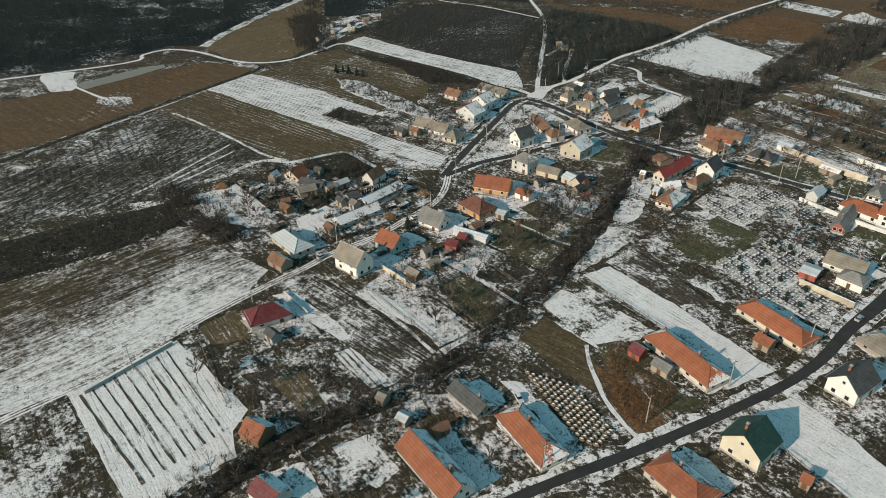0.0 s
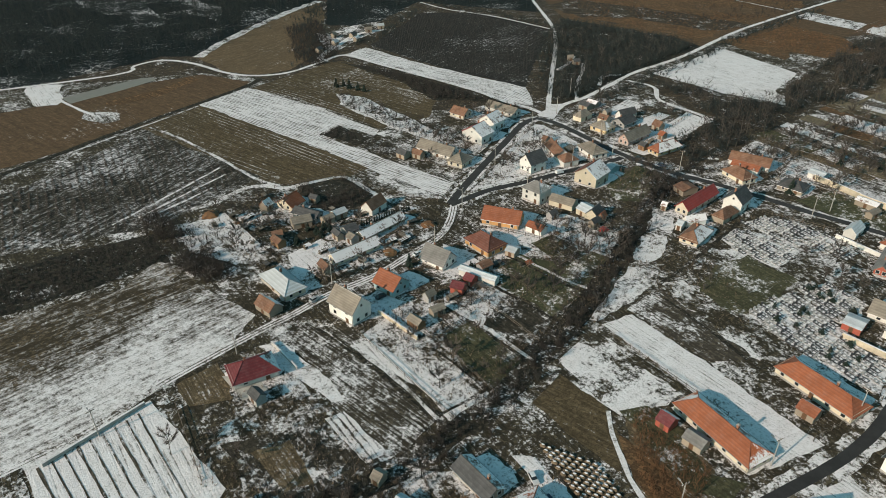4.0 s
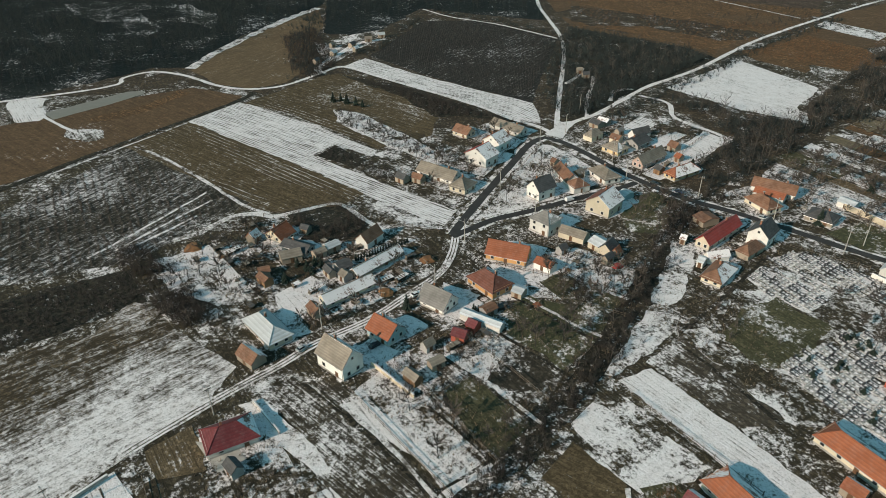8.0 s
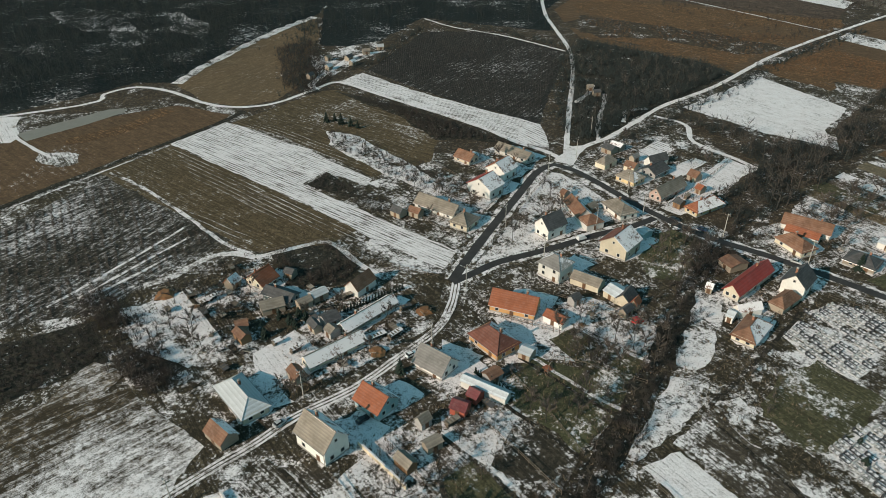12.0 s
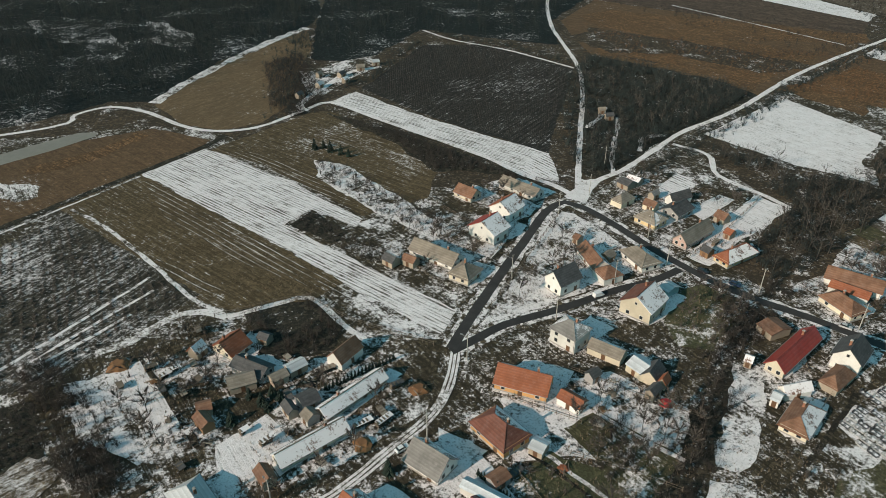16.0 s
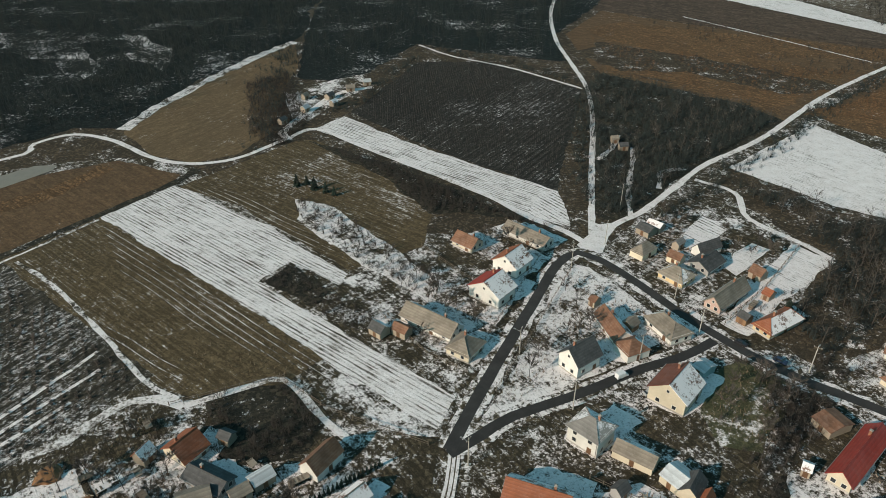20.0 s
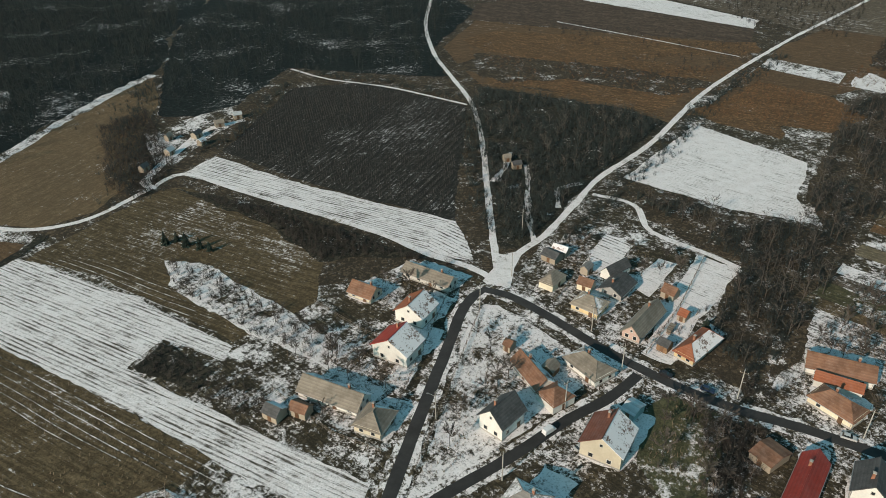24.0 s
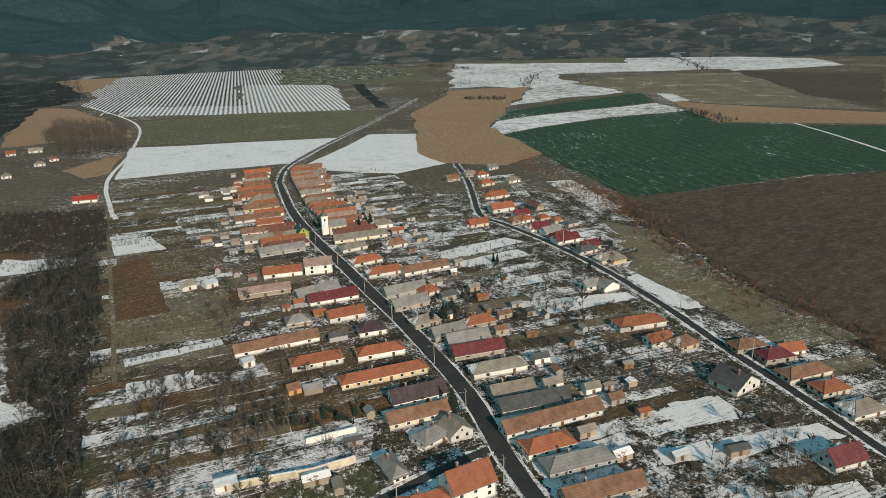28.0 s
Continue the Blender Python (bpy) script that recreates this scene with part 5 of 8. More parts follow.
def ring(x0, z0, x1, z1, t, y0, y1):
    """A rectangular frame, upright in x and z."""
    o, n = [(x0, z0), (x1, z0), (x1, z1), (x0, z1)], [(x0 + t, z0 + t), (x1 - t, z0 + t), (x1 - t, z1 - t), (x0 + t, z1 - t)]
    v = [(x, y, z) for y in (y0, y1) for some in (o, n) for x, z in some]
    f = []
    for i in range(4):
        k = (i + 1) % 4
        f += [(i, k, 4 + k, 4 + i), (8 + k, 8 + i, 12 + i, 12 + k), (k, i, 8 + i, 8 + k), (4 + i, 4 + k, 12 + k, 12 + i)]
    return v, f


def window_frame_mesh(w, h):
    return Shape().add(*ring(-w / 2, 0, w / 2, h, 0.1, -0.06, 0.05)).mesh("window", FRAME)


def far_window_mesh(w, h):
    return Shape().box(-w / 2, -0.04, 0, w / 2, 0.05, h).mesh("window", GLASS)


def pane_mesh(w, h):
    return Shape().box(-w / 2 + 0.09, -0.015, 0.09, w / 2 - 0.09, 0.03, h - 0.09).mesh("pane", GLASS)


def add_window(parent, x, y, z, turn, w=1.0, h=1.3):
    near = parent.location.x < 175
    win = piece("window", shared(("win", w, h, near), lambda: (window_frame_mesh if near else far_window_mesh)(w, h)), parent, pose(x, y, z, 0, 0, turn))
    if near:
        piece("pane", shared(("pane", w, h), lambda: pane_mesh(w, h)), win)


def add_door(parent, x, y, turn, w=1.0, h=2.05):
    def make():
        s = Shape().box(-w / 2, -0.05, 0, w / 2, 0.05, h)
        s.box(-w / 2 - 0.08, -0.08, 0, -w / 2, 0.05, h + 0.08).box(w / 2, -0.08, 0, w / 2 + 0.08, 0.05, h + 0.08)
        s.box(-w / 2 + 0.12, -0.08, 0.2, w / 2 - 0.12, -0.05, 0.9).box(-w / 2 + 0.12, -0.08, 1.05, w / 2 - 0.12, -0.05, h - 0.15)
        return s.mesh("door", DOOR)
    piece("door", shared(("door", w, h), make), parent, pose(x, y, 0, 0, 0, turn))


def hull(points):
    """The convex outline of some points in the plane."""
    points = sorted(points)
    out = []
    for some in (points, points[::-1]):
        row = []
        for q in some:
            while len(row) > 1 and (row[-1][0] - row[-2][0]) * (q[1] - row[-2][1]) - (row[-1][1] - row[-2][1]) * (q[0] - row[-2][0]) <= 0:
                row.pop()
            row.append(q)
        out += row[:-1]
    return out


def kept_snow(x, y, turn, a, b, high):
    """Snow on the ground that a house's long winter shade has kept from melting."""
    c, s, l = math.cos(radians(turn)), math.sin(radians(turn)), high * 1.5
    corners = [(x + i * a * c - j * b * s, y + i * a * s + j * b * c) for i in (-1, 1) for j in (-1, 1)]
    field("kept_snow", hull(corners + [(px + SHADE.x * l, py + SHADE.y * l) for px, py in corners]), M["shade_snow"], 0.09, "snow kept in the shade of a house", "snow", 1.3, 1.5)


def house(x, y, turn, length, width, eave, rise, form, roof, wall, group="village houses", white=()):
    """A house of that footprint with its ridge along its length: g gabled, h hipped."""
    along = length >= width or form == "g"
    if not along:
        length, width, turn = width, length, turn + 90
    small = length * width < 32
    if form == "h" and rise > 1.85:
        rise *= 0.82
    if not small and x < 160:
        kept_snow(x, y, turn, length / 2, width / 2, eave + rise * 0.7)
    FOOT.append((x, y, radians(turn), length / 2 + 1.2, width / 2 + 1.2))
    base = pose(x, y, 0, 0, 0, turn)
    words = f"{'small ' if small else ''}{wall if wall != 'wood' else 'timber'} {'outbuilding' if small else 'house'} with {'hipped' if form == 'h' else 'gabled'} {ROOF_WORDS[roof]} roof"
    home = thing("shed" if small else "house", base, words, "shed" if small else "house", "" if small else group)
    a, b, o = length / 2, width / 2, 0.25 if small else 0.45
    top = eave + rise
    s = Shape()
    if form == "g":
        s.add([(-a, -b, 0), (a, -b, 0), (a, b, 0), (-a, b, 0), (-a, -b, eave), (a, -b, eave), (a, b, eave), (-a, b, eave), (-a, 0, top - 0.1), (a, 0, top - 0.1)],
              [(0, 3, 2, 1), (0, 1, 5, 4), (2, 3, 7, 6), (1, 2, 6, 9, 5), (3, 0, 4, 8, 7), (4, 5, 9, 8), (6, 7, 8, 9)])
    else:
        s.box(-a, -b, 0, a, b, eave)
    piece("wall", s.mesh("wall", WALL[wall]), home)
    if not small:
        p = Shape()
        e = 0.03
        p.box(-a - e, -b - e, 0, a + e, b + e, 0.45)
        piece("plinth", p.mesh("plinth", CONCRETE), home)
    drop = o * rise / b
    z0, ln = eave - drop, a + o * 0.8
    inset = 0.0 if form == "g" else min(b * 0.95, a * 0.85) + o * 0.8
    r0, r1 = (-ln + inset, 0, top), (ln - inset, 0, top)
    c = [(-ln, -b - o, z0), (ln, -b - o, z0), (ln, b + o, z0), (-ln, b + o, z0)]
    slopes = [([c[0], c[1], r1, r0], (0, -1)), ([c[2], c[3], r0, r1], (0, 1))]
    if form == "h":
        slopes += [([c[1], c[2], r1], (1, 0)), ([c[3], c[0], r0], (-1, 0))]
    for k, (quad, n) in enumerate(slopes):
        out = base.to_3x3() @ Vector((*n, 0))
        snow = k in white or out.dot(SHADE) > 0.35 and roof not in "wn" and rise > 1.0
        thin = not snow and abs(n[0]) == 1 and out.dot(SHADE) > -0.2 and roof in "obctg" and rise > 1.7 and int(x * 3 + y * 7) % 5 < 3
        piece("roof_slope", Shape().slab(quad, 0.14).mesh("roof_slope", SNOWROOF if snow else THINSNOW[roof] if thin else ROOF[roof]), home, None, "snow-covered shaded slope" if snow else "hipped end under thin snow" if thin else "")
    if not small:
        cap = Shape().rod((r0[0], 0, top + 0.02), (r1[0] + 0.01, 0, top + 0.02), 0.11, 0.11, 6)
        if form == "h":
            for q, r in ((c[0], r0), (c[3], r0), (c[1], r1), (c[2], r1)):
                cap.rod((q[0], q[1], q[2] + 0.03), (r[0], 0, top + 0.02), 0.09, 0.09, 5)
        piece("ridge_cap", cap.mesh("ridge_cap", ROOF[roof] if roof != "s" else ROOF["t"]), home)
        cx = (0.25 if (int(x * 10) + int(y * 10)) % 2 else -0.2) * length * (0.6 if form == "h" else 1)
        chim = piece("chimney", shared("chimney", lambda: Shape().box(-0.23, -0.23, -1.3, 0.23, 0.23, 0.6).mesh("chimney", BRICK)), home, pose(cx, 0.45 * b * 0.5, top + 0.05))
        piece("chimney_cap", shared("chimney_cap", lambda: Shape().box(-0.3, -0.3, 0.6, 0.3, 0.3, 0.7).box(-0.13, -0.13, 0.7, 0.13, 0.13, 0.85).mesh("chimney_cap", CONCRETE)), chim)
        n = max(2, int(length / (3.2 if x < 175 else 6.0)))
        floors = [0.65] if eave < 3.5 else [0.85, 2.55]
        for side, yy, tt in ((-1, -b, 0), (1, b, 180)):
            for k in range(n):
                px = -a + (k + 0.5) * length / n
                for lv, z in enumerate(floors):
                    if lv == 0 and k == n // 2:
                        add_door(home, px, yy, tt, 0.75, min(1.5, eave - 0.05))
                    elif z + 1.1 < eave:
                        add_window(home, px, yy, z, tt, 1.0, 1.1)
        for xx, tt in ((a, 90), (-a, -90)):
            for k in (-1, 1) if x < 230 else ():
                add_window(home, xx, k * b * 0.45, 0.65, tt, 1.0, 1.1)
            if form == "g" and rise > 1.9:
                add_window(home, xx, 0, eave + 0.2, tt, 0.7, 0.8)
        gut = Shape()
        for q in (-b - o - 0.05, b + o + 0.05):
            gut.rod((-ln, q, z0 - 0.02), (ln, q, z0 - 0.02), 0.07, 0.07, 5)
        gut.rod((a - 0.2, -b - 0.08, 0), (a - 0.2, -b - 0.08, z0), 0.05, 0.05, 5)
        piece("gutter", gut.mesh("gutter", METAL), home)
    else:
        add_door(home, 0, -b, 0, 0.7, min(1.45, eave - 0.2))
    return home


house(-44.1, 136.1, 30, 9.4, 6.4, 2, 2.7, "h", "d", "white")
house(-37.4, 99.7, -29, 4.7, 4.8, 1.9, 1.9, "g", "o", "wood")
house(-3.4, 91.3, -53, 15.5, 6.0, 2.2, 2.2, "g", "o", "white")
house(14.4, 99.0, -59, 14.2, 5.7, 2.2, 2.2, "h", "o", "white")
house(3.1, 108.8, -50, 9.0, 4.0, 1.9, 1.3, "g", "k", "tan")
house(49.0, 121.3, -60, 18.1, 5.9, 2.2, 2.4, "h", "o", "cream")
house(72.6, 133.1, -58, 17.0, 5.7, 2.2, 2.2, "h", "o", "cream")
house(67.7, 126.8, -51, 3.6, 3.2, 1.9, 1.2, "g", "o", "tan")
house(54.0, 97.0, 41, 6.8, 7.4, 3.8, 3, "g", "n", "cream")
house(39.6, 88.6, -54, 11.2, 6.4, 2.2, 2.4, "h", "o", "cream")
house(79.9, 113.1, 35, 7.6, 6.2, 3.6, 2.8, "g", "k", "white")
house(61.4, 89.5, -39, 1.7, 2.4, 1.9, 0.96, "g", "o", "tan")
house(39.5, 123.5, -48, 2.9, 3.2, 1.9, 1.2, "g", "d", "red")
house(43.7, 118.6, -48, 3.9, 3.2, 1.9, 0.89, "g", "g", "tan")
house(-31.8, 85.7, -37, 5.7, 4.8, 1.9, 1.5, "g", "d", "white")
house(-45.0, 168.2, -47, 12.2, 5.6, 2.1, 2.3, "h", "w", "cream")
house(-46.2, 158.6, -39, 5.6, 3.8, 1.8, 1.6, "g", "b", "tan")
house(-26.5, 157.3, -39, 8.2, 5.7, 4, 3, "g", "t", "white")
house(-17.8, 168.2, -38, 6.6, 5.7, 2.4, 2.3, "g", "o", "teal")
house(-6.5, 180.3, -36, 7.6, 5.7, 2, 2.8, "g", "g", "white")
house(6.0, 187.9, -49, 9.4, 6.4, 2.4, 2.7, "h", "c", "orange")
house(11.3, 201.6, -19, 10.8, 6.0, 2.3, 2.5, "g", "o", "orange")
house(20.6, 196.7, -39, 5.1, 3.2, 1.9, 1, "g", "o", "white")
house(22.2, 216.5, -42, 6.6, 5.7, 4.3, 2.2, "h", "g", "white")
house(29.9, 212.4, -33, 7.6, 4.0, 1.9, 1.3, "g", "t", "cream")
house(36.2, 207.5, -51, 4.0, 4.8, 2, 1, "g", "w", "cream")
house(38.2, 205.4, 56, 4.6, 3.4, 2, 1.6, "g", "k", "cream")
house(40.0, 203.1, 53, 2.3, 1.7, 1.9, 1.2, "g", "o", "tan")
house(-52.2, 210.4, 59, 5.3, 6.2, 1.9, 2.2, "g", "o", "cream")
house(-59.2, 208.6, 67, 3.0, 2.8, 1.9, 1.6, "g", "o", "tan")
house(-45.7, 203.7, -25, 8.1, 4.0, 1.9, 1, "g", "k", "grey")
house(-26.8, 208.6, 58, 6.8, 4.2, 2.2, 2.2, "g", "b", "white")
house(-23.4, 196.6, 49, 15.5, 3.4, 1.9, 1.3, "g", "s", "tan")
house(-29.0, 183.5, 42, 14.1, 3.5, 1.9, 1.5, "g", "s", "cream")
house(40.7, 228.8, 51, 8.0, 7.7, 3.8, 2.7, "g", "c", "cream", white=(0,))
house(22.7, 237.5, 39, 6.8, 5.5, 3.8, 2.7, "g", "k", "white")
house(31.9, 249.9, -73, 10.0, 4.4, 2, 1.8, "g", "b", "white")
house(34.6, 242.2, -64, 5.1, 5.7, 2.2, 2.2, "h", "b", "white")
house(44.2, 250.0, -64, 9.2, 5.7, 2.3, 2.2, "h", "t", "white")
house(10.0, 274.4, 53, 6.8, 7.3, 3.4, 2.5, "g", "o", "white", white=(0,))
house(4.7, 262.0, 52, 6.8, 8.8, 3.6, 2.7, "g", "r", "white", white=(0,))
house(15.0, 289.5, -41, 13.9, 4.8, 2, 1.5, "g", "t", "white")
house(-1.6, 285.3, -39, 6.7, 4.8, 1.9, 1.8, "g", "b", "cream")
house(-9.3, 249.8, -34, 14.1, 5.3, 2, 2.1, "g", "t", "white")
house(-1.5, 241.2, -32, 5.7, 6.4, 2.2, 2.4, "h", "t", "cream")
house(45.3, 282.9, -47, 4.0, 6.4, 2, 1.8, "h", "t", "cream")
house(51.2, 271.2, -47, 6.9, 5.7, 2.2, 2.2, "h", "t", "yellow")
house(60.3, 277.5, 43, 7.6, 5.8, 1.9, 1.6, "g", "k", "grey")
house(61.1, 262.6, 43, 12.9, 4.2, 2.2, 2.2, "g", "t", "pink")
house(69.7, 252.9, -56, 4.5, 11.4, 2, 2.3, "h", "o", "yellow", white=(0,))
house(72.1, 273.1, -53, 3.4, 3.2, 1.9, 1.5, "g", "b", "tan")
house(71.5, 264.0, -50, 2.0, 2.8, 1.9, 1, "g", "o", "tan")
house(62.4, 284.7, 30, 7.6, 3.3, 1.9, 1.9, "g", "k", "white")
house(95.1, 241.2, -32, 12.5, 5.3, 2.2, 1.9, "g", "b", "white")
house(92.3, 237.2, -38, 8.8, 3.2, 1.9, 1.2, "g", "o", "white")
house(88.2, 231.4, -64, 9.0, 5.3, 2.2, 2.2, "h", "b", "cream")
house(102.5, 223.8, -43, 7.6, 6.0, 1.9, 2.1, "h", "k", "tan")
house(117.8, 186.2, -54, 11.7, 5.7, 2.2, 1.9, "h", "o", "white")
house(124.3, 178.5, -46, 10.3, 7.1, 4.3, 3.3, "g", "o", "white")
house(108.6, 196.9, 45, 6.1, 3.3, 1.9, 1.5, "g", "w", "white")
house(109.8, 181.0, 51, 13.7, 3.2, 1.9, 1.5, "g", "g", "red")
house(127.6, 197.3, -44, 3.8, 9.2, 2, 1.9, "h", "g", "white")
house(141.8, 192.3, -33, 7.9, 5.2, 2, 1.8, "h", "g", "white")
house(146.2, 187.3, 46, 6.8, 6.2, 2.2, 2.2, "g", "t", "white")
house(99.6, 157.7, -42, 9.2, 6.4, 2, 1.9, "g", "t", "white")
house(98.0, 150.7, -48, 6.2, 4.8, 2.2, 1.9, "h", "g", "white")
house(89.4, 154.7, -43, 4.0, 5.0, 1.9, 0.52, "g", "w", "red")
house(121.9, 146.0, -49, 14.5, 5.7, 2.2, 2.1, "h", "t", "tan")
house(131.0, 150.2, -56, 18.9, 5.3, 2.2, 2.1, "g", "b", "tan")
house(140.0, 156.4, -56, 16.6, 5.7, 2.2, 2.1, "h", "g", "grey")
house(145.0, 164.1, -53, 12.8, 5.7, 2.2, 2.1, "h", "o", "white")
house(156.5, 164.6, -52, 27.8, 5.0, 2.2, 2.1, "g", "b", "white")
house(103.7, 131.8, -58, 7.1, 6.4, 2, 2.4, "h", "o", "white")
house(109.2, 121.9, -62, 13.4, 5.7, 2, 1.9, "h", "t", "tan")
house(92.8, 125.3, -63, 8.4, 6.4, 2, 2.5, "h", "t", "tan")
house(98.2, 117.3, -60, 7.7, 5.0, 1.9, 1.8, "g", "k", "tan")
house(118.0, 103.9, -54, 7.1, 6.4, 2.2, 2.1, "h", "k", "white")
house(155.4, 98.5, -56, 8.9, 5.7, 2.2, 2.4, "g", "d", "white")
house(69.8, 213.3, 44, 16.7, 4.0, 2.4, 1.9, "g", "r", "cream")
house(80.9, 211.5, 49, 6.8, 5.5, 4, 2.5, "g", "k", "white")
house(75.8, 205.4, -49, 3.8, 7.8, 1.9, 2.1, "h", "b", "tan")
house(68.8, 221.9, -65, 4.4, 5.7, 1.9, 0.74, "g", "b", "tan")
house(64.1, 193.6, -40, 5.1, 9.2, 1.9, 1.8, "h", "b", "cream", white=(0,))
house(150.1, 198.6, -52, 16.3, 5.0, 2.2, 1.9, "g", "b", "cream")
house(160.0, 201.8, -52, 15.2, 5.7, 2, 2.5, "g", "v", "white")
house(168.6, 215.0, -53, 25.8, 5.0, 2.2, 1.9, "h", "o", "yellow")
house(182.4, 221.5, -55, 14.9, 5.7, 2.2, 1.9, "h", "o", "white")
house(172.1, 238.2, -54, 15.5, 5.7, 2.2, 1.9, "h", "o", "white")
house(180.0, 256.0, -50, 26.8, 4.8, 2, 1.8, "g", "b", "white")
house(155.5, 237.3, -46, 3.7, 4.0, 1.9, 1, "g", "b", "orange")
house(196.8, 230.1, -55, 9.2, 6.4, 2.2, 2.5, "h", "v", "white")
house(206.1, 243.4, -51, 12.7, 5.7, 2.2, 1.9, "g", "o", "white")
house(197.9, 257.8, -54, 8.0, 5.7, 1.9, 1.8, "h", "g", "tan")
house(220.0, 254.6, -52, 18.3, 5.7, 2, 2.1, "g", "d", "white")
house(224.3, 263.4, -41, 16.8, 5.7, 2, 1.9, "g", "g", "tan")
house(220.1, 283.4, -55, 19.1, 5.7, 2.2, 1.6, "g", "p", "tan")
house(240.2, 286.5, -59, 15.5, 5.7, 2.3, 1.9, "g", "o", "white")
house(246.9, 273.6, -61, 11.1, 6.4, 4.3, 2.2, "g", "p", "white")
house(267.1, 301.6, -49, 20.4, 5.7, 2, 1.8, "g", "g", "grey")
house(282.8, 315.8, -57, 25.3, 5.7, 2, 1.8, "g", "t", "white")
house(290.2, 328.7, -51, 13.6, 5.7, 2, 1.8, "g", "b", "white")
house(305.6, 329.4, -58, 13.2, 5.7, 2, 1.9, "g", "o", "yellow")
house(312.7, 340.7, -51, 23.3, 5.7, 2, 1.9, "g", "b", "white")
house(163.9, 170.6, -57, 19.3, 5.7, 1.9, 2.1, "g", "k", "tan")
house(168.7, 177.3, -56, 12.3, 5.0, 1.9, 1.8, "g", "t", "grey")
house(180.1, 183.6, -56, 16.6, 5.7, 2.2, 2.1, "h", "t", "white")
house(190.0, 192.1, -57, 16.2, 5.7, 1.9, 2.2, "g", "d", "tan")
house(197.2, 197.2, -55, 13.9, 5.7, 1.9, 2.1, "g", "g", "grey")
house(200.5, 204.7, -48, 11.3, 5.7, 1.9, 2.1, "g", "g", "grey")
house(210.4, 196.4, -52, 10.5, 5.0, 2, 1.8, "h", "o", "tan")
house(206.8, 214.5, -46, 9.6, 5.7, 2, 2.2, "h", "t", "tan")
house(220.6, 224.7, -46, 13.6, 5.7, 2, 2.1, "g", "g", "tan")
house(232.0, 230.6, -49, 16.1, 5.7, 2, 2.1, "g", "g", "grey")
house(233.3, 221.6, -38, 7.0, 5.0, 2, 1.8, "h", "o", "cream")
house(250.2, 245.2, -51, 15.5, 5.7, 2, 2.1, "h", "o", "white")
house(256.9, 230.2, -49, 19.8, 5.0, 2, 1.8, "g", "b", "white")
house(261.1, 258.1, -43, 13.3, 5.7, 2, 2.1, "h", "o", "white")
house(276.8, 270.9, -43, 12.0, 5.7, 2, 1.9, "h", "t", "white")
house(292.4, 273.9, -53, 25.4, 5.7, 2, 1.8, "g", "t", "cream")
house(285.1, 253.6, -45, 10.2, 5.7, 2, 1.8, "h", "b", "white")
house(312.6, 271.1, -54, 11.0, 6.4, 2.4, 2.2, "h", "t", "white")
house(220.8, 144.5, -59, 16.8, 6.4, 2.2, 2.1, "h", "o", "white")
house(209.0, 138.5, -53, 7.8, 5.0, 2, 1.8, "g", "o", "white")
house(208.5, 131.0, -47, 7.7, 5.7, 2, 2.2, "h", "b", "yellow")
house(186.7, 118.3, 49, 9.1, 9.9, 2.2, 3, "g", "k", "white")
house(211.1, 112.7, -58, 10.1, 5.7, 1.9, 1.9, "h", "b", "tan")
house(205.8, 105.4, -60, 9.6, 5.7, 1.9, 1.9, "h", "d", "tan")
house(211.0, 100.6, -61, 7.8, 4.8, 1.9, 1.5, "g", "o", "white")
house(196.8, 99.1, -54, 15.2, 5.7, 2, 1.9, "h", "b", "cream")
house(189.0, 94.3, -57, 8.9, 5.7, 2, 1.9, "h", "o", "cream")
house(179.5, 89.0, -55, 10.2, 6.4, 2, 2.1, "h", "t", "white")
house(251.8, 162.5, -51, 7.5, 5.0, 2, 1.6, "g", "g", "white")
house(251.7, 156.8, 42, 6.1, 6.8, 2.2, 1.8, "g", "g", "white")
house(284.0, 158.3, -46, 11.4, 5.7, 2, 1.8, "h", "t", "cream")
house(292.7, 168.4, -46, 9.7, 5.0, 1.9, 1.9, "h", "k", "white")
house(310.8, 181.7, -42, 11.1, 5.7, 1.9, 2.2, "h", "d", "tan")
house(321.8, 194.5, -45, 9.6, 5.7, 2, 1.8, "h", "o", "white")
house(333.3, 205.2, -47, 10.9, 5.7, 2, 1.9, "h", "b", "tan")
house(352.4, 218.1, -49, 12.8, 6.4, 2.6, 2.2, "g", "o", "white")
house(380.2, 227.0, -51, 15.3, 5.7, 2, 2.1, "h", "o", "cream")
house(324.0, 225.4, -57, 10.0, 5.7, 2, 2.1, "h", "r", "cream")
house(-39.4, 200.9, 42, 3.4, 2.4, 1.9, 0.74, "g", "t", "tan")
house(-36.6, 204.3, 44, 4.0, 2.8, 1.9, 0.74, "g", "w", "tan")
house(-32.0, 194.7, 41, 3.7, 4.0, 1.9, 1, "g", "k", "grey")
house(-46.8, 199.4, 26, 5.4, 4.0, 1.9, 1.2, "g", "t", "tan")
house(-51.9, 191.6, 24, 2.7, 2.8, 1.9, 0.74, "g", "b", "tan")
house(-45.6, 213.5, -22, 2.5, 2.4, 1.9, 0.74, "g", "k", "tan")
house(-1.0, 167.4, -23, 3.2, 3.2, 1.9, 1, "g", "d", "red")
house(1.9, 170.8, -35, 2.4, 2.8, 1.9, 1, "g", "d", "red")
house(4.0, 172.9, -30, 10.4, 2.4, 1.9, 0.59, "g", "w", "white")
house(13.2, 184.5, -31, 2.7, 3.2, 1.9, 0.59, "g", "w", "tan")
house(61.5, 199.3, -37, 1.6, 3.2, 1.9, 0.74, "g", "w", "white")
house(66.0, 201.8, 16, 6.1, 2.5, 1.9, 1.2, "g", "s", "white")
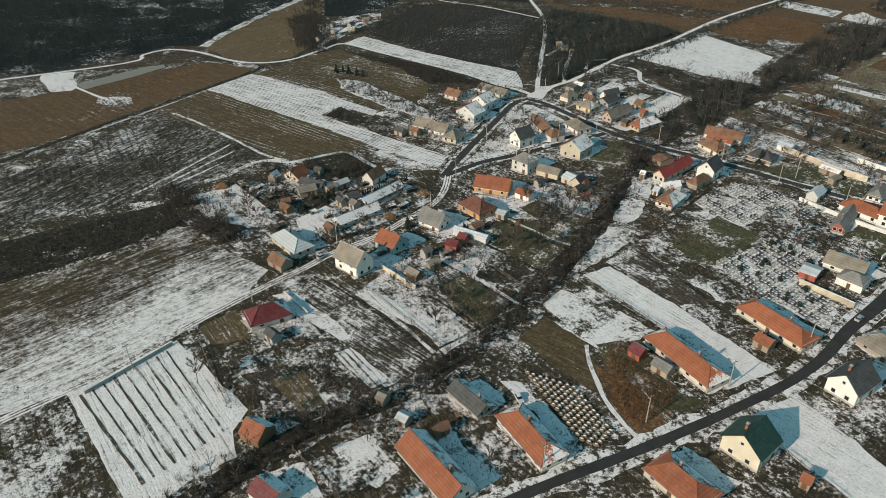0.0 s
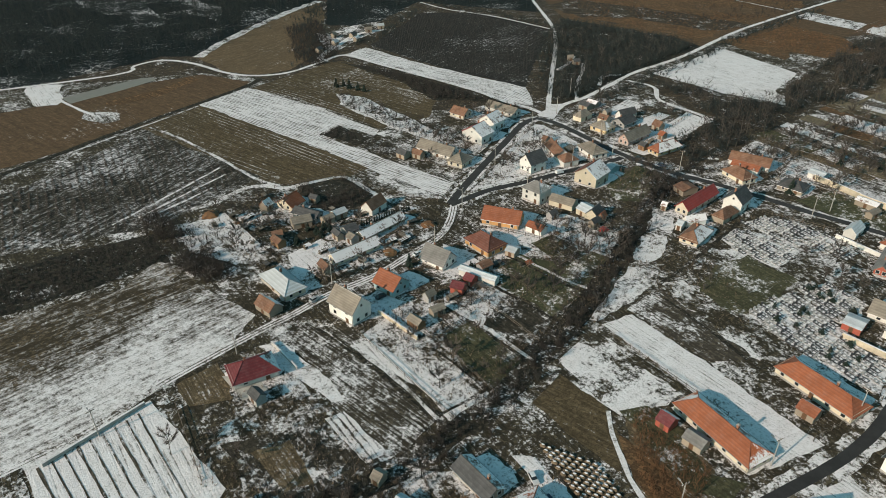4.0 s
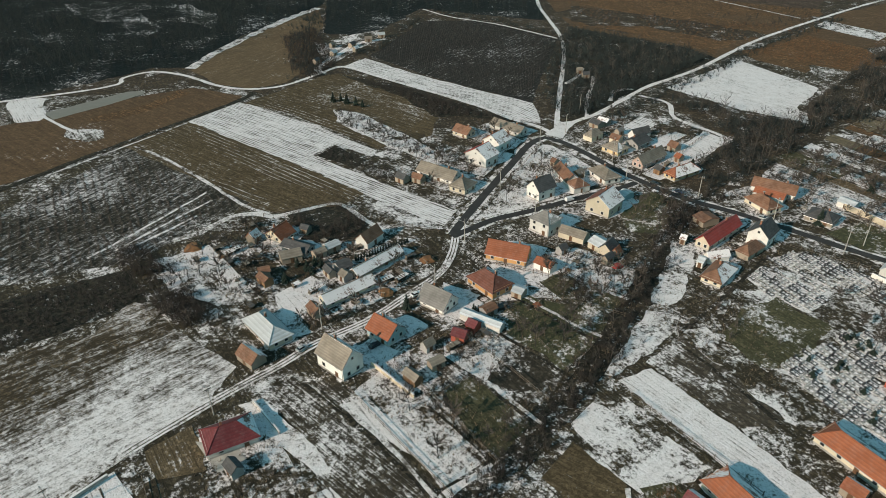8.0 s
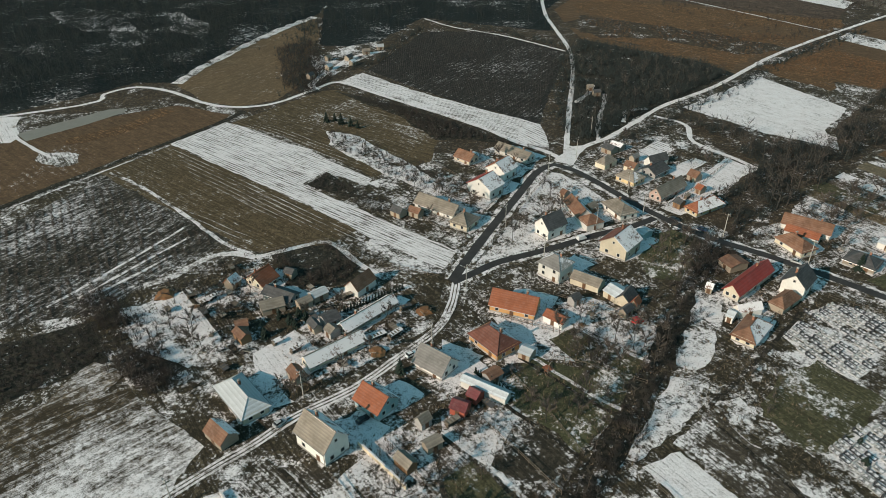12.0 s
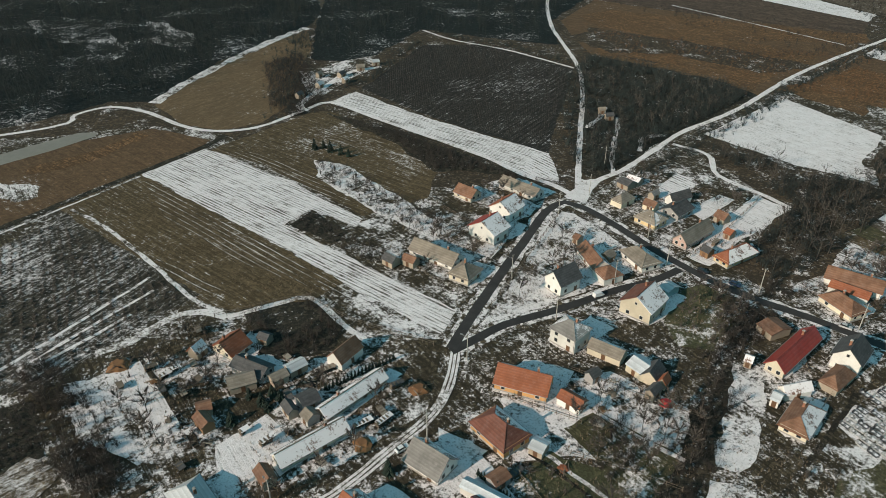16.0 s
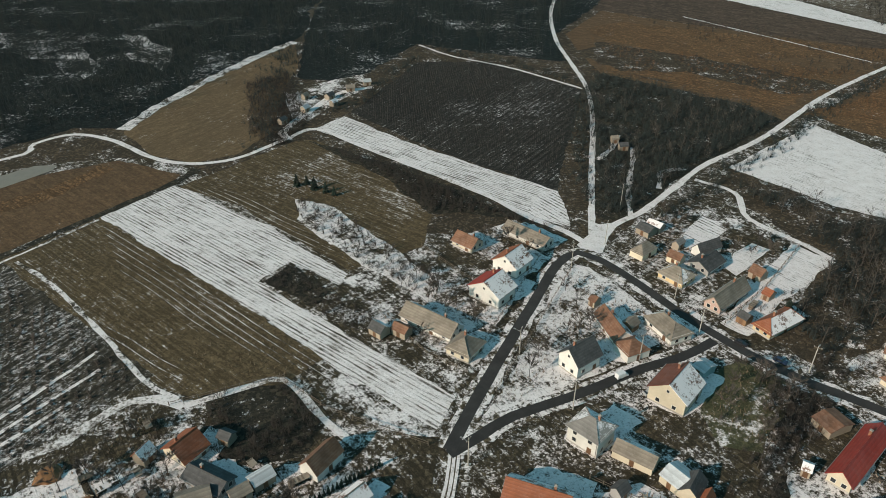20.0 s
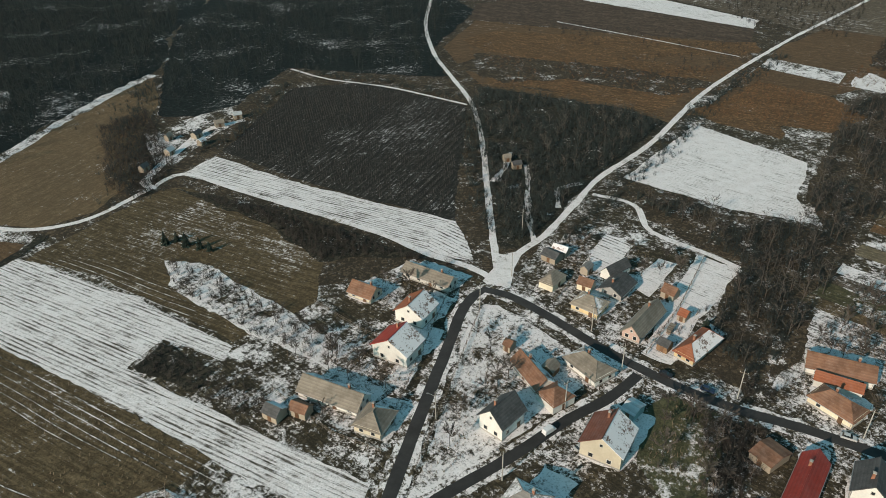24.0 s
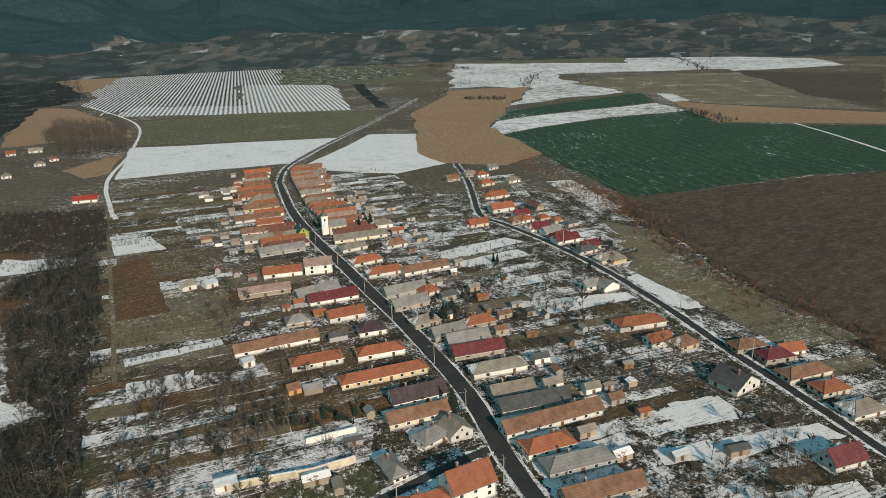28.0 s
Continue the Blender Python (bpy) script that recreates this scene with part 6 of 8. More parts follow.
house(59.6, 210.5, -30, 1.5, 2.4, 1.9, 0.74, "g", "s", "tan")
house(-9.8, 103.3, -32, 2.2, 2.4, 1.9, 0.59, "g", "w", "tan")
house(-14.4, 108.8, -31, 1.8, 2.4, 1.9, 0.74, "g", "t", "tan")
house(48.4, 294.2, -49, 4.3, 4.0, 1.9, 1, "g", "k", "tan")
house(51.4, 296.6, -42, 4.2, 3.2, 1.9, 0.89, "g", "s", "tan")
house(-21.0, 246.6, -38, 3.7, 3.2, 1.9, 1.2, "g", "k", "tan")
house(-15.9, 246.6, -33, 3.8, 2.8, 1.9, 1, "g", "b", "tan")
house(53.1, 279.8, -41, 3.7, 3.2, 1.9, 1.2, "g", "b", "cream")
house(48.7, 236.7, -53, 2.8, 4.0, 1.9, 0.74, "g", "w", "teal")
house(29.1, 259.6, -48, 1.8, 2.4, 1.9, 0.89, "g", "b", "tan")
house(113.7, 232.4, -50, 4.8, 4.0, 1.9, 0.74, "g", "w", "white")
house(120.2, 213.1, -51, 6.2, 3.2, 1.9, 0.59, "g", "s", "tan")
house(167.2, 259.1, -39, 3.6, 4.0, 1.9, 0.74, "g", "w", "white")
house(218.6, 316.9, -32, 5.8, 4.8, 2.2, 1.5, "g", "t", "white")
house(222.8, 309.6, -30, 4.9, 4.8, 2.2, 1, "g", "w", "white")
house(330.0, 467.2, -58, 13.6, 5.7, 2.2, 1.9, "g", "r", "white")
house(451.7, 653.7, -42, 7.3, 5.7, 2.2, 1.9, "g", "o", "white")
house(468.1, 643.9, -55, 10.7, 5.7, 2.2, 1.9, "g", "t", "white")
house(437.8, 595.8, -39, 6.4, 5.7, 2.2, 1.9, "h", "b", "white")
house(419.4, 591.0, -50, 7.6, 5.7, 2.2, 1.9, "h", "t", "white")
house(378.5, 579.5, -47, 6.2, 5.7, 2.2, 1.9, "h", "t", "white")
house(119.8, 139.3, -56, 3.6, 2.4, 1.9, 0.59, "g", "w", "tan")
house(148.4, 133.9, -50, 4.2, 2.4, 1.9, 0.59, "g", "w", "grey")
house(111.9, 138.0, -53, 2.9, 2.4, 1.9, 0.89, "g", "o", "tan")
house(145.5, 146.9, -51, 4.5, 3.2, 1.9, 0.74, "g", "s", "tan")
house(153.7, 120.8, -58, 5.4, 2.8, 1.9, 0.67, "g", "k", "tan")
# cluster of houses where the second street meets the fields
house(380.0, 225.9, -50, 11, 5.5, 2.1, 2.0, "g", "o", "white")
house(356.8, 217.0, 40, 8, 6.5, 2.1, 2.0, "h", "o", "white")
house(408.8, 239.1, -48, 9, 5.5, 2.1, 2.0, "h", "o", "cream")
house(323.4, 224.0, -50, 10, 5.5, 2.1, 2.0, "g", "o", "cream")
house(343.1, 206.0, -48, 8, 5.5, 2.1, 2.0, "g", "d", "white")
house(334.4, 201.8, -48, 7, 5, 2.1, 1.4, "h", "o", "white")
house(322.3, 192.9, -46, 9, 6, 2.1, 2.0, "g", "d", "white")
house(338.9, 194.0, -46, 6, 5, 2.1, 1.4, "h", "o", "pink")
house(316.9, 187.0, -46, 9, 5.5, 2.1, 2.0, "g", "g", "white")
house(306.1, 178.8, -48, 12, 6.5, 2.1, 2.0, "g", "d", "white")
house(361.7, 201.9, 42, 12, 4.5, 2.1, 2.0, "g", "b", "tan")
house(431.9, 254.9, -48, 9, 5, 2.1, 2.0, "h", "t", "tan")
house(431.3, 247.2, -48, 8, 5, 2.1, 2.0, "h", "o", "white")
house(298.3, 167.5, -46, 9, 6, 2.1, 2.0, "g", "d", "cream")
house(283.8, 156.4, 44, 9, 7, 2.1, 2.0, "h", "t", "yellow")
house(418.6, 224.5, -46, 8, 5, 2.1, 2.0, "h", "t", "white")
house(417.6, 263.1, -48, 9, 5, 2.1, 2.0, "g", "b", "tan")
house(331.5, 179.0, -46, 6, 4, 2.1, 1.4, "g", "k", "grey")
house(335.1, 186.4, -46, 5, 4, 2.1, 1.4, "h", "o", "tan")
house(454.2, 245.5, -48, 7, 5, 2.1, 1.4, "g", "g", "white")

# ---- trees and brush ----
def grow(seed, height, limbs, twigs, spread, thick, fine):
    """A bare tree as two triangle sets, wood and twigs: tapered trunk, rising limbs, fine twigs."""
    r = random.Random(seed)
    wood, fuzz = Shape(), Shape()

    def stick(s, a, b, r0, r1):
        d = (b - a).normalized()
        u = d.orthogonal().normalized()
        w = d.cross(u)
        ringv = [(1, 0), (-0.5, 0.866), (-0.5, -0.866)]
        if r1 > 0:
            s.add([tuple(a + (u * c + w * q) * r0) for c, q in ringv] + [tuple(b + (u * c + w * q) * r1) for c, q in ringv],
                  [(0, 1, 4), (0, 4, 3), (1, 2, 5), (1, 5, 4), (2, 0, 3), (2, 3, 5)])
        else:
            s.add([tuple(a + (u * c + w * q) * r0) for c, q in ringv] + [tuple(b)], [(0, 1, 3), (1, 2, 3), (2, 0, 3)])

    lean = Vector((r.uniform(-0.06, 0.06), r.uniform(-0.06, 0.06), 1))
    fork = lean * height * 0.38
    stick(wood, Vector((0, 0, -0.1)), fork, thick, thick * 0.62)
    stick(wood, fork, lean * height * 0.8, thick * 0.6, thick * 0.15)
    for i in range(limbs):
        a = 2 * math.pi * (i + r.uniform(-0.3, 0.3)) / limbs * 1.9
        z = r.uniform(0.25, 0.75)
        start = lean * height * z
        out = Vector((math.cos(a), math.sin(a), r.uniform(0.5, 1.4))).normalized()
        l = height * spread * r.uniform(0.7, 1.2) * (1.15 - z * 0.7)
        end = start + out * l
        stick(wood, start, end, thick * 0.38, thick * 0.08)
        for k in range(twigs):
            q = r.uniform(0.25, 1.0)
            way = (out + Vector((r.gauss(0, 0.6), r.gauss(0, 0.6), r.uniform(0.0, 0.8)))).normalized()
            stick(fuzz, start.lerp(end, q), start.lerp(end, q) + way * l * r.uniform(0.3, 0.62), fine, 0)
    return wood, fuzz


def bush(seed, height, spikes, wide, fine):
    r = random.Random(seed)
    s = Shape()
    for i in range(spikes):
        a, q = r.uniform(0, 6.283), r.uniform(0.1, wide)
        b = Vector((math.cos(a) * q * 0.35, math.sin(a) * q * 0.35, -0.05))
        t = Vector((math.cos(a) * q, math.sin(a) * q, height * r.uniform(0.5, 1.0)))
        u = Vector((-math.sin(a), math.cos(a), 0)) * fine
        w = Vector((math.cos(a), math.sin(a), 0)) * fine
        s.add([tuple(b - u), tuple(b + u), tuple(b + w), tuple(t)], [(0, 1, 3), (1, 2, 3), (2, 0, 3)])
        for k in range(2):
            m = b.lerp(t, r.uniform(0.35, 0.8))
            e = m + Vector((r.gauss(0, 0.3), r.gauss(0, 0.3), r.uniform(0.1, 0.45))) * height * 0.6
            s.add([tuple(m - u * 0.8), tuple(m + u * 0.8), tuple(m + w * 0.8), tuple(e)], [(0, 1, 3), (1, 2, 3), (2, 0, 3)])
    return s


def many(name, protos, spots, mat, label, category, rng, lo=0.7, hi=1.3):
    """One object of kind stuff: the shapes set down, turned and sized at random at the spots."""
    vs, fs, base = [], [], 0
    packed = [(np.array(s.v, float), np.array(s.f, int)) for s in protos]
    for x, y in spots:
        v, f = packed[rng.randrange(len(packed))]
        a, k = rng.uniform(0, 6.283), rng.uniform(lo, hi)
        c, s = math.cos(a), math.sin(a)
        vs.append(np.stack([x + k * (v[:, 0] * c - v[:, 1] * s), y + k * (v[:, 0] * s + v[:, 1] * c), k * v[:, 2] * rng.uniform(0.85, 1.15)], 1))
        fs.append(f + base)
        base += len(v)
    if not vs:
        return None
    v, f = np.concatenate(vs), np.concatenate(fs)
    me = bpy.data.meshes.new(name)
    me.vertices.add(len(v))
    me.vertices.foreach_set("co", v.ravel())
    me.loops.add(f.size)
    me.loops.foreach_set("vertex_index", f.ravel())
    me.polygons.add(len(f))
    me.polygons.foreach_set("loop_start", np.arange(0, f.size, 3))
    me.update(calc_edges=True)
    me.materials.append(mat)
    return tagged(new(name, me), label, category, "", "stuff")


KEEP_CLEAR = [[(63, 262), (87, 290), (95, 281), (80, 268)], [(55, 290), (67, 305), (72, 297), (60, 284)], [(32, 155), (40, 159), (68, 119), (56, 113)], [(56, 105), (69, 112), (79, 90), (71, 82)]]


def open_spot(x, y, room=0.0):
    """Whether a spot lies off all houses and roads."""
    for hx, hy, t, a, b in FOOT:
        dx, dy = x - hx, y - hy
        if dx * dx + dy * dy < 900:
            u, v = dx * math.cos(t) + dy * math.sin(t), -dx * math.sin(t) + dy * math.cos(t)
            if abs(u) < a + room and abs(v) < b + room:
                return False
    if any(inside(x, y, k) for k in KEEP_CLEAR):
        return False
    for line, w in ((MAIN, 5), (NORTH, 4), (MID, 4), (EAST, 4.5), (SECOND, 4), (WEST, 3)):
        for (x0, y0), (x1, y1) in zip(line, line[1:]):
            dx, dy = x1 - x0, y1 - y0
            t = max(0, min(1, ((x - x0) * dx + (y - y0) * dy) / (dx * dx + dy * dy)))
            if math.hypot(x - x0 - t * dx, y - y0 - t * dy) < w + room:
                return False
    return True


def scatter(poly, gap, rng, patchy=0.0, clear=True):
    """Jittered spots inside an outline, thinner where the noise says so."""
    xs, ys = [p[0] for p in poly], [p[1] for p in poly]
    out, y = [], min(ys)
    while y < max(ys):
        x = min(xs)
        while x < max(xs):
            px, py = x + rng.uniform(-0.5, 0.5) * gap, y + rng.uniform(-0.5, 0.5) * gap
            if inside(px, py, poly) and noise.noise(Vector((px * 0.06, py * 0.06, 4))) > patchy - 0.6 and (not clear or open_spot(px, py)):
                out.append((px, py))
            x += gap
        y += gap
    return out


def along(line, width, gap, rng):
    out = []
    for q in spline(line, gap):
        out.append((q.x + rng.gauss(0, width / 2.5), q.y + rng.gauss(0, width / 2.5)))
    return [p for p in out if open_spot(*p)]


def conifer(x, y, h, wide, label="dark green conifer with drooping layers"):
    r = random.Random(int(x * 7 + y * 3))
    t = thing("conifer", pose(x, y, 0), label, "tree")
    piece("trunk", Shape().rod((0, 0, -0.1), (0, 0, h * 0.9), 0.14, 0.03, 6).mesh("trunk", BARK), t)
    s = Shape()
    n = int(h * 26)
    for i in range(n):
        z = h * (0.08 + 0.9 * i / n)
        q = wide * (1.02 - z / h) * r.uniform(0.75, 1.1) + 0.08
        a = r.uniform(0, 6.283)
        d, u = Vector((math.cos(a), math.sin(a), 0)), Vector((-math.sin(a), math.cos(a), 0))
        c, e = Vector((0, 0, z)), d * q + Vector((0, 0, z - 0.28 * q + r.uniform(-0.1, 0.1)))
        m = d * q * 0.55 + Vector((0, 0, z - 0.02))
        s.add([tuple(c), tuple(m - u * q * 0.3), tuple(e), tuple(m + u * q * 0.3), tuple(m - Vector((0, 0, 0.22)))], [(0, 1, 2), (0, 2, 3), (0, 4, 1), (1, 4, 2), (2, 4, 3), (3, 4, 0)])
    piece("crown", s.mesh("crown", NEEDLE), t)



# ---- houses towards the far end of the street, and outbuildings behind the street's houses ----
FAR = random.Random(33)


def far_houses():
    s = 190.0
    while s < 385:
        p, d = street_point(KERB, s)
        for side in (1, -1):
            n = Vector((-0.60, 0.80)) * side
            l = FAR.uniform(12, 21)
            q = p + n * (7.5 + l / 2) + d * FAR.uniform(-1, 1)
            turn = math.degrees(math.atan2(n.y, n.x))
            if all(math.hypot(q.x - f[0], q.y - f[1]) > 6.6 for f in FOOT):
                house(round(q.x, 1), round(q.y, 1), turn - (180 if turn > 90 else 0), l, FAR.uniform(5.0, 5.8), 2.1, FAR.uniform(1.6, 2.1), FAR.choice("ggh"), FAR.choice("obbtobopc"), FAR.choice(["white", "cream", "white", "yellow", "tan"]))
        s += FAR.uniform(6.6, 8.4)


far_houses()


def outbuildings():
    for x, y, t, a, b in list(FOOT):
        if x < 140 or a < 4.5:
            continue
        best = min(((Vector((x, y)) - street_point(line, s)[0]).length, line is KERB, s) for line in (KERB, LANE2) for s in range(0, 345, 6))
        if not best[1] or best[0] > 32:
            continue
        p, d = street_point(KERB, best[2])
        u = Vector((math.cos(t), math.sin(t)))
        if u.dot(Vector((x, y)) - p) < 0:
            u = -u
        e = a + FAR.uniform(0.5, 5)
        for k in range(FAR.choice((0, 1, 1, 2))):
            l, w = FAR.uniform(3, 6), FAR.uniform(2.4, 3.4)
            q = Vector((x, y)) + u * (e + l / 2) + Vector((-u.y, u.x)) * FAR.uniform(-1.8, 1.8)
            if open_spot(q.x, q.y, 1.0):
                house(round(q.x, 1), round(q.y, 1), math.degrees(math.atan2(u.y, u.x)) + FAR.uniform(-3, 3), l, w, 2.0, FAR.uniform(0.6, 1.3), "g", FAR.choice("btkgobtkt"), FAR.choice(["tan", "grey", "tan", "grey", "white"]))
            e += l + FAR.uniform(1, 9)


outbuildings()


# small huts on the snowy plots by the wood
for x, y, a, l, w, r in ((-60, 399, 60, 3.6, 2.6, "k"), (-67, 384, 62, 3.0, 2.4, "w"), (-53, 409, 20, 3.4, 2.4, "t"), (-57, 391, 60, 2.6, 2.2, "s"), (-73, 371, 62, 3.0, 2.2, "k"), (-47, 417, 20, 3.2, 2.4, "w"), (-70, 398, 60, 2.6, 2.0, "t"), (52, 352, 10, 3.0, 2.4, "k"), (50, 358, 10, 2.4, 2.0, "t")):
    house(x, y, a, l, w, 2.0, 0.9, "g", r, "tan")


# ---- church ----
def church(x, y, turn):
    c = thing("church", pose(x, y, 0, 0, 0, turn) @ Matrix.Scale(0.7, 4), "cream village church with grey roof and slim dark-capped tower", "church")
    piece("nave", Shape().box(3, -4.5, 0, 15, 4.5, 6.2).mesh("nave", WALL["cream"]), c)
    for k in (-1, 1):
        piece("roof_slope", Shape().slab([(2.8, k * 5, 5.8), (15.5, k * 5, 5.8), (15.5, 0, 9.6), (2.8, 0, 9.6)], 0.15).mesh("roof_slope", ROOF["g"]), c)
    piece("gable", Shape().add([(15, -4.5, 6.2), (15, 4.5, 6.2), (15, 0, 9.4), (14.6, -4.5, 6.2), (14.6, 4.5, 6.2), (14.6, 0, 9.4)], [(0, 1, 2), (5, 4, 3), (0, 3, 4, 1), (1, 4, 5, 2), (2, 5, 3, 0)]).mesh("gable", WALL["cream"]), c)
    tower = piece("tower", Shape().box(-1.6, -1.8, 0, 2.9, 1.8, 13.0).mesh("tower", WALL["white"]), c)
    piece("cornice", Shape().box(-1.9, -2.1, 13.0, 3.2, 2.1, 13.4).mesh("cornice", WALL["cream"]), tower)
    s = Shape().add([(-1.8, -2, 13.4), (3.1, -2, 13.4), (3.1, 2, 13.4), (-1.8, 2, 13.4), (0.0, -0.7, 16), (1.3, -0.7, 16), (1.3, 0.7, 16), (0.0, 0.7, 16), (0.65, 0, 20)],
                    [(0, 1, 5, 4), (1, 2, 6, 5), (2, 3, 7, 6), (3, 0, 4, 7), (4, 5, 8), (5, 6, 8), (6, 7, 8), (7, 4, 8), (3, 2, 1, 0)])
    piece("spire", s.mesh("spire", ROOF["n"]), c, None, "dark sheet-metal spire")
    for k in range(3):
        for yy, tt in ((-4.5, 0), (4.5, 180)):
            add_window(c, 5.2 + 3.6 * k, yy, 2.2, tt, 1.1, 2.6)
    add_window(c, 0.65, -1.8, 9.6, 0, 1.0, 1.9)
    add_window(c, -1.6, 0, 9.6, -90, 1.0, 1.9)
    FOOT.append((x + 4, y - 4, radians(turn), 10, 6))


church(296.5, 294.5, -50)
house(291, 304, 42, 9, 5.2, 3.4, 2.4, "g", "n", "lime")


# ---- cemetery ----
SNOWSLAB = snowy("thin_snow_on_stone", (0.12, 0.118, 0.113), 0.64)


def grave_kinds():
    kinds = []
    for k, (stone, tall) in enumerate(((STONE, 0.9), (DARKSTONE, 1.0), (STONE, 0.6), (DARKSTONE, 0.75))):
        g = thing("grave", pose(0, 0, -900), ["pale stone grave with headstone and snowy slab", "dark granite grave with headstone and snowy slab", "low pale stone grave under snow", "low dark grave with snow on its slab"][k], "grave", "cemetery graves")
        piece("kerb", Shape().add(*[(lambda v, f: ([(x, z, y) for x, y, z in v], [q[::-1] for q in f]))(*ring(-0.55, -1.05, 0.55, 1.05, 0.14, 0.0, 0.32))][0]).mesh("kerb", stone), g)
        piece("slab", Shape().box(-0.40, -0.90, 0, 0.40, 0.90, 0.28).mesh("slab", SNOWSLAB), g, None, "snow on the slab")
        piece("headstone", Shape().add([(-0.42, 1.0, 0), (0.42, 1.0, 0), (0.42, 1.2, 0), (-0.42, 1.2, 0), (-0.42, 1.0, tall * 0.8), (0.42, 1.0, tall * 0.8), (0.42, 1.2, tall * 0.8), (-0.42, 1.2, tall * 0.8), (0, 1.0, tall), (0, 1.2, tall)],
                                       [(0, 3, 2, 1), (0, 1, 5, 8, 4), (2, 3, 7, 9, 6), (1, 2, 6, 5), (3, 0, 4, 7), (4, 8, 9, 7), (8, 5, 6, 9)]).mesh("headstone", stone), g)
        kinds.append(g)
    return kinds


GR = random.Random(14)
GRAVES = grave_kinds()
BLOCKS = [[(87, 206.5), (93.6, 204.7), (104.5, 192.1), (105.4, 187.3), (101.2, 183.2), (93.3, 187.7), (85.9, 194.2), (80, 202.2)],
          [(76.4, 199), (83.9, 195.2), (90.4, 188.2), (85, 182.2), (81.2, 179), (77.5, 183.2), (73.6, 187.7), (70.8, 194.6)],
          [(91.6, 173.5), (96.9, 164), (92.7, 158.8), (84.6, 151.7), (91.5, 142), (84.5, 132.5), (76, 143), (70, 153), (68, 160), (80, 168)]]
for poly in BLOCKS:
    field("cemetery_snow", poly, M["snowier"], 0.085, "trodden snow between the graves", "ground", 1.0)
for poly in BLOCKS:
    for i in range(-26, 26):
        for j in range(-34, 34):
            x, y = 88 + 0.51 * i * 2.25 - 0.795 * j * 1.62, 180 - 0.86 * i * 2.25 - 0.606 * j * 1.62
            if inside(x, y, poly) and open_spot(x, y, -0.4) and GR.random() < 0.9:
                copy_thing(GRAVES[GR.choice((0, 0, 1, 2, 2, 1, 3))], pose(x + GR.uniform(-0.1, 0.1), y + GR.uniform(-0.15, 0.15), 0, 0, 0, 31 + GR.uniform(-3, 3)) @ Matrix.Scale(GR.uniform(0.84, 0.98), 4))
for g in GRAVES:
    for o in list(g.children):
        bpy.data.objects.remove(o)
    bpy.data.objects.remove(g)
for k in range(70):
    x, y = GR.uniform(66, 98), GR.uniform(132, 174)
    if inside(x, y, BLOCKS[2]) and open_spot(x, y, 0.5) and (x - 81) ** 2 + (y - 156) ** 2 < 240:
        conifer(x, y, GR.uniform(1.2, 2.2), GR.uniform(0.8, 1.5), "round dark evergreen bush between graves")


# ---- walls and fences ----
def wall_run(name, points, high, thick, mat, label, category="wall"):
    """A free-standing wall: one panel for each stretch, with a coping."""
    t = thing(name, pose(0, 0, 0), label, category)
    for (x0, y0), (x1, y1) in zip(points, points[1:]):
        l = math.hypot(x1 - x0, y1 - y0)
        m = pose(x0, y0, 0, 0, 0, math.degrees(math.atan2(y1 - y0, x1 - x0)))
        n = max(1, round(l / 3.5))
        for k in range(n):
            a, b = l * k / n, l * (k + 1) / n - 0.02
            p = piece("wall_panel", Shape().box(a, -thick / 2, -0.1, b, thick / 2, high).mesh("wall_panel", mat), t, m)
            piece("coping", Shape().box(a, -thick / 2 - 0.06, high, b, thick / 2 + 0.06, high + 0.09).mesh("coping", SNOWTOP), p, None, "snow-capped coping")


wall_run("garden_wall", [(103, 195), (112, 182.4), (121.8, 172.2)], 1.1, 0.3, WALL["white"], "low white rendered wall with snow on top")
wall_run("garden_wall", [(122, 171.8), (116, 166.6), (111, 162.2)], 1.0, 0.3, WALL["white"], "low white wall beside the main street")
wall_run("garden_wall", [(85, 151), (94, 141)], 1.5, 0.25, PLASTERWALL, "yellow rendered yard wall")
wall_run("garden_wall", [(112, 231), (115, 227), (122, 215), (129, 207)], 1.9, 0.3, PLASTERWALL, "long pale yellow wall by the pitch")
wall_run("garden_wall", [(133, 222), (141, 212)], 1.5, 0.25, WALL["white"], "white garden wall")
wall_run("garden_wall", [(-76, 110.5), (-63.5, 126.5)], 0.9, 0.3, CONCRETE, "long concrete wall along the lane")
wall_run("garden_wall", [(-42.5, 146), (-35, 137.6)], 0.8, 0.2, CONCRETE, "concrete yard wall throwing a long shade")
wall_run("garden_wall", [(-20, 158), (-10, 148)], 1.1, 0.25, PLASTERWALL, "pale garden wall")


def fence(points, high=1.3, gap=2.6, mat=None, label="weathered timber fence with wire"):
    t = thing("fence", pose(0, 0, 0), label, "fence", "garden fences")
    post = shared(("post", high), lambda: Shape().box(-0.06, -0.06, -0.1, 0.06, 0.06, high + 0.1).mesh("post", mat or TIMBER))
    for (x0, y0), (x1, y1) in zip(points, points[1:]):
        l = math.hypot(x1 - x0, y1 - y0)
        n = max(1, round(l / gap))
        for k in range(n + 1):
            piece("post", post, t, pose(x0 + (x1 - x0) * k / n, y0 + (y1 - y0) * k / n, 0))
        m = pose(x0, y0, 0, 0, 0, math.degrees(math.atan2(y1 - y0, x1 - x0)))
        for z in (0.45, 1.0):
            if z < high:
                piece("rail", Shape().box(0, -0.02, z, l, 0.02, z + 0.09).mesh("rail", mat or TIMBER), t, m)


